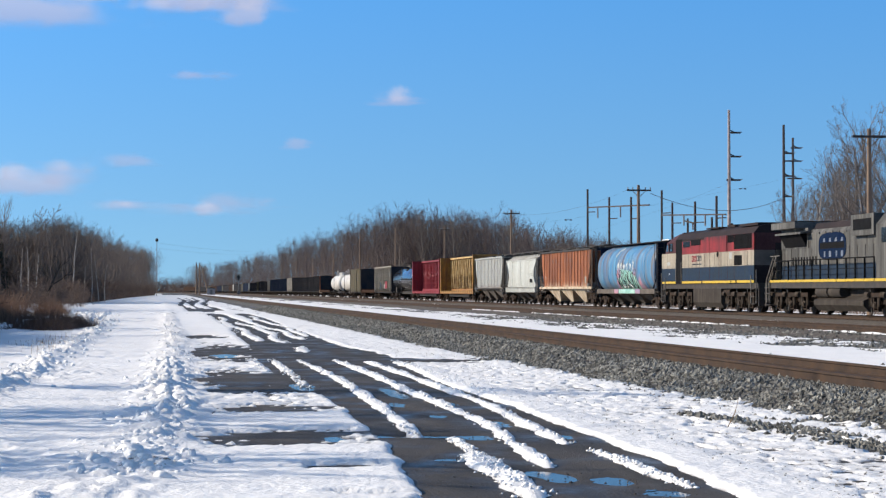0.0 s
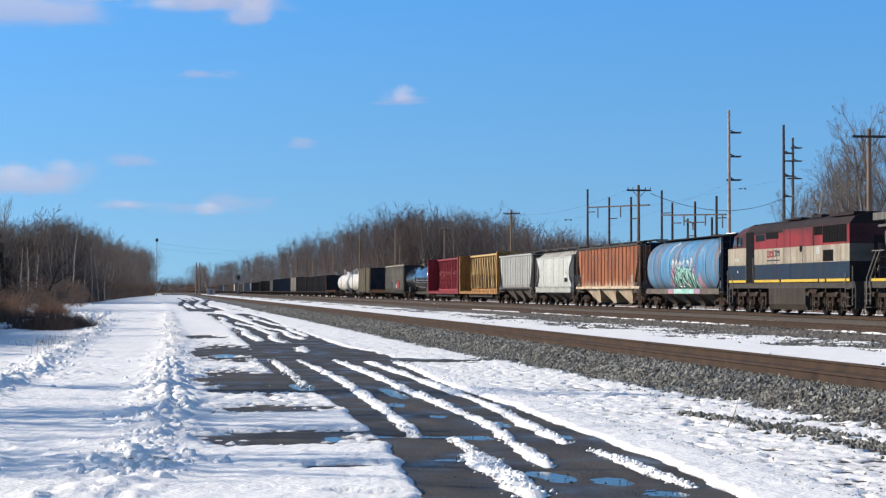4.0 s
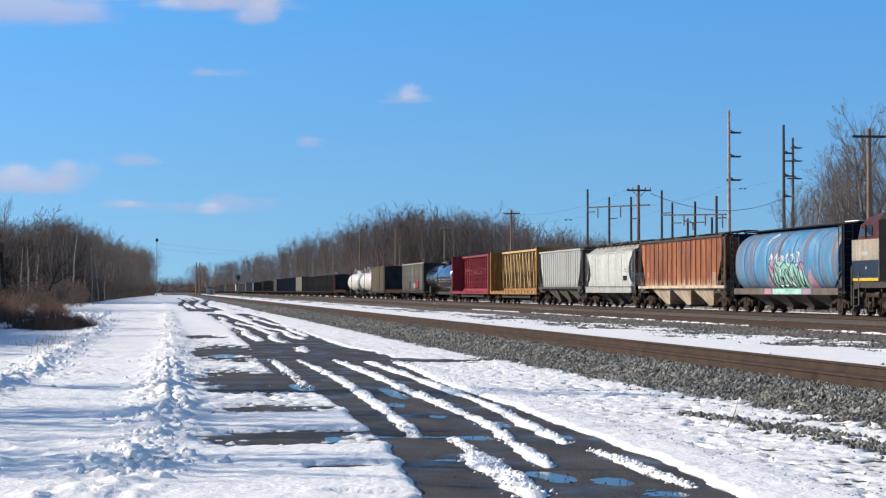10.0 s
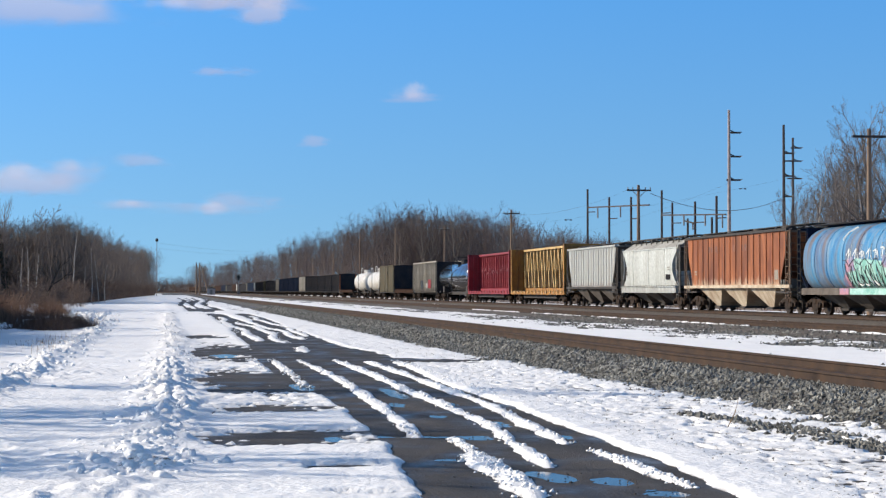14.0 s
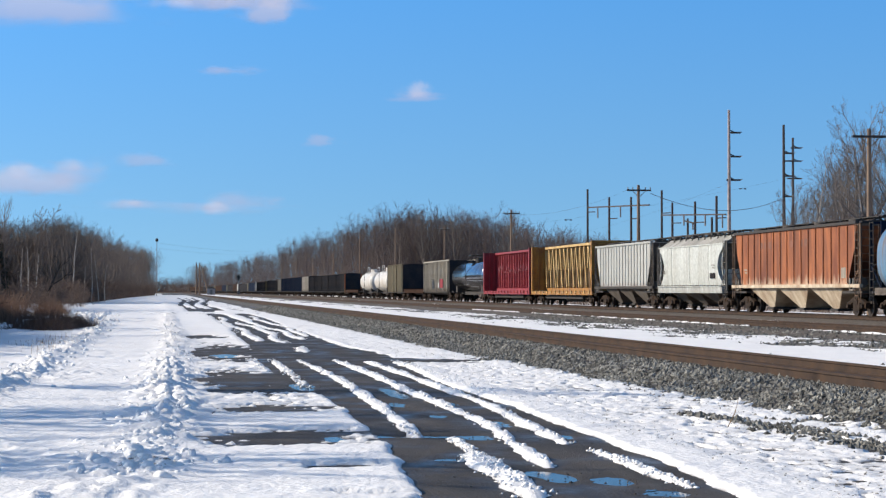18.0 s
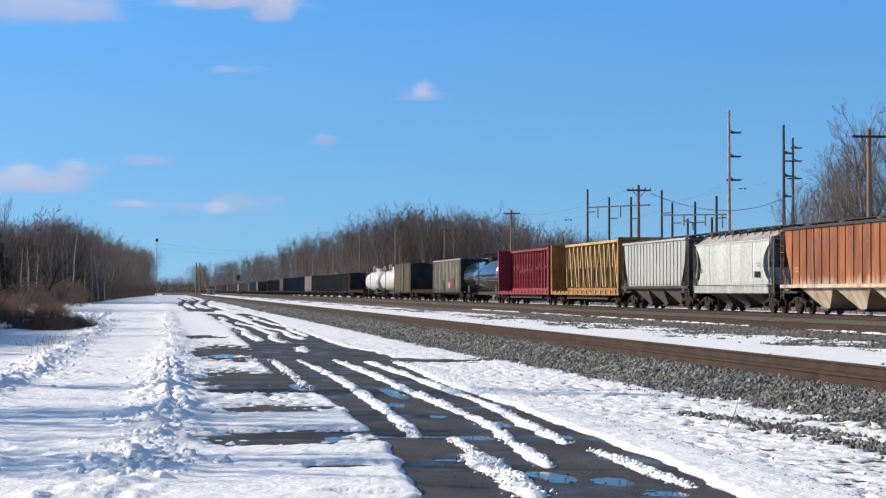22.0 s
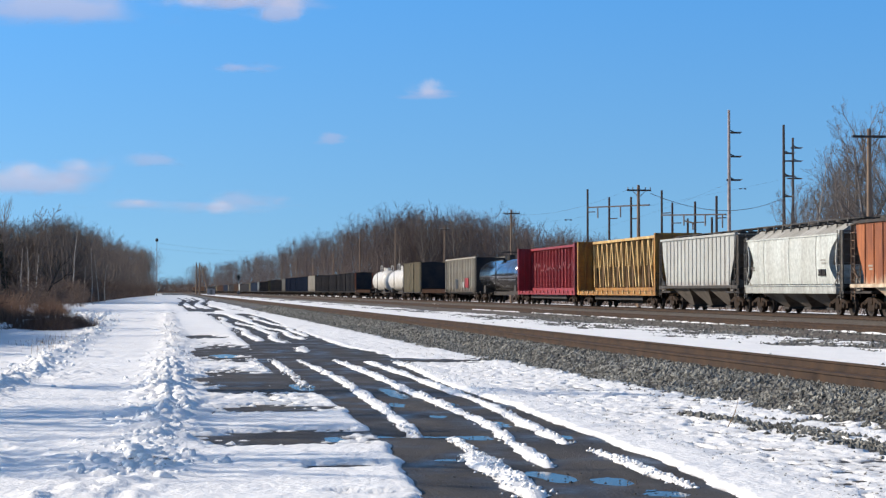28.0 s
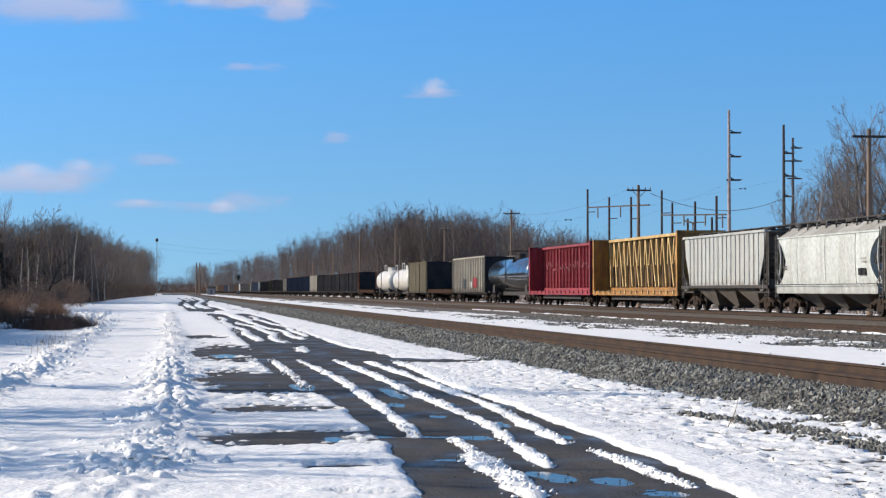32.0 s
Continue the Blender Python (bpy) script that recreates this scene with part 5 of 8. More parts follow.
def round_hopper(y0, y1, label):
    """The cylindrical blue grain car with sprayed graffiti."""
    car = car_base("cylindrical_hopper", y0, y1, label, "hopper car")
    L = y1 - y0 - 0.7
    h = L / 2

    def section(z):
        """Half width of the tank at the height z."""
        t = (z - 2.62) / 1.72
        return 1.58 * math.sqrt(max(0.0, 1 - abs(t) ** 2.6))

    zs = [1.12 + (4.30 - 1.12) * i / 16 for i in range(17)]
    o = [(section(z), z) for z in zs]
    o = o + [(-a, b) for a, b in reversed(o)]
    rings = []
    for y, k in ((-h + 1.05, 0.94), (-h + 1.15, 0.985), (-h + 1.35, 1.0), (h - 1.35, 1.0), (h - 1.15, 0.985), (h - 1.05, 0.94)):
        rings.append([(a * k, y, 2.62 + (b - 2.62) * k) for a, b in o])
    part("tank_body", Geo().loft(rings), "blue", car, smooth=True)
    for i, y in enumerate((-0.31, -0.1, 0.02, 0.13, 0.25, 0.34)):
        g = Geo()
        last = None
        for k in range(15):
            z = 1.2 + 3.05 * k / 14
            p = (-section(z) - 0.012, y * L, z)
            if last:
                g.beam(last, p, 0.02, 0.016)
            last = p
        part("hoop_seam", g, "blue", car)
    for s in (-1, 1):
        part("side_sill", Geo().box(min(s * 1.36, s * 1.56), max(s * 1.36, s * 1.56), -h + 0.9, h - 0.9, 0.98, 1.3), "hopper_dirt", car)
        part("end_bulkhead", Geo().side([(s * (h - 1.04), 1.15), (s * (h - 0.94), 1.15), (s * (h - 0.94), 4.25), (s * (h - 1.04), 4.25)], -1.30, 1.30), "navy", car)
    part("roof_walk", Geo().box(-0.75, 0.75, -h + 0.4, h - 0.4, 4.36, 4.42), "dark_car", car)
    part("roof_hatchway", Geo().box(-0.42, 0.42, -h + 1.4, h - 1.4, 4.18, 4.36), "navy", car)
    part("snow_on_roof", Geo().box(-0.7, 0.3, -h + 0.45, -h + 2.2, 4.42, 4.47), "snow", car, "thin snow left on the roof walk")
    part("centre_sill", Geo().box(-0.3, 0.3, -h + 0.1, h - 0.1, 0.75, 1.1), "underframe", car)
    bays(car, L, 4, 1.05, "hopper_dirt", 0.34)
    end_gear(car, L, 4.25, "navy")
    trucks(car, (-h + 1.7, h - 1.7))

    def blot(name, outline, material, off):
        """A sprayed patch that lies on the bowed side: an outline of (y, z)."""
        outline = [(0.82 * (a + 1.5) - 0.55, b) for a, b in outline]
        zz = [b for a, b in outline]
        n = 8
        g = Geo()
        lo, hi = min(zz), max(zz)
        rows = []
        for k in range(n + 1):
            z = lo + (hi - lo) * k / n
            cut = []
            for (a, b), (c, d) in zip(outline, outline[1:] + outline[:1]):
                if (b - z) * (d - z) <= 0 and b != d:
                    cut.append(a + (c - a) * (z - b) / (d - b))
            if len(cut) >= 2:
                rows.append((z, min(cut), max(cut)))
        vs = [(-section(max(z, 1.3)) - off, p, z) for z, a, b in rows for p in (a, (a + b) / 2, b)]
        g.add(vs, [(3 * k + i, 3 * k + i + 1, 3 * k + i + 4, 3 * k + i + 3) for k in range(len(rows) - 1) for i in (0, 1)])
        part(name, g, material, car)

    def stroke(name, pts, material, w=0.06, off=0.03):
        g = Geo()
        pts = [(0.82 * (a + 1.5) - 0.55, b) for a, b in pts]
        for (a, b), (c, d) in zip(pts, pts[1:]):
            g.beam((-section(max(b, 1.3)) - off, a, b), (-section(max(d, 1.3)) - off, c, d), 0.012, w)
            g.tube((-section(max(b, 1.3)) - off - 0.004, a, b), (-section(max(b, 1.3)) - off + 0.004, a, b), w / 2, n=8)
        part(name, g, material, car)

    y = -1.5  # middle of the sprayed piece
    blot("graffiti_fill", [(y - 3.5, 1.3), (y - 3.3, 2.2), (y - 2.2, 2.6), (y - 0.3, 2.35), (y + 1.4, 2.65), (y + 2.6, 2.35), (y + 3.1, 1.3)], "mint", 0.008)
    blot("graffiti_fill", [(y - 5.0, 1.3), (y - 4.6, 2.3), (y - 3.9, 1.9), (y - 3.5, 1.3)], "pink", 0.006)
    blot("graffiti_fill", [(y - 3.2, 2.1), (y - 3.4, 2.7), (y - 2.6, 2.75), (y - 2.2, 2.3)], "pink", 0.014)
    blot("graffiti_fill", [(y + 1.6, 2.1), (y + 1.9, 2.75), (y + 2.9, 2.55), (y + 3.2, 2.0)], "pink", 0.014)
    blot("graffiti_fill", [(y + 2.9, 1.3), (y + 3.2, 2.0), (y + 3.8, 1.7), (y + 4.2, 1.3)], "pink", 0.006)
    rs = random.Random(8)
    for j in range(8):  # bubble letters
        a, w, t, c = y - 2.7 + 0.78 * j, 0.30 + 0.14 * rs.random(), 0.40 + 0.14 * rs.random(), 1.85 + 0.12 * rs.random()
        loop = [(a + w * math.cos(k * 0.5236) + 0.18 * math.sin(k * 0.9 + j), c + t * math.sin(k * 0.5236)) for k in range(4 + j % 3, 15)]
        stroke("graffiti_outline", loop, "spray_black", 0.032)
        stroke("graffiti_highlight", [(p + 0.08, q - 0.03) for p, q in loop[2:6]], "spray_white", 0.10, 0.024)
        stroke("graffiti_outline", [(a + 0.3, 1.35), (a + 0.12 * (-1) ** j, 1.8), (a + 0.34, 2.2 + 0.3 * rs.random())], "spray_black", 0.035)
    top = [(y - 3.4 + 0.42 * k, 2.42 + 0.16 * math.sin(k * 1.7) + 0.10 * rs.random()) for k in range(17)]
    stroke("graffiti_outline", top, "spray_black", 0.035)
    for j in range(12):
        a = y - 2.9 + 0.5 * j
        stroke("graffiti_tag", [(a, 2.6), (a + 0.14 * (-1) ** j, 2.9 + 0.2 * rs.random()), (a + 0.28, 2.7 + 0.45 * rs.random())], "spray_white", 0.055, 0.02)
        if j % 3 == 1:
            stroke("graffiti_tag", [(a + 0.1, 2.7), (a + 0.1, 3.2 + 0.2 * rs.random())], "spray_white", 0.045, 0.02)
    stroke("white_scrape", [(2.3, 3.55), (2.1, 3.85), (1.6, 4.1)], "spray_white", 0.12, 0.02)
    for a, b, m in ((y - 4.6, y - 3.1, "pink"), (y - 3.0, y + 2.4, "mint"), (y + 2.6, y + 4.0, "pink")):
        part("sprayed_sill", Geo().box(-1.572, -1.562, 0.82 * (a + 1.5) - 0.55, 0.82 * (b + 1.5) - 0.55, 1.0, 1.28), m, car)
    return car


def centre_beam(y0, y1, paint, inner, label, solid):
    car = car_base("centerbeam_flatcar", y0, y1, label, "flatcar")
    L = y1 - y0 - 0.9
    h = L / 2
    top = 4.85
    part("deck", Geo().box(-1.42, 1.42, -h, h, 1.02, 1.16).box(-0.35, 0.35, -h, h, 0.7, 1.02), inner, car)
    for s in (-1, 1):
        part("side_sill", Geo().box(min(s * 1.40, s * 1.54), max(s * 1.40, s * 1.54), -h, h, 0.86, 1.12), paint, car)
        shared = Geo().side([(-0.09, 0.98), (0.11, 0.98), (0.06, 1.2), (-0.08, 1.2)], -0.04, 0.04).mesh("tie_down_winch")
        n = 15
        for i in range(n):
            part("tie_down_winch", shared, "yellow_pale" if not solid else "red_pale", car, at=pose(s * 1.58, -h + 0.8 + (L - 1.6) * i / (n - 1), 0))
        # bulkheads: a panel with posts and rails
        e = s * (h - 0.2)
        part("bulkhead", Geo().box(-1.46, 1.46, e - 0.05, e + 0.05, 1.16, top), paint, car)
        g = Geo()
        for x in (-1.46, 1.46):
            g.box(x - 0.09, x + 0.09, e - 0.16, e + 0.16, 1.1, top + 0.03)
        g.box(-1.5, 1.5, e - 0.16, e + 0.16, top - 0.12, top + 0.04)
        part("bulkhead_frame", g, paint, car)
        g = Geo()
        for k in range(9):
            g.box(-1.38, 1.38, e - s * 0.05 - 0.06, e - s * 0.05 + 0.06, 1.5 + k * 0.36, 1.56 + k * 0.36)
        for x in (-0.95, -0.5, 0.5, 0.95):
            g.box(x - 0.05, x + 0.05, e - s * 0.05 - 0.09, e - s * 0.05 + 0.09, 1.16, top - 0.1)
        part("bulkhead_ribs", g, paint, car)
        coupler(car, s * (h + 0.0), s)
        hose(car, s * h, s)
        ladder(car, -1.5, s * (h - 0.02), 1.0, 2.4, "x", 0.42)
    # centre beam
    part("top_chord", Geo().box(-0.42, 0.42, -h + 0.2, h - 0.2, top - 0.16, top + 0.02), "yellow_pale" if not solid else paint, car)
    part("bottom_chord", Geo().box(-0.3, 0.3, -h + 0.2, h - 0.2, 1.16, 1.4), paint, car)
    a, b = -h + 0.35, h - 0.35
    bayw = 1.42 if not solid else 1.2
    n = int((b - a) / bayw)
    post = Geo().box(-0.26, 0.26, -0.06, 0.06, 1.3, top - 0.1).mesh("upright_post")
    # red posts take the paler copy, coloured as if struck by the sun
    post_paint = "red_pale" if solid else inner
    for i in range(n + 1):
        part("upright_post", post, post_paint, car, at=pose(0, a + (b - a) * i / n, 0))
    if solid:
        part("web_panel", Geo().box(-0.05, 0.05, a, b, 1.3, top - 0.1), paint, car)
        half = Geo().box(-0.2, 0.2, -0.035, 0.035, 1.35, top - 0.2).mesh("web_rib")
        for i in range(n):
            part("web_rib", half, "red_pale", car, at=pose(0, a + (b - a) * (i + 0.5) / n, 0))
        rs = random.Random(4)
        for i in range(44):
            y = a + 1 + (b - a - 2) * i / 43
            z = 2.7 + 0.6 * rs.random()
            part("faded_lettering", Geo().box(-0.275, -0.262, y - 0.12, y + 0.1, z, z + 0.1 + 0.3 * rs.random()), "red_mark" if i % 9 else "red_pale", car)
    else:
        part("web_panel", Geo().box(-0.04, 0.04, a, b, 1.3, top - 0.1), inner, car)
        for i in range(n):
            c, d = a + (b - a) * i / n, a + (b - a) * (i + 1) / n
            g = Geo()
            if i < 3:
                g.beam((-0.16, c + 0.1, 2.9), (-0.16, (c + d) / 2, 1.45), 0.2, 0.22)
                g.beam((-0.3, (c + d) / 2 + 0.2, 4.6), (-0.3, d - 0.1, 3.1), 0.2, 0.22)
            else:
                g.beam((-0.3, d - 0.1, 4.6), (-0.3, c + 0.2 + 0.35 * (i % 3), 1.45), 0.2, 0.22)
                g.beam((-0.3, c + 0.15, 4.6), (-0.3, c + 0.25 + 0.3 * (i % 2), 2.9), 0.16, 0.16)
            part("diagonal_brace", g, "yellow_pale", car)
    part("underframe", Geo().box(-1.2, 1.2, -h + 4.5, h - 4.5, 0.55, 0.86).side([(-3, 0.3), (3, 0.3), (4.4, 0.86), (-4.4, 0.86)], -0.25, 0.25), "underframe", car)
    trucks(car, (-h + 2.2, h - 2.2))
    return car


def tank_car(y0, y1, paint, label, r=1.42, zc=2.62, dome=True, group=""):
    car = car_base("tank_car", y0, y1, label, "tank car", group)
    L = y1 - y0 - 1.0
    h = L / 2
    body = h - 0.55
    rings = []
    n = 28
    for y, k in ((-body, 0.02), (-body + 0.04, 0.45), (-body + 0.16, 0.75), (-body + 0.36, 0.93), (-body + 0.6, 1.0), (body - 0.6, 1.0), (body - 0.36, 0.93), (body - 0.16, 0.75), (body - 0.04, 0.45), (body, 0.02)):
        rings.append([(r * k * math.cos(2 * math.pi * i / n), y, zc + r * k * math.sin(2 * math.pi * i / n)) for i in range(n)])
    part("tank", Geo().loft(rings), paint, car, smooth=True)
    part("underframe", Geo().box(-0.35, 0.35, -h, h, 0.75, 1.1).box(-1.3, 1.3, -h, -h + 1.0, 1.0, 1.12).box(-1.3, 1.3, h - 1.0, h, 1.0, 1.12), "underframe", car)
    for s in (-1, 1):
        part("saddle", Geo().side([(s * (h - 2.9), 1.0), (s * (h - 1.7), 1.0), (s * (h - 1.9), 1.9), (s * (h - 2.7), 1.9)], -1.15, 1.15), "underframe", car)
        coupler(car, s * (h - 0.1), s)
        hose(car, s * h, s)
    if dome:
        g = Geo().tube((0, 0, zc + r - 0.1), (0, 0, zc + r + 0.45), 0.42, n=16)
        part("valve_dome", g, "underframe" if paint == "tank_black" else paint, car, smooth=True)
        g = Geo().box(-1.0, 1.0, -1.1, 1.1, zc + r - 0.1, zc + r - 0.04)
        part("dome_platform", g, "underframe", car)
        g = Geo()
        for x in (-1.0, 1.0):
            for y in (-1.1, 0, 1.1):
                g.tube((x, y, zc + r - 0.06), (x, y, zc + r + 0.7), 0.03, n=6)
            g.tube((x, -1.1, zc + r + 0.7), (x, 1.1, zc + r + 0.7), 0.03, n=6)
        for y in (-1.1, 1.1):
            g.tube((-1.0, y, zc + r + 0.7), (1.0, y, zc + r + 0.7), 0.03, n=6)
        part("safety_railing", g, "underframe", car)
        ladder(car, -1.5, -0.2, 0.9, zc + r, "y", 0.42)
    else:
        part("manway", Geo().tube((0, 0.6, zc + r - 0.1), (0, 0.6, zc + r + 0.5), 0.5, n=14).tube((0, -1.2, zc + r - 0.1), (0, -1.2, zc + r + 0.3), 0.35, n=14), paint, car, smooth=True)
        for x in (-0.8, 0.8):
            g = Geo()
            for y in (-0.5, 1.7):
                g.tube((x, y, zc + r - 0.3), (x, y, zc + r + 0.75), 0.05, n=6)
            g.tube((x, -0.5, zc + r + 0.75), (x, 1.7, zc + r + 0.75), 0.05, n=6)
            part("safety_railing", g, paint, car)
        ladder(car, -1.5, 0.2, 0.9, zc + r, "y", 0.42)
    trucks(car, (-h + 1.8, h - 1.8))
    return car


def box_car(y0, y1, paint, label, top=4.6, ribs=0, door=True, end="dark_car", detail=True, group="", name="boxcar", category="boxcar", open_top=False, floor=1.05):
    car = car_base(name, y0, y1, label, category, group)
    L = y1 - y0 - (0.7 if detail else 0.9)
    h = L / 2
    if open_top:
        for s in (-1, 1):
            part("side_wall", Geo().box(min(s * 1.42, s * 1.5), max(s * 1.42, s * 1.5), -h, h, floor, top), paint, car)
        part("floor", Geo().box(-1.4, 1.4, -h, h, floor, floor + 0.12), "hopper_dirt", car)
    else:
        part("body", Geo().box(-1.5, 1.5, -h, h, floor, top - 0.12), paint, car)
        part("roof", Geo().prism([(-1.54, top - 0.12), (1.54, top - 0.12), (0, top)], -h - 0.02, h + 0.02), end, car)
    for s in (-1, 1):
        # charcoal end walls: the shade on the end faces is put into the colour
        part("end_wall", Geo().box(-1.49, 1.49, min(s * h, s * (h + 0.05)), max(s * h, s * (h + 0.05)), floor, top - 0.1), end, car)
        if detail:
            coupler(car, s * h, s)
            part("top_chord", Geo().box(min(s * 1.46, s * 1.58), max(s * 1.46, s * 1.58), -h, h, top - 0.16, top - 0.02), paint, car)
    if ribs:
        shared = Geo().box(-0.06, 0.06, -0.06, 0.06, floor, top - 0.14).mesh("side_rib")
        for s in (-1, 1) if detail else (-1,):
            for i in range(ribs):
                part("side_rib", shared, paint, car, at=pose(s * 1.54, -h + 0.15 + (L - 0.3) * i / (ribs - 1), 0))
    if door and detail:
        for s in (-1, 1):
            part("sliding_door", Geo().box(min(s * 1.5, s * 1.58), max(s * 1.5, s * 1.58), -1.6, 1.6, floor + 0.05, top - 0.3), paint, car)
            for y in (-1.75, 1.75):
                part("door_post", Geo().box(min(s * 1.5, s * 1.62), max(s * 1.5, s * 1.62), y - 0.12, y + 0.12, floor, top - 0.2), "olive_pale" if paint == "olive" else "tan", car, "pale worn vertical post")
    part("underframe", Geo().box(-0.4, 0.4, -h, h, 0.7, floor).box(-1.4, 1.4, -h, h, floor - 0.14, floor - 0.002), "underframe", car)
    if detail:
        trucks(car, (-h + 1.8, h - 1.8))
        ladder(car, -1.56, -h + 0.1, 0.8, top - 0.2, "y", 0.42)
        ladder(car, -1.56, h - 0.55, 0.8, top - 0.2, "y", 0.42)
    else:
        for c in (-h + 1.8, h - 1.8):
            t = part("truck", TRUCK2, "truck", car, at=pose(0, c, 0))
            for a in (-0.89, 0.89):
                part("wheelset", WHEELSET_PLAIN, "wheel", t, at=pose(0, a, WHEEL_R))
    return car


def low_flat(y0, y1, label):
    car = car_base("low_gondola", y0, y1, label, "gondola car")
    L = y1 - y0 - 0.8
    h = L / 2
    part("floor", Geo().box(-1.4, 1.4, -h, h, 0.95, 1.08), "hopper_dirt", car)
    for s in (-1, 1):
        part("side_wall", Geo().box(min(s * 1.4, s * 1.48), max(s * 1.4, s * 1.48), -h, h, 0.9, 1.35), "brown_car", car)
        part("end_wall", Geo().box(-1.4, 1.4, s * h - 0.05, s * h + 0.05, 1.08, 1.5), "brown_car", car)
        coupler(car, s * h, s)
    part("centre_sill", Geo().box(-0.4, 0.4, -h, h, 0.68, 0.95), "underframe", car)
    trucks(car, (-h + 1.8, h - 1.8))
    return car


def loco_gear(car, h):
    """Couplers, hoses, steps and pilot plates at both ends of an engine, and the gear round its trucks."""
    for s in (-1, 1):
        coupler(car, s * (h - 0.1), s)
        hose(car, s * h, s)
        part("pilot_plate", Geo().box(-1.45, 1.45, s * h - 0.06, s * h + 0.06, 0.35, 1.45), "underframe", car)
        for k in range(3):  # brake cylinders and sand pipes
            y = s * (h - 3.65) + (k - 1) * 1.95
            part("brake_cylinder", Geo().tube((-1.38, y + 0.50, 0.98), (-1.38, y + 0.98, 1.02), 0.13, 0.11, 12), "truck_dust", car, smooth=True)
            part("axle_box", Geo().box(-1.34, -1.16, y - 0.15, y + 0.15, 0.38, 0.68).tube((-1.40, y, 0.52), (-1.33, y, 0.52), 0.12, 0.10, 10), "truck_dust", car)
            part("pedestal", Geo().box(-1.30, -1.14, y - 0.29, y - 0.19, 0.30, 0.92).box(-1.30, -1.14, y + 0.19, y + 0.29, 0.30, 0.92).box(-1.28, -1.16, y - 0.3, y + 0.3, 0.24, 0.30), "truck", car)
            for e in (-0.47, -0.36, 0.36, 0.47):
                part("coil_spring", Geo().tube((-1.30, y + e, 0.46), (-1.30, y + e, 0.86), 0.055, n=8), "truck_dust", car, smooth=True)
            part("brake_shoe", Geo().box(-1.0, -0.86, y + 0.50, y + 0.60, 0.34, 0.74).tube((-1.32, y + 0.66, 0.42), (-1.32, y + 0.66, 0.95), 0.03, n=6), "truck_dust", car)
            part("sand_pipe", Geo().tube((-1.30, y + 0.62, 1.28), (-1.22, y + 0.66, 0.16), 0.025, n=6), "hand_rail", car)
        part("equalizer_beam", Geo().beam((-1.28, s * (h - 3.65) - 2.5, 0.98), (-1.28, s * (h - 3.65) + 2.5, 0.98), 0.12, 0.2), "truck", car)


def seams(car, w, ys, z0, z1, material, name="door_seam"):
    for y in ys:
        part(name, Geo().box(-w - 0.022, -w - 0.012, y - 0.014, y + 0.014, z0, z1), material, car)


def grille_panel(car, w, y0, y1, z0, z1):
    gr = part("radiator_grille", Geo().box(-w - 0.02, -w - 0.012, y0, y1, z0, z1), "grille", car)
    n = max(3, int((y1 - y0) / 0.2))
    for k in range(n):
        y = y0 + (y1 - y0) * (k + 0.5) / n
        part("grille_slat", Geo().box(-w - 0.035, -w - 0.02, y - 0.018, y + 0.018, z0, z1), "grille", gr)


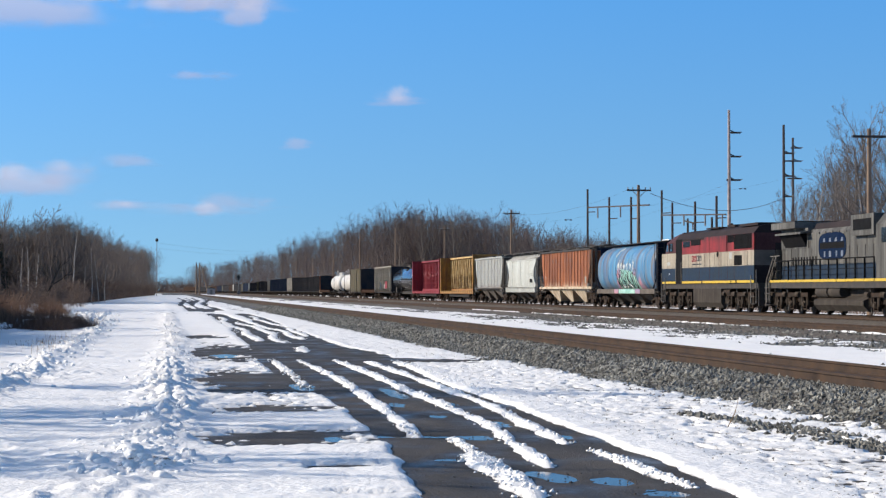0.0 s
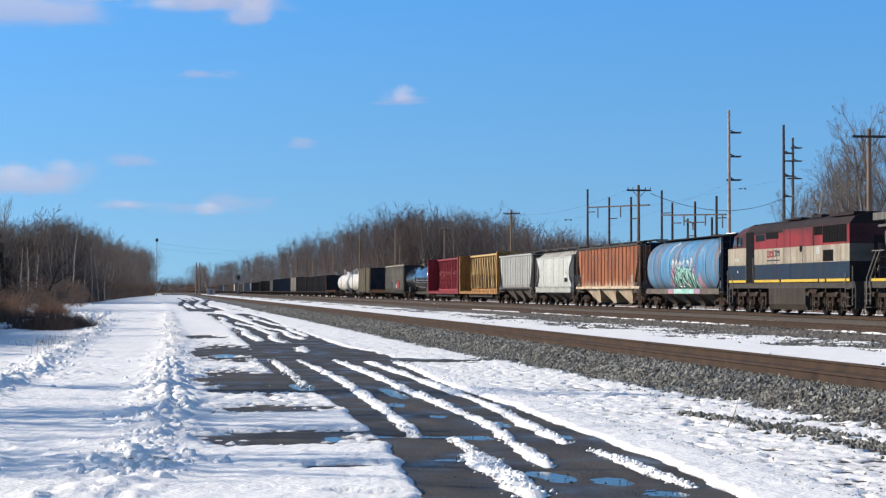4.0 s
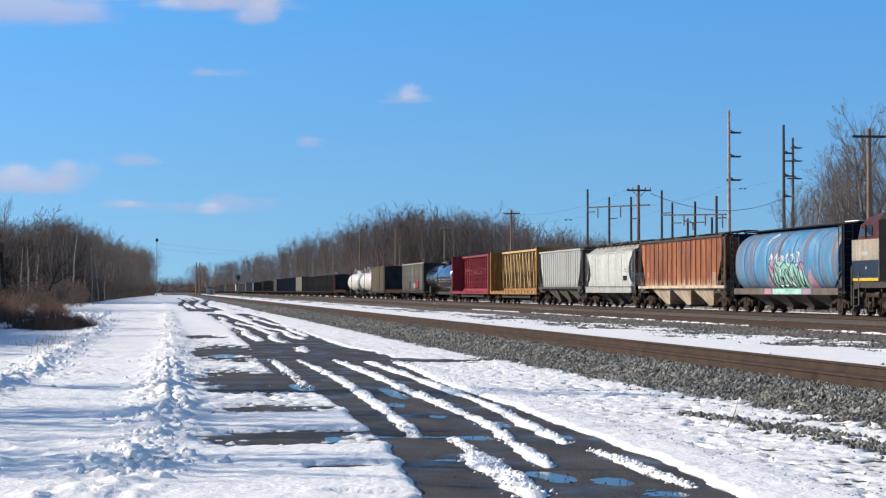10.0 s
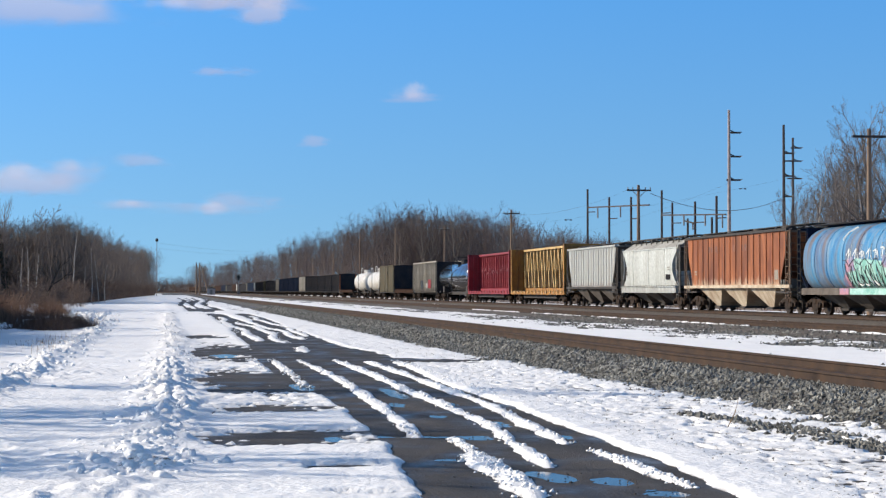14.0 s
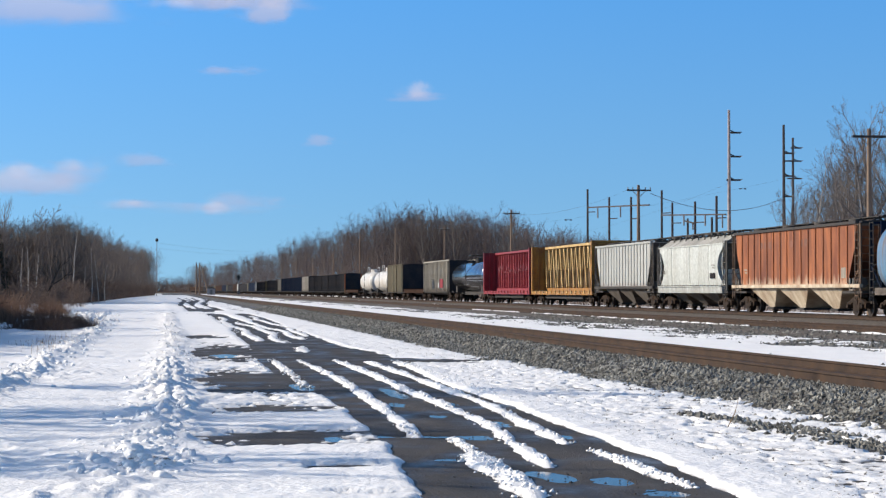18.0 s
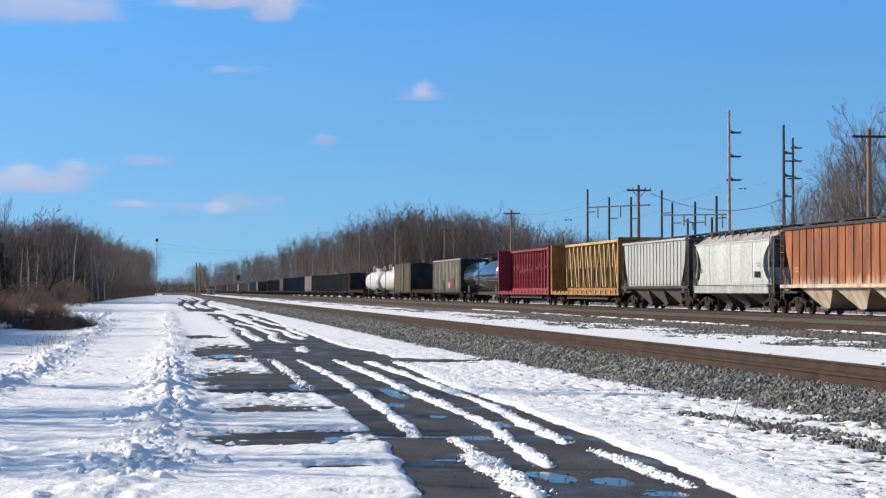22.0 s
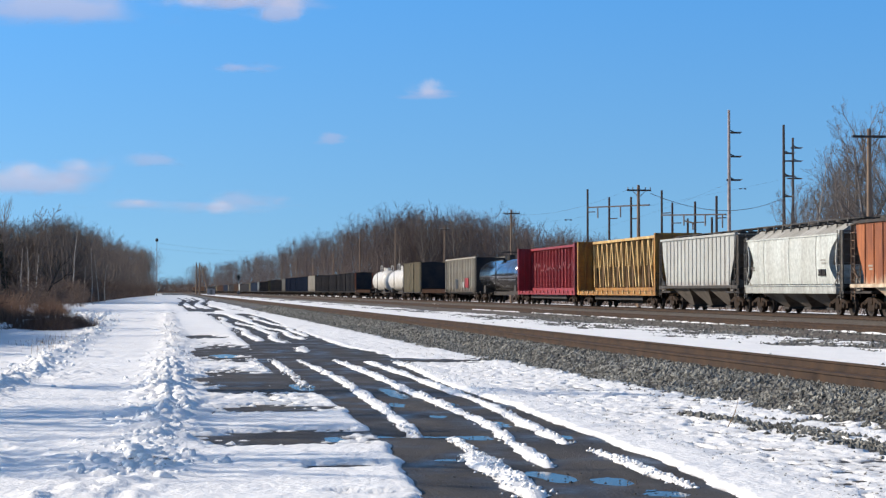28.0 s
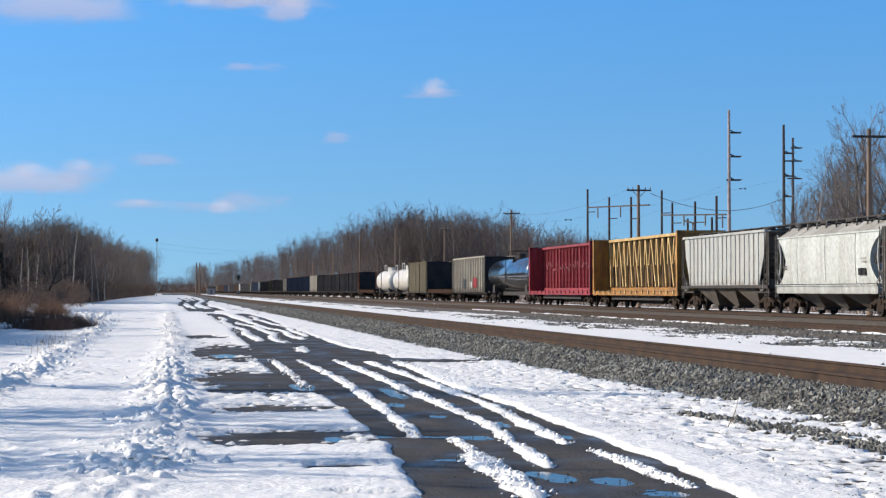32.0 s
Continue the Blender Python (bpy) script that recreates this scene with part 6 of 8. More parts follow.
def cowl_engine(y0, y1):
    """The full-width cowl diesel in red, cream and blue; its cab points away from the camera."""
    car = car_base("diesel_locomotive", y0, y1, "red, cream and blue full-width cowl diesel locomotive with sooty roof", "locomotive", "locomotives at the head of the train")
    h = (y1 - y0 - 0.9) / 2
    w = 1.52
    part("frame", Geo().box(-1.46, 1.46, -h, h, 1.30, 1.60), "underframe", car)
    b0, b1 = -h + 0.5, 6.3  # cowl; the cab follows
    part("cowl_body", Geo().prism([(-w, 1.60), (w, 1.60), (w, 4.28), (1.25, 4.62), (0.6, 4.80), (-0.6, 4.80), (-1.25, 4.62), (-w, 4.28)], b0, b1), "loco_dark", car)
    for a, b in ((b0, b0 + 3.0), (b0 + 3.25, b0 + 4.0), (b0 + 4.2, b0 + 9.6), (b0 + 9.9, b1 - 1.45), (b1 + 0.05, h - 0.2)):
        part("sill_stripe", Geo().box(-w - 0.025, -w + 0.02, a, b, 1.61, 1.745), "sill_yellow", car, "chipped yellow sill stripe")
    for z0, z1, m in ((1.75, 2.54, "loco_blue"), (2.542, 3.36, "loco_white"), (3.362, 4.28, "loco_red")):
        name = {"loco_blue": "blue_band", "loco_white": "cream_band", "loco_red": "red_band"}[m]
        part(name, Geo().box(-w - 0.012, -w + 0.01, b0, b1 - 1.45, z0, z1), m, car)
        # end face: soot and its shade are both put into these darker colours
        part("end_band", Geo().box(-w + 0.02, w - 0.02, b0 - 0.012, b0 + 0.01, z0, z1), {"loco_blue": "loco_dark", "loco_white": "hopper_dirt", "loco_red": "loco_maroon"}[m], car, "end panel with soot and shade in its colour")
    part("sooty_upper_side", Geo().box(-w - 0.018, -w - 0.0125, 0.2, b1 - 1.45, 4.14, 4.28), "loco_dark", car)
    part("end_door", Geo().box(-0.35, 0.35, b0 - 0.03, b0 - 0.013, 1.75, 3.75), "loco_dark", car)
    grille_panel(car, w, -8.75, -5.6, 3.46, 4.27)
    grille_panel(car, w, -5.55, -4.4, 3.85, 4.27)
    grille_panel(car, w, -7.0, -5.65, 2.58, 3.12)
    seams(car, w, (-5.6, -4.35, -2.75, -0.9, 1.2), 1.8, 4.1, "loco_maroon")
    seams(car, w, (-8.0, -1.9, 0.1, 3.4), 2.56, 3.3, "hopper_dirt")
    part("raised_panel", Geo().box(-w - 0.05, -w - 0.012, -4.3, -2.8, 3.38, 4.27), "loco_red", car)
    part("number_box", Geo().box(-w - 0.03, -w - 0.012, -5.2, -4.75, 2.95, 3.3), "grey", car)
    part("porthole", Geo().tube((-w - 0.03, -2.5, 3.25), (-w - 0.012, -2.5, 3.25), 0.17, n=14), "grille", car)
    # railway emblem, drawn as plain blocks
    for k, m in enumerate(("loco_red", "loco_red", "spray_black", "spray_black")):
        y = 2.75 - 0.52 * k
        part("emblem_block", Geo().box(-w - 0.022, -w - 0.012, y - 0.44, y, 2.88 + 0.02 * k, 3.25 - 0.02 * (k % 2)), m, car, "red block of the railway emblem" if m == "loco_red" else "dark block of the railway emblem")
        part("emblem_gap", Geo().box(-w - 0.026, -w - 0.022, y - 0.32, y - 0.14, 2.98, 3.10 if k % 2 else 3.18), "loco_white", car)
    part("emblem_bar", Geo().box(-w - 0.022, -w - 0.012, 0.7, 2.75, 2.70, 2.77), "spray_black", car)
    # doorway behind the cab: a flat black panel stands in for its shaded recess
    part("recessed_doorway", Geo().box(-w - 0.008, -w + 0.02, b1 - 1.4, b1, 1.62, 4.3), "grille", car)
    part("doorway_rail", Geo().tube((-w - 0.03, b1 - 0.1, 1.7), (-w - 0.03, b1 - 0.1, 2.9), 0.03, n=6), "hand_rail", car)
    part("doorway_rail", Geo().tube((-w - 0.03, b1 - 1.3, 1.7), (-w - 0.03, b1 - 1.3, 2.9), 0.03, n=6), "hand_rail", car)
    part("side_window", Geo().box(-w - 0.025, -w - 0.012, 3.1, 4.6, 3.78, 4.12), "glass", car, "dark open side window")
    part("slotted_panel", Geo().box(-w - 0.025, -w - 0.0185, 0.9, 2.9, 3.85, 4.2), "grille", car)
    # cab: a lower nose block, and a slightly narrower upper cab with windows
    c1 = h + 0.05
    part("nose_block", Geo().prism([(-1.48, 1.60), (1.48, 1.60), (1.48, 3.50), (-1.48, 3.50)], b1, c1), "loco_maroon", car)
    for z0, z1, m in ((1.75, 2.54, "loco_blue"), (2.542, 3.48, "loco_white")):
        part("nose_band", Geo().box(-1.495, -1.475, b1, c1 + 0.01, z0, z1), m, car)
    part("upper_cab", Geo().loft([[(-1.48, b1, 3.5), (1.48, b1, 3.5), (1.48, b1, 4.28), (1.0, b1, 4.75), (-1.0, b1, 4.75), (-1.48, b1, 4.28)],
                                  [(-1.40, c1 - 0.5, 3.5), (1.40, c1 - 0.5, 3.5), (1.36, c1 - 0.75, 4.15), (0.9, c1 - 0.85, 4.55), (-0.9, c1 - 0.85, 4.55), (-1.36, c1 - 0.75, 4.15)]]), "loco_maroon", car)
    part("cab_window", Geo().add([(-1.49, b1 + 0.9, 3.62), (-1.49, b1 + 0.9, 4.12), (-1.425, c1 - 0.95, 4.05), (-1.435, c1 - 0.8, 3.62)], [(0, 1, 2, 3)]), "glass", car)
    part("cab_post", Geo().box(-1.50, -1.46, b1 + 1.7, b1 + 1.85, 3.55, 4.15), "loco_maroon", car)
    part("nose_number_bars", Geo().box(-1.505, -1.495, b1 + 1.4, b1 + 2.1, 2.75, 2.95), "grey", car)
    part("marker_light", Geo().tube((-1.51, b1 + 1.6, 2.2), (-1.495, b1 + 1.6, 2.2), 0.06, n=8), "spray_white", car)
    # roof gear
    part("radiator_wing", Geo().box(-1.25, 1.25, b0 + 0.2, b0 + 3.4, 4.70, 4.84), "loco_dark", car)
    part("exhaust_housing", Geo().box(-0.8, 0.8, -3.4, -2.0, 4.78, 4.92), "loco_dark", car)
    part("dynamic_brake_hatch", Geo().box(-1.0, 1.0, -1.0, 1.5, 4.78, 4.86), "loco_dark", car)
    part("air_horn", Geo().tube((-0.3, -1.6, 4.82), (-0.3, -1.2, 4.96), 0.06, 0.11, 10), "grille", car)
    # below
    part("fuel_tank", Geo().prism([(-1.30, 0.22), (1.30, 0.22), (1.46, 0.5), (1.46, 1.3), (-1.46, 1.3), (-1.46, 0.5)], -2.9, 2.7), "fuel_tank", car)
    part("air_reservoir", Geo().tube((-1.2, -4.3, 1.1), (-1.2, -3.1, 1.1), 0.2, n=14), "truck", car, smooth=True)
    loco_gear(car, h)
    for s in (-1, 1):
        for z in (0.45, 0.85, 1.25):
            part("boarding_step", Geo().box(-1.6, -1.2, s * (h - 0.55) - 0.3, s * (h - 0.55) + 0.3, z, z + 0.05), "underframe", car)
        part("grab_rail", Geo().tube((-1.56, s * (h - 0.05), 0.5), (-1.56, s * (h - 0.05), 2.3), 0.028, n=6), "hand_rail", car)
        part("grab_rail", Geo().tube((-1.56, s * (h - 0.95), 0.5), (-1.56, s * (h - 0.95), 2.0), 0.028, n=6), "hand_rail", car)
    trucks(car, (-h + 3.65, h - 3.65), 3)
    return car


def hood_engine(y0, y1):
    """The grey and blue hood diesel at the head; its radiators overhang at the end that faces the next engine."""
    car = car_base("diesel_locomotive", y0, y1, "weathered grey and blue hood diesel locomotive with walkway railings", "locomotive", "locomotives at the head of the train")
    h = (y1 - y0 - 0.9) / 2
    part("frame", Geo().box(-1.48, 1.48, -h, h, 1.30, 1.60), "underframe", car)
    for k in range(4):
        a = -h + 0.3 + k * (2 * h - 1.2) / 4
        part("sill_stripe", Geo().box(-1.515, -1.47, a + 0.08, a + (2 * h - 1.2) / 4, 1.60, 1.72), "sill_yellow", car, "chipped yellow sill stripe")
    w = 1.0
    b0, b1 = -h + 5.0, h - 1.3
    part("long_hood", Geo().prism([(-w, 1.6), (w, 1.6), (w, 4.0), (0.82, 4.22), (-0.82, 4.22), (-w, 4.0)], b0, b1), "loco_grey", car)
    part("hood_roof", Geo().prism([(-0.84, 4.2), (0.84, 4.2), (0.7, 4.5), (-0.7, 4.5)], b0, b1 - 4.4), "loco_dark", car)
    part("blue_band", Geo().box(-w - 0.012, -w + 0.01, b0, b1 - 0.02, 1.75, 2.42), "loco_blue", car)
    # radiators: core, sloping grille, awning and top slab
    r0, r1 = b1 - 4.4, b1 + 0.15
    part("radiator_core", Geo().box(-1.04, 1.04, r0 + 0.3, r1 - 0.2, 3.3, 4.3), "loco_grey", car)
    part("radiator_grille", Geo().add([(-1.06, r0 + 0.5, 3.36), (-1.06, r1 - 0.9, 3.36), (-1.40, r1 - 0.9, 4.0), (-1.40, r0 + 0.5, 4.0), (-1.0, r0 + 0.5, 3.36), (-1.0, r0 + 0.5, 4.0)],
                                      [(0, 1, 2, 3), (0, 3, 5, 4)]), "grille", car)
    part("radiator_awning", Geo().prism([(-1.56, 3.98), (-1.0, 4.06), (-1.0, 4.16), (-1.56, 4.08)], r0, r1 - 0.7), "loco_grey", car)
    part("radiator_slab", Geo().box(-1.52, 1.52, r0 + 0.9, r1, 4.30, 4.62), "loco_grey", car)
    part("slab_roof", Geo().box(-1.50, 1.50, r0 + 0.92, r1 - 0.02, 4.622, 4.66), "loco_dark", car)
    part("dynamic_brake_box", Geo().box(-1.25, 1.25, b0 + 0.9, b0 + 3.7, 3.7, 4.66), "loco_grey", car)
    part("brake_box_grille", Geo().box(-1.27, -1.252, b0 + 1.2, b0 + 3.4, 3.95, 4.45), "grille", car)
    # railway emblem: a plain dark blue field with pale marks
    n = 28
    ring = [(1.55 + 1.85 * math.copysign(abs(math.cos(2 * math.pi * i / n)) ** 0.6, math.cos(2 * math.pi * i / n)),
             3.32 + 0.66 * math.copysign(abs(math.sin(2 * math.pi * i / n)) ** 0.6, math.sin(2 * math.pi * i / n))) for i in range(n)]
    part("emblem_field", Geo().add([(-w - 0.03, a, b) for a, b in ring] + [(-w - 0.005, a, b) for a, b in ring],
                                   [tuple(range(n))] + [(i, (i + 1) % n, n + (i + 1) % n, n + i) for i in range(n)]), "emblem_blue", car, "dark blue emblem field")
    part("emblem_band", Geo().box(-w - 0.036, -w - 0.031, -0.1, 3.2, 3.2, 3.5), "grille", car)
    for k in range(4):
        y = 2.75 - 0.8 * k
        part("emblem_mark", Geo().side([(y, 3.53), (y - 0.30, 3.53), (y - 0.24, 3.72), (y - 0.08, 3.70)], -w - 0.042, -w - 0.031), "emblem_pale", car)
        part("emblem_mark", Geo().box(-w - 0.042, -w - 0.031, y - 0.30, y - 0.12 + 0.1 * (k % 2), 2.80, 3.08), "emblem_pale", car)
    seams(car, w, [b0 + 0.5 + i * (b1 - b0 - 1) / 13 for i in range(14) if not -0.4 < b0 + 0.5 + i * (b1 - b0 - 1) / 13 < 3.5], 1.8, 3.3, "loco_dark")
    for i in range(9):  # louvres above the blue band
        y = b1 - 5.2 + i * 0.42
        part("louvre", Geo().box(-w - 0.02, -w - 0.006, y, y + 0.16, 2.46, 2.86), "grille", car)
    for i in range(6):
        part("door_latch", Geo().box(-w - 0.06, -w - 0.02, b0 + 4 + i * 0.9, b0 + 4.12 + i * 0.9, 3.95, 4.05), "hand_rail", car)
    # cab beyond
    part("cab", Geo().prism([(-1.5, 1.6), (1.5, 1.6), (1.5, 4.1), (1.1, 4.6), (-1.1, 4.6), (-1.5, 4.1)], -h + 2.2, b0), "loco_grey", car)
    part("nose", Geo().box(-1.4, 1.4, -h + 0.5, -h + 2.2, 1.6, 3.1), "loco_grey", car)
    part("cab_window", Geo().box(-1.53, -1.50, -h + 2.8, -h + 4.3, 3.3, 3.95), "glass", car)
    # walkway railing
    n = 13
    ys = [b0 + 0.3 + (h - 1.7 - b0) * i / (n - 1) for i in range(n)]
    for s in (-1, 1):
        rail = part("walkway_railing", Geo().tube((s * 1.48, ys[0], 2.68), (s * 1.48, ys[-1], 2.68), 0.03, n=6), "grille", car)
        part("railing_bar", Geo().tube((s * 1.48, ys[0], 2.2), (s * 1.48, ys[-1], 2.2), 0.018, n=6), "grille", rail)
        for y in ys:
            part("railing_post", Geo().tube((s * 1.48, y, 1.6), (s * 1.48, y, 2.7), 0.04, n=6), "grille", rail)
        part("end_handrail", Geo().tube((s * 1.50, h - 2.4, 2.95), (s * 1.50, h - 1.0, 2.95), 0.03, n=6), "hand_rail", car)
        for k in range(4):
            part("boarding_step", Geo().box(min(s * 0.95, s * 1.55), max(s * 0.95, s * 1.55), h - 1.0, h - 0.1, 0.42 + 0.3 * k, 0.46 + 0.3 * k), "underframe", car)
        part("step_back_plate", Geo().box(min(s * 0.9, s * 0.95), max(s * 0.9, s * 0.95), h - 1.1, h - 0.05, 0.4, 1.6), "underframe", car)
        for e, x in ((0, 1.53), (0.42, 1.53), (0.75, 1.2), (0.95, 0.95)):
            g = Geo().tube((s * x, h - 2.0 + e, 2.95), (s * x, h - 0.85 + e, 1.75), 0.036, n=6)
            g.tube((s * x, h - 0.85 + e, 1.75), (s * x, h - 0.85 + e, 0.55), 0.036, n=6)
            part("step_railing", g, "hand_rail", car)
    part("end_sheet", Geo().box(-1.3, 1.3, b1 + 0.02, b1 + 0.05, 1.62, 3.3), "loco_grey", car)
    part("fuel_tank", Geo().prism([(-1.2, 0.22), (1.2, 0.22), (1.46, 0.5), (1.46, 0.72), (0.95, 0.95), (0.95, 1.3), (-0.95, 1.3), (-0.95, 0.95), (-1.46, 0.72), (-1.46, 0.5)], -3.6, 2.9), "fuel_tank", car)
    for k in range(2):
        part("air_reservoir", Geo().tube((-1.2, -0.6 + k * 1.75, 1.12), (-1.2, 0.95 + k * 1.75, 1.12), 0.28, n=16), "fuel_tank", car, smooth=True)
    loco_gear(car, h)
    trucks(car, (-h + 3.65, h - 3.65), 3)
    return car


hood_engine(73.2, 94.6)
cowl_engine(94.9, 115.0)
round_hopper(115.0, 133.5, "blue cylindrical grain hopper with pink and mint graffiti")
car, L = ribbed_hopper(133.5, 153.8, "rust_paint", "hopper_tan", "rust-orange ribbed covered hopper with tan discharge chutes", 16)
for y in (4.6, 3.9, 3.2, -0.2, -1.6, -2.3):  # faded railway lettering, as plain bars
    part("faded_lettering", Geo().box(-1.5065, -1.499, y - 0.22, y + 0.22, 3.35, 3.70), "rust_mark", car)
part("data_panel", Geo().box(-1.508, -1.499, -L / 2 + 2.1, -L / 2 + 2.7, 1.75, 2.25), "tan", car, "pale square data panel")
bars(car, L / 2 - 2.6, 2.3, -1.51, 0.6, 0.3, "tan")
smooth_hopper(153.8, 169.7, "dirty white covered hopper with smooth bowed sides")
ribbed_hopper(169.7, 187.2, "grey", "hopper_dirt", "light grey ribbed covered hopper with rusty lower edge", 17, 4.26)
centre_beam(187.2, 211.0, "yellow", "yellow_inner", "empty ochre-yellow centerbeam flatcar with bulkheads", False)
centre_beam(211.0, 235.3, "red", "red", "empty carmine-red centerbeam flatcar with bulkheads", True)
tank_car(235.3, 257.2, "tank_black", "glossy black tank car with railed dome", 1.5, 2.65)
c = box_car(257.2, 278.2, "tan", "beige ribbed open hopper with small graffiti", 4.65, 20, False, "dark_car", True, "", "open_hopper", "hopper car", True)
part("graffiti_fill", Geo().box(-1.625, -1.61, -6.0, -3.6, 1.5, 2.5), "loco_red", c, "red and white sprayed patch")
part("graffiti_fill", Geo().box(-1.622, -1.608, -3.2, -2.2, 1.5, 2.1), "grey", c)
part("graffiti_fill", Geo().box(-1.625, -1.61, 1.0, 2.6, 1.4, 2.4), "spray_black", c)
low_flat(278.2, 298.2, "empty low rusty gondola car")
box_car(298.2, 315.8, "olive", "faded olive boxcar with pale sliding door and end coloured as in shade", 4.75)
tank_car(316.9, 334.2, "tank_white", "white tank car with railed manway", 1.5, 2.6, False, "white tank cars")
tank_car(337.6, 354.4, "tank_white", "white tank car with railed manway", 1.5, 2.6, False, "white tank cars")
low_flat(356.0, 379.0, "empty low rusty gondola car")
FAR_CARS = [("dark_car", 16.6, 5, 4.3), ("tan", 20, 1, 4.5), ("navy", 19.5, 4, 4.5), ("tan", 15, 1, 4.4), ("dark_car", 18, 3, 4.2), ("olive", 14, 1, 4.4),
            ("dark_car", 18, 3, 4.2), ("grey", 12, 1, 4.2), ("navy", 18, 3, 4.2), ("olive", 12, 1, 4.3), ("dark_car", 18, 5, 4.0), ("grey", 12, 1, 4.2), ("brown_car", 17, 3, 4.2),
            ("dark_car", 18, 4, 4.0), ("olive", 12, 1, 4.2), ("navy", 18, 3, 4.2), ("brown_car", 17, 4, 4.2), ("olive", 14, 1, 4.2), ("dark_car", 18, 6, 4.0), ("brown_car", 18, 6, 4.0)]
WORDS = {"dark_car": "charcoal black", "tan": "tan beige", "navy": "navy blue", "white": "pale white", "grey": "light grey", "brown_car": "brown", "olive": "faded olive"}
y = 379.0
for paint, length, count, top in FAR_CARS:
    for k in range(count):
        hop = paint == "dark_car"
        box_car(y, y + length, paint, WORDS[paint] + (" open hopper car far back in the train" if hop else " freight car far back in the train"), top, 8 if y < 700 else 0, False,
                "dark_car", False, "cars far back in the train", "open_hopper" if hop else "boxcar", "hopper car" if hop else "boxcar", False)
        if y < 390:
            gate = Geo().box(-1.52, -1.30, -length / 2 + 0.36, -length / 2 + 0.50, 0.8, 4.1).box(1.30, 1.52, -length / 2 + 0.36, -length / 2 + 0.50, 0.8, 4.1)
            part("end_frame", gate.box(-1.5, 1.5, -length / 2 + 0.36, -length / 2 + 0.48, 0.7, 1.25), "rust_paint", MOVING[-1][0], "rust-orange end frame")
        y += length


# ---- poles, wires, signals ----
def wire(p, q, sag, r=0.02, name="overhead_wire", label="thin sagging overhead wire between poles"):
    p, q = Vector(p), Vector(q)
    side = (q - p).cross(Vector((0, 0, 1))).normalized() * r
    rings = []
    for i in range(13):
        t = i / 12
        c = p.lerp(q, t) - Vector((0, 0, sag * 4 * t * (1 - t)))
        rings.append([c + side, c + Vector((0, 0, r)), c - side, c - Vector((0, 0, r))])
    g = Geo().loft(rings)
    tagged(part(name, g, "wire"), label, "wire", "overhead wires")


def wood_pole(x, y, top, arm=2.2, label="weathered brown wooden utility pole with a crossarm", lean=0.0, r=0.17):
    pole = thing("utility_pole", pose(x, y, 0, 0, lean, 0), label, "utility pole", "utility poles beside the railway")
    part("shaft", Geo().tube((0, 0, -0.5), (0, 0, top), r * 1.25, r * 0.8, 12), "pole", pole, smooth=True)
    if arm:
        part("crossarm", Geo().box(-arm / 2, arm / 2, -0.3, -0.16, top - 0.60, top - 0.44), "rack_wood", pole)
        for s in (-1, 1):
            part("arm_brace", Geo().beam((s * arm * 0.28, -0.22, top - 0.55), (0, -0.18, top - 1.2), 0.05), "pole", pole)
            for k in (0.46, 0.26):
                part("insulator", Geo().tube((s * arm * k, -0.23, top - 0.42), (s * arm * k, -0.23, top - 0.2), 0.06, 0.045, 8), "insulator", pole)
    return pole


for y, top, arm in ((115.1, 12.1, 2.4), (174.6, 11.8, 2.4), (241.3, 12.3, 2.2), (300.6, 12.1, 1.6), (366.3, 14.1, 0), (434.6, 15.1, 0), (504.5, 12.4, 0), (575, 12.2, 0), (650, 12, 0), (735, 12, 0)):
    wood_pole(45.0, y, top, arm, *(() if arm else ("tall weathered wooden pole without crossarm",)))
for (a, za), (b, zb) in zip(((174.6, 11.4), (241.3, 11.8), (300.6, 11.6)), ((241.3, 11.8), (300.6, 11.6), (366.3, 11.6))):
    for s in (-0.9,):
        wire((45 + s, a, za), (45 + s, b, zb), 1.0, 0.007)


def steel_mast(x, y, top, arms, label, steel="rack_wood"):
    mast = thing("transmission_pole", pose(x, y, 0), label, "transmission pole", "tall transmission poles")
    part("shaft", Geo().tube((0, 0, -0.5), (0, 0, top), 0.25, 0.15, 14), steel, mast, smooth=True)
    for z, lo, hi in arms:
        arm = part("davit_arm", Geo().beam((lo, 0, z), (hi, 0, z), 0.16, 0.2).beam((0.0, 0, z + 0.35), (0.6 if hi > 0 else -0.6, 0, z + 0.05), 0.12), "rack_wood", mast)
        part("insulator", Geo().tube((hi - 0.05, 0, z + 0.04), (hi + 0.22, 0, z + 0.08), 0.07, 0.05, 8), "insulator", arm)
    return mast


steel_mast(64, 206.8, 22.4, ((19.8, 0, 1.35), (17.05, 0, 1.35), (14.35, -0.3, 1.35)), "tall pale steel transmission pole with three side arms", "pole_pale")
steel_mast(75, 219.9, 22.0, ((18.5, 0, 1.3), (15.7, 0, 1.3), (13.2, 0, 1.0)), "tall dark steel transmission pole with side arms")
steel_mast(85, 245.4, 22.6, ((21.2, -0.3, 1.2), (19.4, -1.3, 1.2), (17.0, -0.8, 1.2)), "tall steel transmission pole among bare branches")
wire((46.2, 174.6, 11.0), (75, 219.9, 13.0), 1.6, 0.03)
wire((64, 206.8, 14), (52, 290, 9.0), 1.5, 0.007)


# two vibration dampers on a hair-thin line
LINE = (Vector((36.0, 216.5, 8.6)), Vector((75.0, 214.5, 15.4)))
wire(LINE[0], LINE[1], 0.5, 0.005)
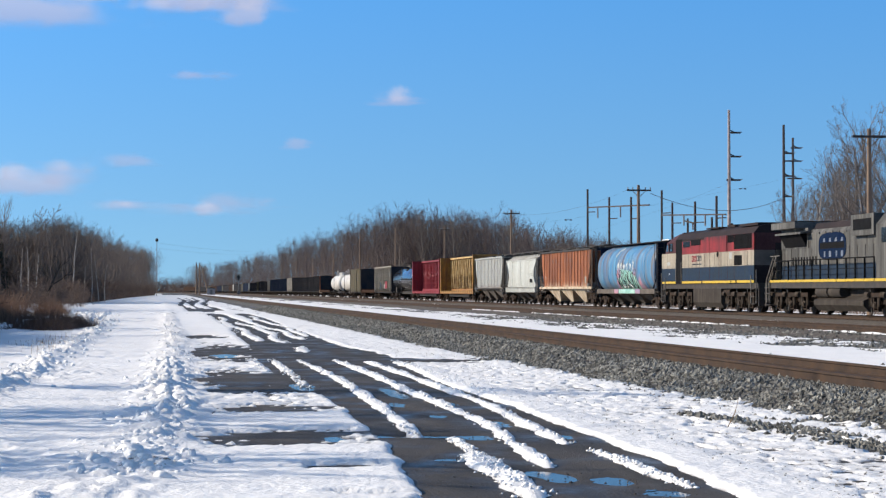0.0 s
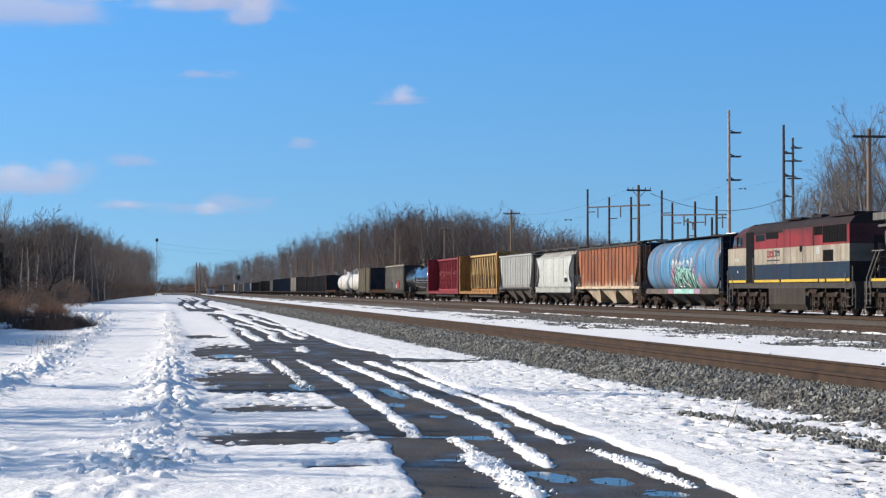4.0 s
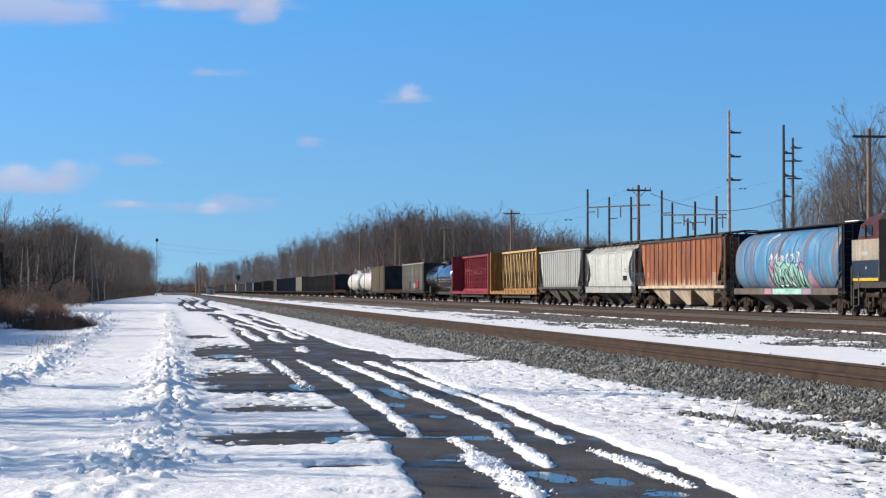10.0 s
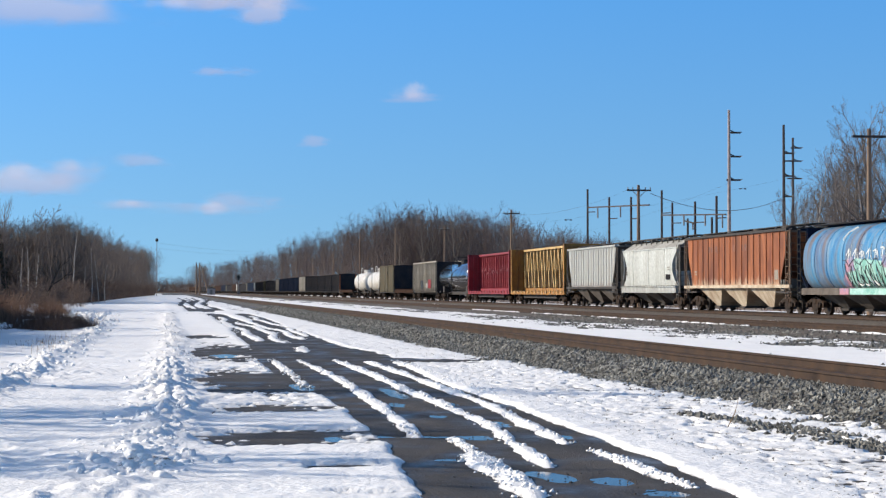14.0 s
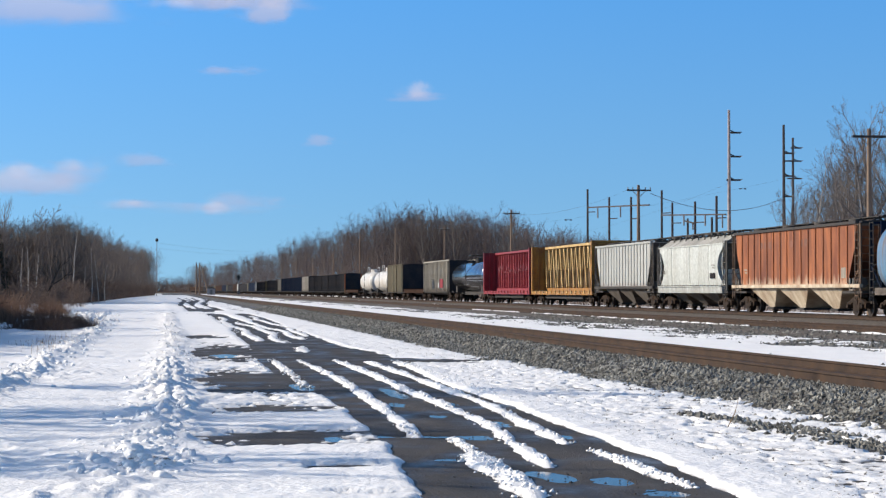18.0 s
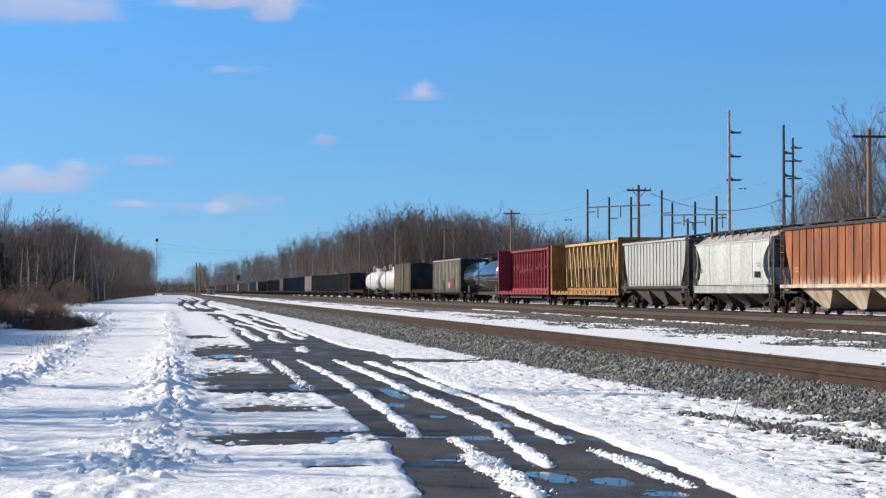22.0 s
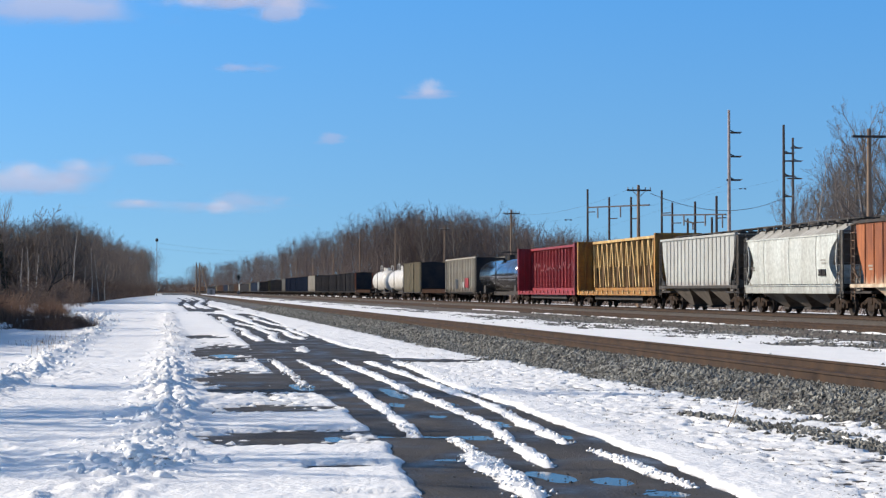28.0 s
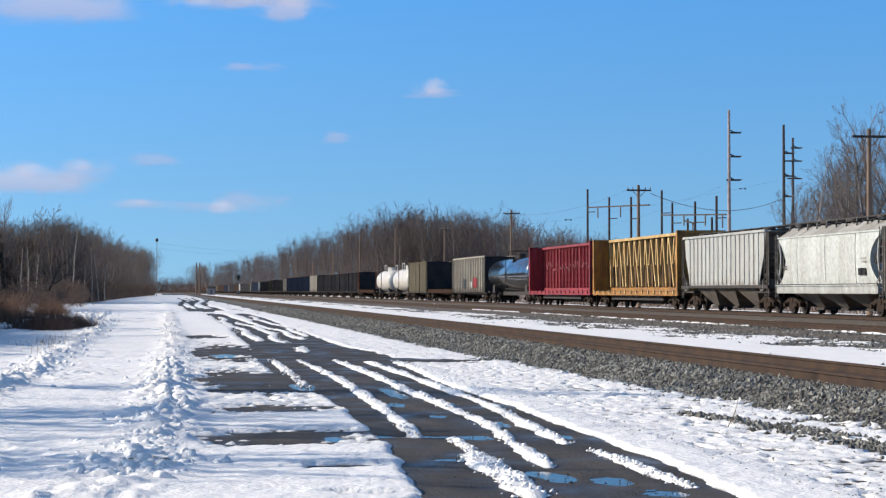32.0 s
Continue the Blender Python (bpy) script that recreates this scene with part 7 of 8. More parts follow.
for t in (0.285, 0.825):
    c = LINE[0].lerp(LINE[1], t) - Vector((0, 0, 0.5 * 4 * t * (1 - t) + 0.12))
    damper = thing("line_damper", Matrix.Translation(c), "dark dumbbell damper hanging on a power line", "line damper", "dampers on the power line")
    part("messenger", Geo().tube((-0.3, 0, 0), (0.3, 0, 0), 0.015, n=5).tube((0, 0, 0), (0, 0, 0.13), 0.02, n=5), "wire", damper)
    for e in (-0.3, 0.3):
        part("weight", Geo().tube((e - 0.13, 0, 0), (e + 0.13, 0, 0), 0.075, n=8), "wire", damper)


def switch_rack(x, posts, bar, label, drops):
    """A steel rack of a small substation: posts in a row along the track, a bar between them and hanging insulators."""
    rack = thing("substation_rack", Matrix(), label, "substation rack", "substation racks")
    for y, top in posts:
        part("post", Geo().tube((x, y, -0.3), (x, y, top), 0.16, 0.12, 10), "rack_wood", rack, smooth=True)
    (ya, za), (yb, zb) = bar
    part("bar", Geo().beam((x, ya, za), (x, yb, zb), 0.12, 0.15), "rack_wood", rack)
    for y, z, d in drops:
        part("hanging_insulator", Geo().tube((x, y, z), (x, y, z - d), 0.09, n=8), "insulator", rack)
    for y, top in posts:
        part("short_arm", Geo().beam((x - 0.1, y, top * 0.80), (x + 0.7, y - 1.0, top * 0.80), 0.11), "rack_wood", rack)
    return rack


switch_rack(50, ((218.3, 13.8), (207.3, 12.3), (197.2, 11.8)), ((218.3, 11.6), (189.5, 10.6)), "wooden substation rack with three posts and a crossbar", ((213, 11.3, 1.2), (202, 11.0, 1.2)))
switch_rack(55, ((203.0, 12.9), (198.6, 11.3), (189.7, 11.0), (182.0, 11.2)), ((203.0, 10.1), (178.8, 9.2)), "wooden substation rack with four posts and a crossbar",
            ((194, 9.7, 1.1), (186, 9.4, 1.1), (180, 9.2, 1.3)))
switch_rack(57, ((199.5, 9.6), (190.3, 9.4)), ((201, 9.4), (197, 9.0)), "low substation rack with disconnect switches", ((197.5, 9.1, 0.8), (188.5, 9.0, 0.8)))

# a thin mast with a round head beside the snowy track bed on the left
mast = thing("lamp_mast", pose(-2.58, 560, 0), "slim grey mast with a round dark head", "mast")
part("shaft", Geo().tube((0, 0, -0.4), (0, 0, 16.3), 0.11, 0.08, 10), "pole", mast, smooth=True)
rings = [[(0.48 * math.sin(math.pi * j / 8) * math.cos(2 * math.pi * i / 12), 0.48 * math.sin(math.pi * j / 8) * math.sin(2 * math.pi * i / 12), 16.7 - 0.55 * math.cos(math.pi * j / 8)) for i in range(12)]
         for j in range(1, 8)]
part("round_head", Geo().loft(rings), "tar", mast, smooth=True)
for z0, z1, s in ((15.9, 17.5, 1.6), (14.3, 16.4, 1.6)):
    wire((-2.58, 560, z0), (60, 900, z1 + 4), s, 0.016)

# a signal, poles and a hut far down the line
sig = thing("railway_signal", pose(27.9, 724, 0.1), "dark railway signal mast with a round target head", "railway signal")
part("mast", Geo().tube((0, 0, -0.3), (0, 0, 6.6), 0.12, n=8), "hut", sig)
part("signal_head", Geo().tube((0, -0.15, 6.9), (0, 0.15, 6.9), 0.75, n=16).box(-0.35, 0.35, -0.15, 0.15, 5.4, 6.4), "tar", sig)
part("base_box", Geo().box(-0.5, 0.5, -0.4, 0.4, -0.3, 1.3), "hut", sig)
for x, y, top, lean in ((12.0, 742, 12.8, 0), (13.2, 735, 12.6, 0), (16.9, 745, 11.5, -14)):
    wood_pole(x, y, top, 0, "distant wooden pole beside the track" if not lean else "leaning wooden brace pole beside the track", lean, 0.28)
hut = thing("signal_hut", pose(16.8, 700, 0), "small grey trackside equipment hut", "hut")
part("walls", Geo().box(-1.5, 1.5, -1.6, 1.6, -0.2, 2.5), "pale_hut", hut)
part("roof", Geo().prism([(-1.7, 2.5), (1.7, 2.5), (0, 3.0)], -1.8, 1.8), "loco_grey", hut)
part("door", Geo().box(-0.45, 0.45, -1.64, -1.6, -0.1, 2.0), "hut", hut)


# ---- trees ----
def limbs(rs, height, spread=0.35, levels=4, trunk=0.16, lean=0.0, kids=4, upright=0.8, stages=3):
    """Branches of one bare tree: rows of start, end, start radius, end radius, level."""
    out = []

    def grow(p, d, length, r, level):
        n = stages if level == 0 else 2
        for i in range(n):
            q = p + d * (length / n)
            r2 = r * (0.78 if level else 0.8 ** (3 / stages))
            out.append((p.copy(), q.copy(), r, r2, level))
            if level < levels - 1:
                for k in range(kids if level else max(2, kids - 1)):
                    if level == 0 and i == 0 and rs.rand() < 0.8:
                        continue
                    a = rs.rand() * 6.283
                    w = np.array([math.cos(a), math.sin(a), 0.0])
                    e = d * upright + w * (spread + 0.5 * rs.rand()) * (1.15 if level else 0.95)
                    e[2] += 0.25
                    e /= np.linalg.norm(e)
                    start = p + (q - p) * (0.25 + 0.75 * rs.rand())
                    grow(start, e, length * (0.42 + 0.22 * rs.rand()) * (1.0 if level else 0.85 * (1.12 - 0.5 * i / stages)), r2 * 0.52, level + 1)
            d = d + (0.16 if level else 0.05) * rs.randn(3)
            d[2] += 0.06
            d /= np.linalg.norm(d)
            p, r = q, r2

    d0 = np.array([lean, 0.0, 1.0])
    grow(np.zeros(3), d0 / np.linalg.norm(d0), height * 0.82, trunk, 0)
    return out


def limb_mesh(rows, sides=(6, 4, 3, 2), thin=0.012, twist=0):
    """Arrays for the branches: tapered tubes, the last twigs as slim blades."""
    vs, fs = [], []
    o = 0
    rs = np.random.RandomState(twist)
    for p, q, r0, r1, level in rows:
        n = sides[min(level, len(sides) - 1)]
        d = q - p
        a = np.cross(d, rs.randn(3))
        a /= np.linalg.norm(a) + 1e-9
        if n == 2:
            r = max(r0, thin)
            vs += [p - a * r, p + a * r, q]
            fs.append((o, o + 1, o + 2, o + 2))
            o += 3
            continue
        b = np.cross(d / (np.linalg.norm(d) + 1e-9), a)
        for e, r in ((p, max(r0, thin)), (q, max(r1, thin * 0.8))):
            for i in range(n):
                c, s = math.cos(6.2832 * i / n), math.sin(6.2832 * i / n)
                vs.append(e + (a * c + b * s) * r)
        for i in range(n):
            fs.append((o + i, o + (i + 1) % n, o + n + (i + 1) % n, o + n + i))
        o += 2 * n
    return np.array(vs), np.array(fs)


def tri_arrays(v, f):
    """Quads, some of them folded to triangles, as triangles."""
    t = np.concatenate([f[:, [0, 1, 2]], f[f[:, 2] != f[:, 3]][:, [0, 2, 3]]])
    return v, t


def forest(name, protos, spots, material, label, category="woods"):
    """Many trees in one mesh: spots are x, y, z, height, turn."""
    vs, fs, o = [], [], 0
    for k, (x, y, z, s, a) in enumerate(spots):
        v, f = protos[k % len(protos)]
        c, n = math.cos(a), math.sin(a)
        w = np.empty_like(v)
        w[:, 0], w[:, 1], w[:, 2] = (v[:, 0] * c - v[:, 1] * n) * s + x, (v[:, 0] * n + v[:, 1] * c) * s + y, v[:, 2] * s + z
        vs.append(w), fs.append(f + o)
        o += len(v)
    return tagged(new(name, bulk(name, np.concatenate(vs), np.concatenate(fs), material)), label, category, kind="stuff")


rs = np.random.RandomState(21)


def wood_tree(seed, rad=0.20, first=0.3, limb_count=9, twigs=9, trunk=0.0085):
    """A woodland tree of unit height: a wavering trunk, rising limbs that end in a rounded crown, branches and fine twigs."""
    r = np.random.RandomState(seed)
    out, p, d = [], np.zeros(3), np.array([0.05 * r.randn(), 0.05 * r.randn(), 1.0])
    line = [p]
    for i in range(5):
        q = p + d * 0.18
        out.append((p, q, trunk * (1 - 0.16 * i), trunk * (1 - 0.16 * (i + 1)), 0))
        d = d + (0.06 * r.randn(), 0.06 * r.randn(), 0)
        p = q
        line.append(p)
    line = np.array(line)
    turn = 6.283 * r.rand()
    for k in range(limb_count):
        t = first + (0.86 - first) * (k + r.rand()) / limb_count
        start = np.array([np.interp(t, line[:, 2], line[:, c]) for c in range(3)])
        a = turn + 2.4 * k + 0.5 * r.randn()
        u = (t - first) / (1 - first)
        reach = rad * (0.55 + 0.5 * r.rand()) * (1.05 - 0.75 * u)
        end = np.array([start[0] + math.cos(a) * reach, start[1] + math.sin(a) * reach, min(t + (0.16 + 0.16 * r.rand()) * (1.15 - 0.5 * u), 0.93 + 0.05 * r.rand())])
        mid = (start + end) / 2 + (0, 0, -0.015)
        out += [(start, mid, trunk * 0.36, trunk * 0.22, 1), (mid, end, trunk * 0.22, trunk * 0.08, 1)]
        for j in range(5):
            f = 0.25 + 0.75 * (j + r.rand()) / 5
            b0 = start + (mid - start) * 2 * f if f < 0.5 else mid + (end - mid) * (2 * f - 1)
            w = (end - start) / np.linalg.norm(end - start) + 0.75 * r.randn(3)
            w[2] = abs(w[2]) * 0.7 + 0.25
            b1 = b0 + w / np.linalg.norm(w) * (0.05 + 0.06 * r.rand())
            out.append((b0, b1, trunk * 0.11, 0.0, 2))
            for i in range(twigs):
                t0 = b0 + (b1 - b0) * (0.15 + 0.85 * r.rand())
                e = (b1 - b0) / np.linalg.norm(b1 - b0) + 0.85 * r.randn(3)
                e[2] += 0.35
                out.append((t0, t0 + e / np.linalg.norm(e) * (0.022 + 0.045 * r.rand() ** 1.5), 0.0, 0.0, 3))
    return out


WOOD = [tri_arrays(*limb_mesh(wood_tree(100 + k, 0.15 + 0.025 * (k % 4), 0.16 + 0.06 * (k % 5), 8 + k % 3), (4, 3, 2, 2), 0.0009, k)) for k in range(12)]
FAR_WOOD = [tri_arrays(*limb_mesh(wood_tree(160 + k, 0.2, 0.1 + 0.05 * k, 8, 3), (3, 2, 2, 2), 0.0022, k)) for k in range(4)]
STOUT = [tri_arrays(*limb_mesh(wood_tree(140 + k, 0.22, 0.3, 9, 4, 0.016), (5, 4, 3, 2), 0.003, k)) for k in range(4)]
SHRUB = [tri_arrays(*limb_mesh(limbs(np.random.RandomState(200 + k), 1.0, 0.9, 3, 0.012, kids=6), (3, 2, 2, 2), 0.009, k)) for k in range(4)]


def brush_mass(n, place, low, high, length, wide, material, label):
    """Tangled low growth far off: slim upright blades, thinning out upwards."""
    r = np.random.RandomState(n)
    p = np.array([place() for _ in range(n)])
    tall = low + (high - low) * r.rand(n)
    p[:, 2] += tall * r.rand(n) ** 1.6
    a = r.rand(n) * 6.283
    w = np.stack([np.cos(a), np.sin(a), 0 * a], 1) * (wide * (0.5 + r.rand(n)))[:, None]
    up = np.stack([0.4 * r.randn(n), 0.4 * r.randn(n), 0.7 + 0.6 * r.rand(n)], 1) * length
    v = np.stack([p - w, p + w, p + up], 1).reshape(-1, 3)
    return tagged(new("undergrowth", bulk("undergrowth", v, np.arange(3 * n).reshape(n, 3), material)), label, "thicket", kind="stuff")


def spots_in(n, place, low, high):
    return [(*place(), low + (high - low) * rs.rand(), 6.283 * rs.rand()) for _ in range(n)]


# right-hand woods: a long edge beside the line, and a slanting front
def right_edge():
    y = 385 + 1150 * rs.rand() ** 1.6
    return track_x(49 + 16 * rs.rand() ** 1.5, y), y, -0.2


def right_front():
    t = 1.3 * rs.rand()
    return 52 + 76 * t + 5 * rs.randn(), 380 + 150 * t + 40 * rs.rand() ** 1.5, -0.2


def far_end():
    return -40 + 125 * rs.rand(), 1520 + 160 * rs.rand(), -0.2


def left_edge():
    y = 238 + 450 * rs.rand() ** 1.5
    return np.interp(y, [238, 260, 417, 680], [-12, -10.3, -9.2, -3.5]) - 16 * rs.rand() ** 1.6, y, -0.3


def left_foot():
    y = 228 + 420 * rs.rand() ** 1.7
    return np.interp(y, [228, 238, 260, 417, 680], [-14, -11.2, -9.7, -8.6, -3.1]) - 3.0 * rs.rand() ** 1.5, y, -0.3


def left_front():
    return -11 - 34 * rs.rand(), 226 + 40 * rs.rand(), -0.3


forest("woods", WOOD, [(x, y, z, s * np.interp(y, [385, 520, 1535], [1.08, 1.31, 1.40]), a) for x, y, z, s, a in spots_in(330, right_edge, 13.5, 17.0)], "twig", "bare brown deciduous woods along the railway")
forest("woods", WOOD, [(x, y, z, s * np.interp(y, [385, 520, 1535], [1.08, 1.31, 1.40]), a) for x, y, z, s, a in spots_in(170, right_edge, 13.5, 17.0)], "wood_left", "greyer bare trees in the woods along the railway")
forest("undergrowth", FAR_WOOD, spots_in(260, far_end, 6.0, 11.0), "twig", "bare thicket closing the far end of the line", "thicket")
forest("woods", WOOD, [(x, y, z, s * 1.08 - (x - 52) * 0.045, a) for x, y, z, s, a in spots_in(480, right_front, 15.5, 19.8)], "twig", "bare brown edge of the woods behind the train")
forest("woods", FAR_WOOD, spots_in(320, far_end, 11, 15), "twig", "bare woods closing the far end of the line")
forest("woods", WOOD, [(x, y, z, s * np.interp(y, [240, 680], [1.13, 1.66]), a) for x, y, z, s, a in spots_in(430, left_edge, 8.6, 10.2)], "wood_left", "dense bare woods beside the snowy track bed")
forest("woods", WOOD, spots_in(280, left_front, 9.2, 11.1), "wood_left", "front of the dense bare woods on the left bank")
forest("undergrowth", SHRUB, spots_in(260, lambda: (lambda p: (p[0] - 1.5, p[1], p[2]))(left_edge()), 1.8, 3.6), "bark_dark", "bare thicket under the trees", "thicket")
forest("undergrowth", SHRUB, spots_in(380, left_foot, 1.6, 4.2), "bark_dark", "dark tangled thicket at the foot of the woods", "thicket")
forest("undergrowth", SHRUB, spots_in(170, left_front, 1.8, 3.6), "bark_dark", "bare thicket at the front of the woods", "thicket")
# out of view: added to throw shade on the ditch snow
forest("brush", SHRUB, [(-9.6 - 3.5 * rs.rand(), 46 + 48 * rs.rand(), -0.3, 2.6 + 2.2 * rs.rand(), 6.28 * rs.rand()) for _ in range(130)] + [(-10 - 4.5 * rs.rand(), 82 + 26 * rs.rand(), -0.3, 2.6 + 2.4 * rs.rand(), 6.28 * rs.rand()) for _ in range(100)], "bark_dark", "unseen bare thicket that shades the ditch", "brush")
def left_deep():
    y = 262 + 330 * rs.rand() ** 1.4
    return np.interp(y, [238, 260, 417, 680], [-13, -12.3, -11.2, -5.5]) - 14 * rs.rand(), y, -0.3


forest("woods", WOOD, spots_in(150, left_deep, 8.4, 10.4), "bark_dark", "dense inner trees of the woods on the left bank")
forest("woods", WOOD, spots_in(110, lambda: (lambda p: (p[0] + 6, p[1] + 25, p[2]))(right_edge()), 13.0, 16.5), "twig", "dense inner trees of the woods along the railway")
forest("woods", WOOD, spots_in(100, lambda: (lambda p: (p[0] + 6, p[1] + 30, p[2]))(right_front()), 11.5, 14.5), "twig", "dense inner trees behind the front of the woods")
# out of view at the left: added so that brush and snow lie in shade
forest("woods", FAR_WOOD, spots_in(170, lambda: (lambda y: (-0.0857 * y - 4 - 22 * rs.rand(), y, -0.2))(140 + 85 * rs.rand()), 9, 11.5), "bark_dark", "unseen woods on the left bank that shade the brush")
brush_mass(4500, far_end, 5, 9, 2.2, 0.45, "bark_dark", "low bare thicket under the far woods")
brush_mass(26000, lambda: (lambda p: (p[0] + 2, p[1] + 6, p[2]))(right_edge()), 7, 17, 1.5, 0.085, "twig", "dense bare twigs and thicket in the woods along the railway")
brush_mass(30000, lambda: (lambda p: (p[0] + 2, p[1] + 8, p[2]))(right_front()), 6, 16.5, 1.4, 0.07, "twig", "dense bare twigs and thicket at the front of the woods")
brush_mass(18000, left_edge, 6, 11, 1.0, 0.045, "wood_left", "dense bare twigs in the crowns of the woods")
brush_mass(9000, left_foot, 1.2, 3.2, 0.9, 0.05, "bark_dark", "dense dark tangle along the foot of the woods")
brush_mass(16000, left_deep, 3, 9, 1.0, 0.05, "wood_left", "dense bare twigs inside the woods")
brush_mass(12000, lambda: (-12 - 26 * rs.rand(), 230 + 40 * rs.rand(), -0.3), 3, 9, 1.0, 0.045, "wood_left", "dense bare twigs at the front of the woods")
# added brush on that bank, for the same darkness under the cars
brush_mass(16000, lambda: (lambda x: (x, 30 + 350 * rs.rand() ** 1.3, 1.2 * float(smooth01((x - 46.5) / 5.0))))(46.0 + 7 * rs.rand() ** 1.3), 0.2, 0.9, 0.4, 0.03, "mound", "low brown brush added on the bank to darken the gaps under the train")
# beyond the left edge of view: added to cast a shade band over the snow
brush_mass(5000, lambda: (-14.2 - 5 * rs.rand(), 148 + 16 * rs.rand(), -0.2), 4, 8.5, 0.9, 0.06, "bark_dark", "unseen dense brush that shades the snow beside the road")
# also out of view: an added screen that keeps the sun off the ditch
brush_mass(22000, lambda: (lambda y: (-0.0857 * y - 0.8 - 3 * rs.rand(), y, -0.3))(56 + 50 * rs.rand()), 1.2, 2.8, 0.6, 0.035, "bark_dark", "unseen low brush that shades the ditch snow")
# trees beside the road whose shadows lie over the snow
forest("woods", WOOD, spots_in(40, lambda: (-15.5 - 16 * rs.rand(), 8 + 150 * rs.rand(), -0.2), 8, 11) + spots_in(20, lambda: (-9 - 14 * rs.rand(), 21 + 13 * rs.rand(), -0.2), 6, 10), "bark_dark", "row of bare trees on the bank beside the road")
forest("woods", STOUT, spots_in(7, lambda: (-10 - 8 * rs.rand(), 26 + 9 * rs.rand(), -0.2), 7.5, 11) + spots_in(3, lambda: (-10 - 6 * rs.rand(), 19.5 + 3 * rs.rand(), -0.2), 7, 9)
       + spots_in(26, lambda: (-16 - 8 * rs.rand(), 60 + 110 * rs.rand(), -0.2), 8, 11) + spots_in(22, lambda: (lambda y: (-0.0857 * y - 2.5 - 7 * rs.rand(), y, -0.2))(146 + 50 * rs.rand()), 8, 11), "bark_dark", "stout bare trees on the bank beside the road")


def branching(seed, height, trunk, kids=(11, 7, 5, 4), angle=0.75, lean=0.0, rise=0.10, first=0.22, ratio=0.46):
    """Branches of a large open-grown tree: every branch bends, thins out and bears shorter ones along its outer part."""
    r = np.random.RandomState(seed)
    out = []

    def grow(p, d, length, rad, level):
        n = (7, 5, 4, 3, 2)[level]
        count = kids[level] if level < len(kids) else 0
        at = sorted((first if level == 0 else 0.2) + (0.97 - (first if level == 0 else 0.2)) * (k + r.rand()) / max(1, count) for k in range(count))
        side = r.rand() * 6.283
        for i in range(n):
            q = p + d * (length / n)
            r0, r1 = rad * (1 - 0.8 * i / n), rad * (1 - 0.8 * (i + 1) / n)
            out.append((p, q, r0, r1, level))
            while at and at[0] <= (i + 1) / n:
                f = at.pop(0)
                side += 2.4 + 0.6 * r.randn()
                a = d.copy()
                u = np.cross(a, (0.3, 0.2, 1.0) if level else (1.0, 0.1, 0.0))
                u /= np.linalg.norm(u) + 1e-9
                v = np.cross(a, u)
                w = math.cos(side) * u + math.sin(side) * v
                spread = angle * (0.75 + 0.5 * r.rand()) * (1.15 - 0.45 * f)
                e = a * math.cos(spread) + w * math.sin(spread)
                grow(p + (q - p) * (f * n - i), e / np.linalg.norm(e), length * ratio * (1.25 - 0.7 * f) * (0.75 + 0.5 * r.rand()), max(r0 * 0.55, 0.004), level + 1)
            d = d + (0.05 if level == 0 else 0.13) * r.randn(3)
            d[2] += rise
            d /= np.linalg.norm(d)
            p = q

    d0 = np.array([lean, 0.0, 1.0])
    grow(np.zeros(3), d0 / np.linalg.norm(d0), height * 0.93, trunk, 0)
    return out


def bare_tree(name, x, y, height, seed, material, label, trunk=0.2, kids=(11, 7, 5, 4), angle=0.75, lean=0.0, rise=0.10, first=0.22, ratio=0.46, thin=0.012, crown=""):
    """A single tree: trunk and a crown of limbs and fine branches."""
    rows = branching(seed, height, trunk, kids, angle, lean, rise, first, ratio)
    tall = max(r[1][2] for r in rows)
    rows = [(p * (height / tall), q * (height / tall), a, b, l) for p, q, a, b, l in rows]
    tree = thing(name, pose(x, y, -0.1), label, "tree", "single bare trees")
    for title, pick in (("trunk", lambda l: l == 0), ("crown", lambda l: l > 0)):
        v, f = tri_arrays(*limb_mesh([r for r in rows if pick(r[4])], (8, 5, 3, 2, 2), thin, seed))
        ob = new(title, bulk(title, v, f, (crown or material) if title == "crown" else material, True))
        ob.parent = tree
    return tree


for x, y, hgt, seed, trunk in ((68.2, 173, 20.6, 1, 0.30), (69.8, 170, 21.5, 2, 0.27), (72.5, 172, 21.0, 3, 0.3), (66.2, 176, 17.2, 4, 0.2), (67.0, 181, 15.5, 6, 0.16), (74.5, 178, 19.0, 7, 0.24),
                               (70.5, 186, 17.5, 8, 0.18), (64.6, 186, 12.5, 10, 0.12), (66.6, 192, 14.0, 11, 0.14), (71.0, 164, 15.0, 13, 0.18), (66.0, 170, 18.5, 14, 0.2), (64.9, 172, 14.8, 15, 0.16), (67.6, 168, 20.0, 16, 0.22), (68.8, 178, 18.0, 17, 0.2)):
    bare_tree("bare_tree", x, y, hgt, 300 + seed, "bark_near", "tall bare deciduous tree with dark open branches", trunk * 1.3, (13, 8, 6, 4), 0.62, 0.0, 0.11, 0.2, 0.42, 0.013)
bare_tree("bare_tree", 63.8, 178, 15.8, 321, "birch", "slender pale tree with fine upright twigs", 0.13, (16, 6, 5), 0.5, 0.0, 0.12, 0.3, 0.28, 0.010, "bark")
bare_tree("bare_tree", 62.9, 180, 10.0, 322, "bark_near", "low bare tree with spreading dark limbs", 0.15, (10, 6, 4, 3), 0.95, -0.10, 0.04, 0.25, 0.40, 0.012)
bare_tree("bare_tree", 64.9, 172, 11.6, 323, "bark_near", "low bare tree with spreading dark limbs", 0.12, (10, 7, 5, 3), 0.9, -0.05, 0.05, 0.25, 0.45, 0.011)
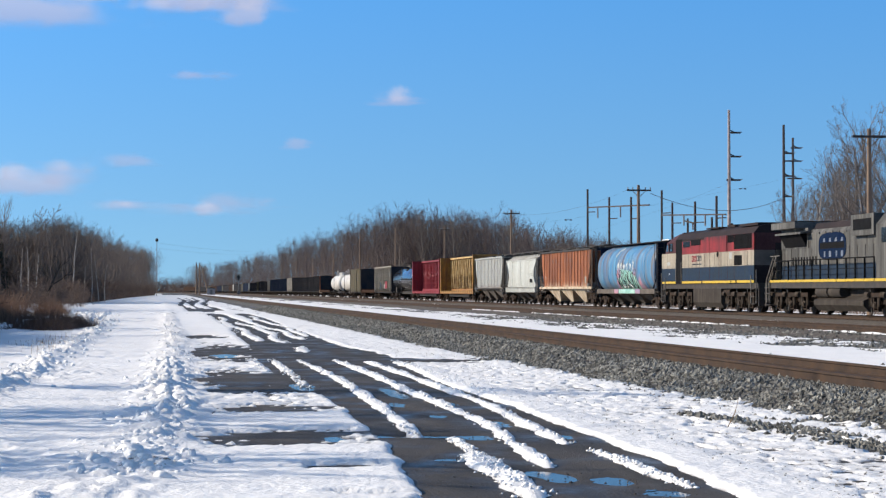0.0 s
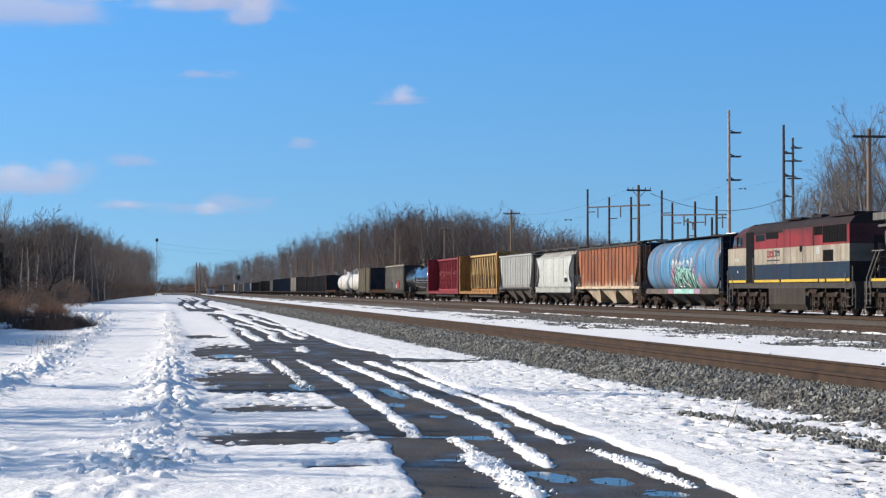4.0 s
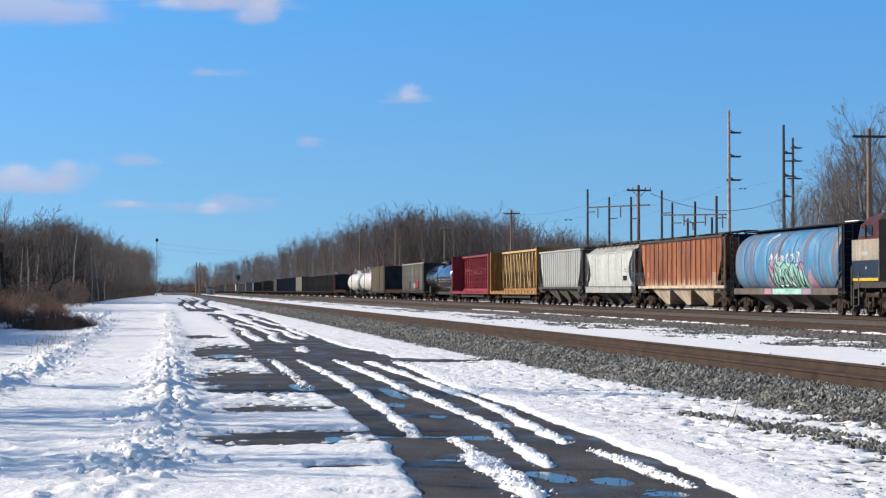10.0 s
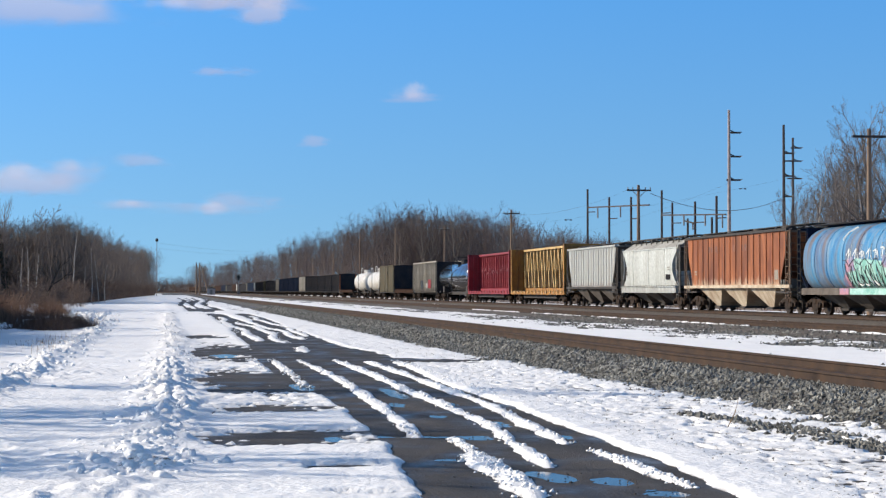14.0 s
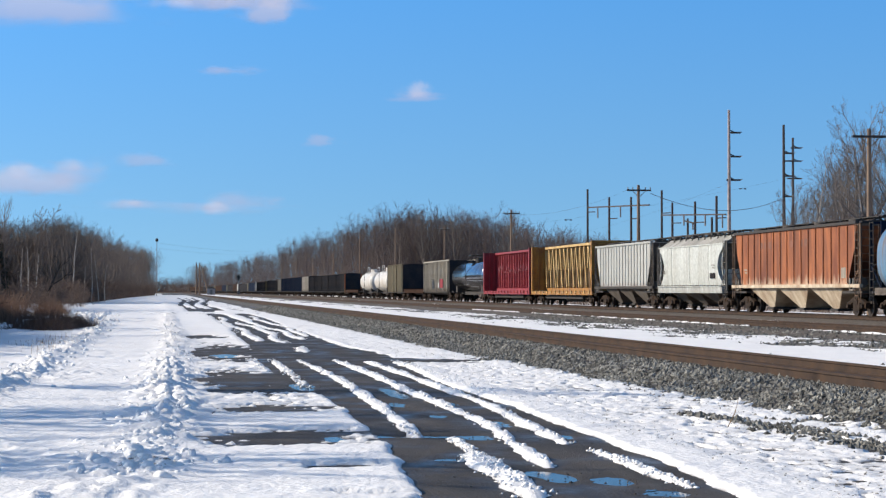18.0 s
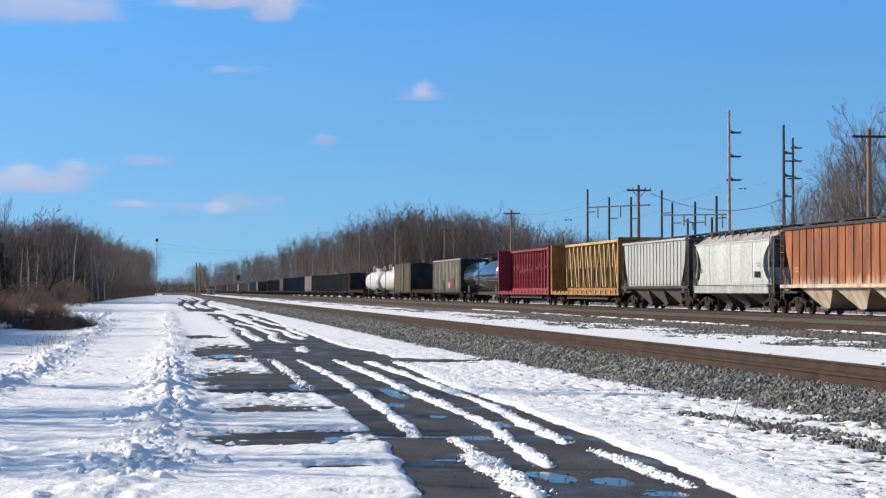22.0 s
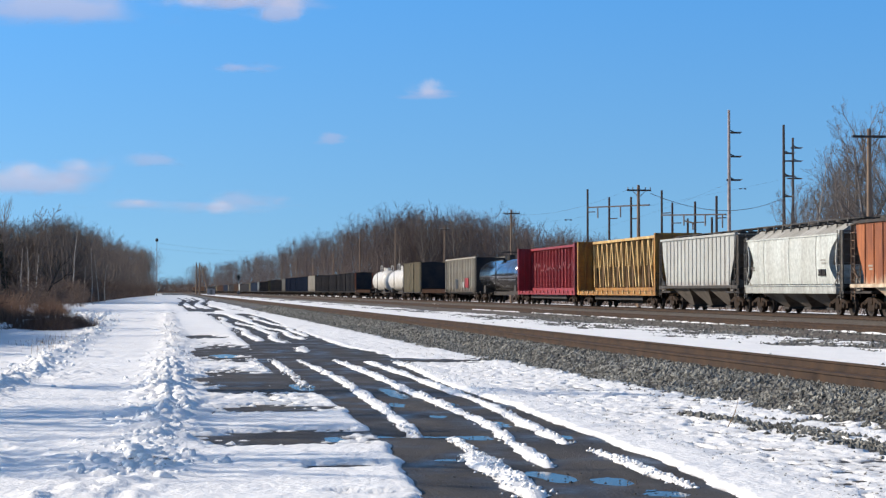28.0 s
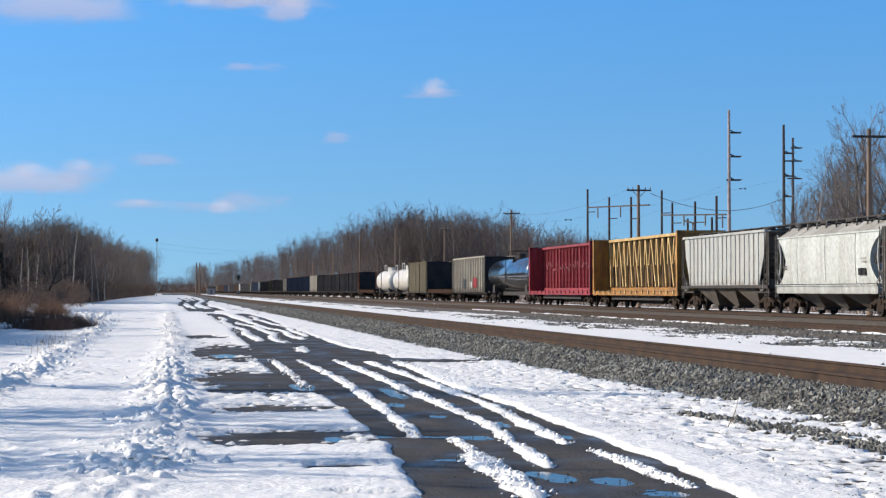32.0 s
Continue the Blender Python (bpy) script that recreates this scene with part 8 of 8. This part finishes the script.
for x, y, hgt, seed in ((-10.7, 222, 9.6, 1), (-9.5, 246, 7.6, 2), (-9.0, 258, 7.0, 3), (-16.5, 221, 7.0, 4), (-15.7, 220, 7.3, 5), (-14.9, 222, 6.6, 6), (-8.5, 268, 6.0, 7), (-10.0, 234, 5.0, 8)):
    bare_tree("birch_tree", x, y, hgt, 400 + seed, "birch", "slender pale-barked birch at the edge of the woods", 0.085, (9, 4, 3), 0.5, 0.03 * (seed % 3 - 1), 0.08, 0.4, 0.22, 0.012, "bark")
bare_tree("bare_tree", -11.6, 176, 5.8, 451, "bark_black", "dark leaning bare tree in the brush", 0.2, (6, 4, 3), 0.8, 0.55, 0.05, 0.35, 0.55, 0.02)
bare_tree("bare_tree", -11.9, 188, 4.6, 453, "bark_black", "dark slim bare tree in the brush", 0.10, (6, 4), 0.6, 0.1, 0.05, 0.4, 0.4, 0.012)
bare_tree("bare_tree", -15.4, 236, 12.6, 455, "bark", "pale round-crowned bare tree above the woods", 0.22, (13, 7, 5), 0.9, 0.0, 0.06, 0.55, 0.40, 0.025)
bare_tree("bare_tree", -19.6, 232, 13.4, 452, "bark_near", "tall bare tree at the edge of the woods", 0.2, (12, 7, 5), 0.6, 0.0, 0.1, 0.3, 0.35, 0.015)
for x, y, hgt, seed in ((52.6, 380, 18.6, 1), (54.5, 384, 17.6, 2), (59.6, 380, 18.4, 3), (70.2, 382, 16.6, 4), (72.6, 386, 16.0, 5), (78.0, 372, 15.8, 6), (81.5, 374, 13.0, 7), (75.2, 380, 14.0, 8), (48.0, 384, 16.2, 9)):
    bare_tree("bare_tree", x, y, hgt, 480 + seed, "bark", "tall pale bare tree standing out from the woods", 0.2, (14, 8, 6), 0.7, 0.0, 0.08, 0.35, 0.36, 0.014, "bark")


forest("woods", WOOD, spots_in(26, lambda: (lambda y: (0.349 * y + 9 * rs.rand(), y, -0.2))(184 + 22 * rs.rand()), 11, 15), "bark_near", "slim bare trees behind the tall ones beside the line")


def conifer(x, y, height, seed):
    rs = np.random.RandomState(seed)
    tree = thing("conifer", pose(x, y, -0.2), "dark dense evergreen conifer", "tree")
    part("trunk", Geo().tube((0, 0, 0), (0, 0, height), 0.16, 0.02, 8), "bark_dark", tree)
    vs, fs, o = [], [], 0
    for k in range(2600):
        t = rs.rand() ** 0.8
        z = height * (0.06 + 0.94 * t)
        a, reach = rs.rand() * 6.283, (1 - t) * height * 0.24 * (0.35 + 0.65 * rs.rand()) + 0.1
        c = np.array([math.cos(a) * reach, math.sin(a) * reach, z - reach * 0.25])
        d = np.array([math.cos(a), math.sin(a), -0.4]) * 0.35
        w = np.array([-math.sin(a), math.cos(a), 0.15 * rs.randn()]) * 0.13
        vs += [c - d - w * 0.3, c - w, c + d, c + w]
        fs.append((o, o + 1, o + 2, o + 3))
        o += 4
    ob = new("crown", bulk("crown", vs, fs, "needles"))
    ob.parent = tree


conifer(-20.2, 232, 9.2, 1)
conifer(-22.0, 236, 8.4, 2)


def weeds(name, n, place, low, high, width, material, label, seed, splay=0.7):
    """Dry stems and blades in one mesh."""
    r = np.random.RandomState(seed)
    vs, fs = np.empty((n * 4, 3)), np.arange(n * 4).reshape(n, 4)
    for i in range(n):
        x, y, tall = place(r)
        z = float(bed(np.array([x]), np.array([y]))[0])
        h = (low + (high - low) * r.rand() ** 1.5) * tall
        a = r.rand() * 6.283
        lean = np.array([math.cos(a), math.sin(a), 0]) * h * splay * r.rand()
        w = np.array([math.cos(a + 1.5), math.sin(a + 1.5), 0]) * width
        p = np.array([x, y, z - 0.02])
        vs[4 * i:4 * i + 4] = p - w, p + w, p + lean + w * 0.2 + (0, 0, h), p + lean - w * 0.2 + (0, 0, h * 0.98)
    return tagged(new(name, bulk(name, vs, fs, material)), label, "dry weeds", kind="stuff")


def clumped(cx, cy, sx, sy, clumps, seed):
    r0 = np.random.RandomState(seed)
    pts = [(cx + sx * r0.randn(), cy + sy * r0.randn(), 0.15 + 0.35 * r0.rand(), 0.45 + 0.75 * r0.rand()) for _ in range(clumps)]

    def place(r):
        x, y, s, tall = pts[r.randint(len(pts))]
        u, v = r.randn(), r.randn()
        return x + s * u, y + s * 1.6 * v, tall * math.exp(-0.22 * (u * u + v * v))
    return place


weeds("dry_weeds", 11000, clumped(-10.0, 114, 0.55, 5.0, 46, 1), 0.4, 1.65, 0.013, "weeds", "tall rust-brown dry weeds in the ditch", 31, 0.75)
weeds("dry_weeds", 5000, clumped(-6.75, 117, 0.40, 3, 22, 2), 0.4, 1.6, 0.012, "weeds", "rust-brown dry weeds beside the snow", 32, 0.8)
weeds("dry_weeds", 9000, clumped(-4.6, 80, 0.55, 2.6, 70, 3), 0.35, 0.85, 0.012, "mound", "matted brown weeds on the ditch bank", 33, 0.9)
weeds("dry_weeds", 4000, clumped(-7.2, 97, 0.7, 5, 50, 6), 0.25, 0.75, 0.012, "mound", "brown brush along the bank", 36, 0.6)
weeds("dry_weeds", 4500, clumped(-8.3, 92, 0.55, 4, 34, 7), 0.3, 1.0, 0.012, "weeds", "rust-brown weeds on the slope of the ditch", 37, 0.6)
weeds("dry_grass", 260, clumped(-3.3, 55, 0.45, 4, 24, 4), 0.15, 0.5, 0.008, "dry_grass", "sparse dry stalks standing in the snow", 34)
forest("brush", SHRUB, [(-3.6 - 1.5 * rs.rand(), 77 + 12 * rs.rand(), -0.3, 0.35 + 0.6 * rs.rand() ** 2, 6.28 * rs.rand()) for _ in range(60)], "bark_dark", "dark low brush tangled beside the snow bank", "brush")
forest("brush", SHRUB, [(-8 - 9 * rs.rand(), 125 + 95 * rs.rand(), -0.2, 1.2 + 1.8 * rs.rand(), 6.28 * rs.rand()) for _ in range(150)], "bark_dark", "dark bare brush before the woods", "brush")
# one bent stalk on the shoulder
part_stalk = Geo()
part_stalk.tube((6.42, 20.9, 0), (6.56, 21.0, 0.20), 0.006, n=5).tube((6.56, 21.0, 0.20), (6.60, 21.0, 0.36), 0.005, 0.003, n=5)
tagged(part("dry_stalk", part_stalk, "dry_grass"), "single dry stalk standing in the snow", "stalk")


# ---- clouds ----
def cloud_material(dense, low, high, soft=0.75):
    """Vapour that glows: denser inside, frayed at the rim; its emission colour holds a flat, shaded grey-lilac foot and
    a sunlit head.
    """
    m = bpy.data.materials.new("cloud_vapour")
    m.use_nodes = True
    n, link = m.node_tree.nodes, m.node_tree.links.new
    n.remove(n["Principled BSDF"])
    out = n["Material Output"]
    co = n.new("ShaderNodeTexCoord")
    info = n.new("ShaderNodeObjectInfo")
    axes = n.new("ShaderNodeSeparateXYZ")
    link(co.outputs["Object"], axes.inputs[0])
    foot = n.new("ShaderNodeMath")  # the lower half falls off faster
    foot.operation = "MINIMUM"
    foot.inputs[1].default_value = 0.0
    link(axes.outputs["Y"], foot.inputs[0])
    fall = n.new("ShaderNodeMath")
    fall.operation = "MULTIPLY_ADD"
    fall.inputs[1].default_value = 0.9
    link(foot.outputs[0], fall.inputs[0]), link(axes.outputs["Y"], fall.inputs[2])
    round_place = n.new("ShaderNodeCombineXYZ")
    link(axes.outputs["X"], round_place.inputs[0]), link(fall.outputs[0], round_place.inputs[1])
    length = n.new("ShaderNodeVectorMath")
    length.operation = "LENGTH"
    link(round_place.outputs[0], length.inputs[0])
    scale = n.new("ShaderNodeVectorMath")
    scale.operation = "SCALE"
    scale.inputs[0].default_value = (13.0, 7.0, 3.0)
    link(info.outputs["Random"], scale.inputs["Scale"])
    off = n.new("ShaderNodeVectorMath")
    off.operation = "MULTIPLY_ADD"
    off.inputs[1].default_value = (1.5, 1.1, 1.0)
    link(co.outputs["Object"], off.inputs[0]), link(scale.outputs[0], off.inputs[2])
    noi = n.new("ShaderNodeTexNoise")
    noi.inputs["Scale"].default_value, noi.inputs["Detail"].default_value, noi.inputs["Roughness"].default_value = 1.0, 5, 0.5
    link(off.outputs[0], noi.inputs["Vector"])
    edge = n.new("ShaderNodeMath")
    edge.operation = "MULTIPLY_ADD"
    edge.inputs[1].default_value, edge.inputs[2].default_value = -0.8, 0.55
    link(length.outputs["Value"], edge.inputs[0])
    both = n.new("ShaderNodeMath")
    both.operation = "MULTIPLY_ADD"
    both.inputs[1].default_value = 1.5
    link(noi.outputs[0], both.inputs[0]), link(edge.outputs[0], both.inputs[2])
    ramp = n.new("ShaderNodeMapRange")
    ramp.interpolation_type = "SMOOTHERSTEP"
    ramp.inputs[1].default_value, ramp.inputs[2].default_value, ramp.inputs[4].default_value = 0.52, 0.52 + soft, dense
    link(both.outputs[0], ramp.inputs[0])
    lit = n.new("ShaderNodeMapRange")
    lit.inputs[1].default_value, lit.inputs[2].default_value = -0.45, 0.35
    link(axes.outputs["Y"], lit.inputs[0])
    hue = n.new("ShaderNodeMix")
    hue.data_type = "RGBA"
    hue.inputs[6].default_value, hue.inputs[7].default_value = (*low, 1), (*high, 1)
    link(lit.outputs[0], hue.inputs[0])
    em = n.new("ShaderNodeEmission")
    link(hue.outputs[2], em.inputs[0])
    tr = n.new("ShaderNodeBsdfTransparent")
    mix = n.new("ShaderNodeMixShader")
    link(ramp.outputs[0], mix.inputs[0]), link(tr.outputs[0], mix.inputs[1]), link(em.outputs[0], mix.inputs[2])
    link(mix.outputs[0], out.inputs[0])
    return m


M["cloud"] = cloud_material(0.62, (0.33, 0.36, 0.53), (0.50, 0.49, 0.60))
M["puff"] = cloud_material(0.54, (0.42, 0.44, 0.60), (0.58, 0.55, 0.64), 1.0)
M["thin_cloud"] = cloud_material(0.36, (0.34, 0.38, 0.55), (0.46, 0.43, 0.56), 0.9)


def sky_place(azimuth, elevation, d=4300.0):
    a, e = radians(azimuth), radians(elevation)
    p = Vector((math.sin(a) * math.cos(e), math.cos(a) * math.cos(e), math.sin(e))) * d
    return Matrix.Translation(p) @ Euler((radians(90 + elevation), 0, -a)).to_matrix().to_4x4()


def cloud(a0, e0, a1, e1, wide, high, material="cloud"):
    """A wisp of cloud far off: a gently bulging sheet, wide and high in degrees, that drifts from one bearing to another."""
    g = Geo()
    n = 16
    vs = []
    for j in range(n + 1):
        for i in range(n + 1):
            x, y = 3.4 * (i / n - 0.5), 3.4 * (j / n - 0.5)
            vs.append((x, y, -0.3 * (x * x + y * y)))
    fs = [(j * (n + 1) + i, j * (n + 1) + i + 1, (j + 1) * (n + 1) + i + 1, (j + 1) * (n + 1) + i) for j in range(n) for i in range(n)]
    g.add(vs, fs)
    ob = part("cloud", g, material)
    k = 4300 * radians(1) / 2
    wide, high = wide * 1.35, high * 1.35
    size = Matrix.Diagonal((wide * k, high * k, 30.0, 1))
    ob.data.transform(Matrix())
    ob.scale = (wide * k, high * k, 30.0)
    m0, m1 = sky_place(a0, e0), sky_place(a1, e1)
    ob.matrix_basis = m0 @ size
    tagged(ob, "soft white and lilac cloud in a blue sky", "cloud", "drifting clouds")
    CLOUDS.append((ob, m0, m1))


CLOUDS = []


cloud(-3.75, 8.32, -2.83, 8.46, 5.2, 1.7)
cloud(-2.3, 8.86, -1.4, 8.94, 2.6, 0.8, "puff")
cloud(-0.3, 8.66, 0.9, 8.80, 2.0, 0.9, "puff")
cloud(0.9, 8.80, 2.2, 8.92, 5.4, 1.3)
cloud(1.2, 8.74, 2.5, 8.88, 1.7, 1.1, "puff")
cloud(2.3, 8.36, 3.6, 8.52, 1.9, 1.3)
cloud(7.00, 5.78, 8.10, 6.02, 2.3, 0.42, "thin_cloud")
cloud(7.00, 5.93, 8.10, 6.17, 1.25, 0.85, "puff")
cloud(1.14, 6.54, 2.68, 6.82, 2.1, 0.46, "thin_cloud")
cloud(0.75, 6.54, 2.29, 6.82, 1.0, 0.42, "thin_cloud")
cloud(3.98, 4.46, 5.19, 4.65, 1.25, 0.49, "thin_cloud")
cloud(-4.08, 3.16, -3.66, 3.21, 4.2, 1.2)
cloud(-3.3, 3.36, -2.8, 3.41, 3.0, 0.9, "thin_cloud")
cloud(-4.5, 3.50, -4.08, 3.55, 1.7, 0.75, "puff")
cloud(-3.0, 3.72, -2.4, 3.76, 1.9, 0.70, "puff")
cloud(-1.32, 3.90, -0.56, 3.94, 2.1, 0.60, "thin_cloud")
cloud(1.25, 2.46, 1.70, 2.52, 1.3, 0.65, "puff")
cloud(-1.25, 2.62, -0.8, 2.68, 0.85, 0.42, "puff")
cloud(-1.0, 2.56, -0.5, 2.60, 3.2, 0.40, "thin_cloud")
cloud(1.23, 2.48, 1.66, 2.54, 4.2, 0.60, "thin_cloud")
cloud(2.1, 2.66, 2.6, 2.72, 2.4, 0.70, "thin_cloud")


# ---- what moves ----
def motions():
    """The train rolls towards the camera and slows; its wheels turn; the clouds drift."""
    for car, y in MOVING:
        rows = []
        for k in range(17):
            t = 2.0 * k
            yy = y - run(t)
            turn = math.degrees(math.atan(max(0.0, yy - BEND_Y) / BEND_R))
            rows.append((t, pose(track_x(FAR_X, yy), yy, RAIL, 0, 0, turn)))
        walk(car, rows)
    total = run(32.0)
    times = {}
    for r in (WHEEL_R, 0.52):
        step, rows, t = radians(80) * r, [], 0.0
        n = int(total / step) + 1
        for k in range(n + 1):
            s = total * k / n
            lo, hi = 0.0, 32.0
            for _ in range(40):
                mid = (lo + hi) / 2
                lo, hi = (mid, hi) if run(mid) < s else (lo, mid)
            rows.append((round(lo * FPS) / FPS, s))
        times[r] = rows
    for w, a, r in ROLLING:
        walk(w, [(t, pose(0, a, r, math.degrees(run(t) / r), 0, 0)) for t, s in times[r]])
    for cloud, m0, m1 in CLOUDS:
        walk(cloud, [(0.0, m0), (32.0, m1)])


motions()
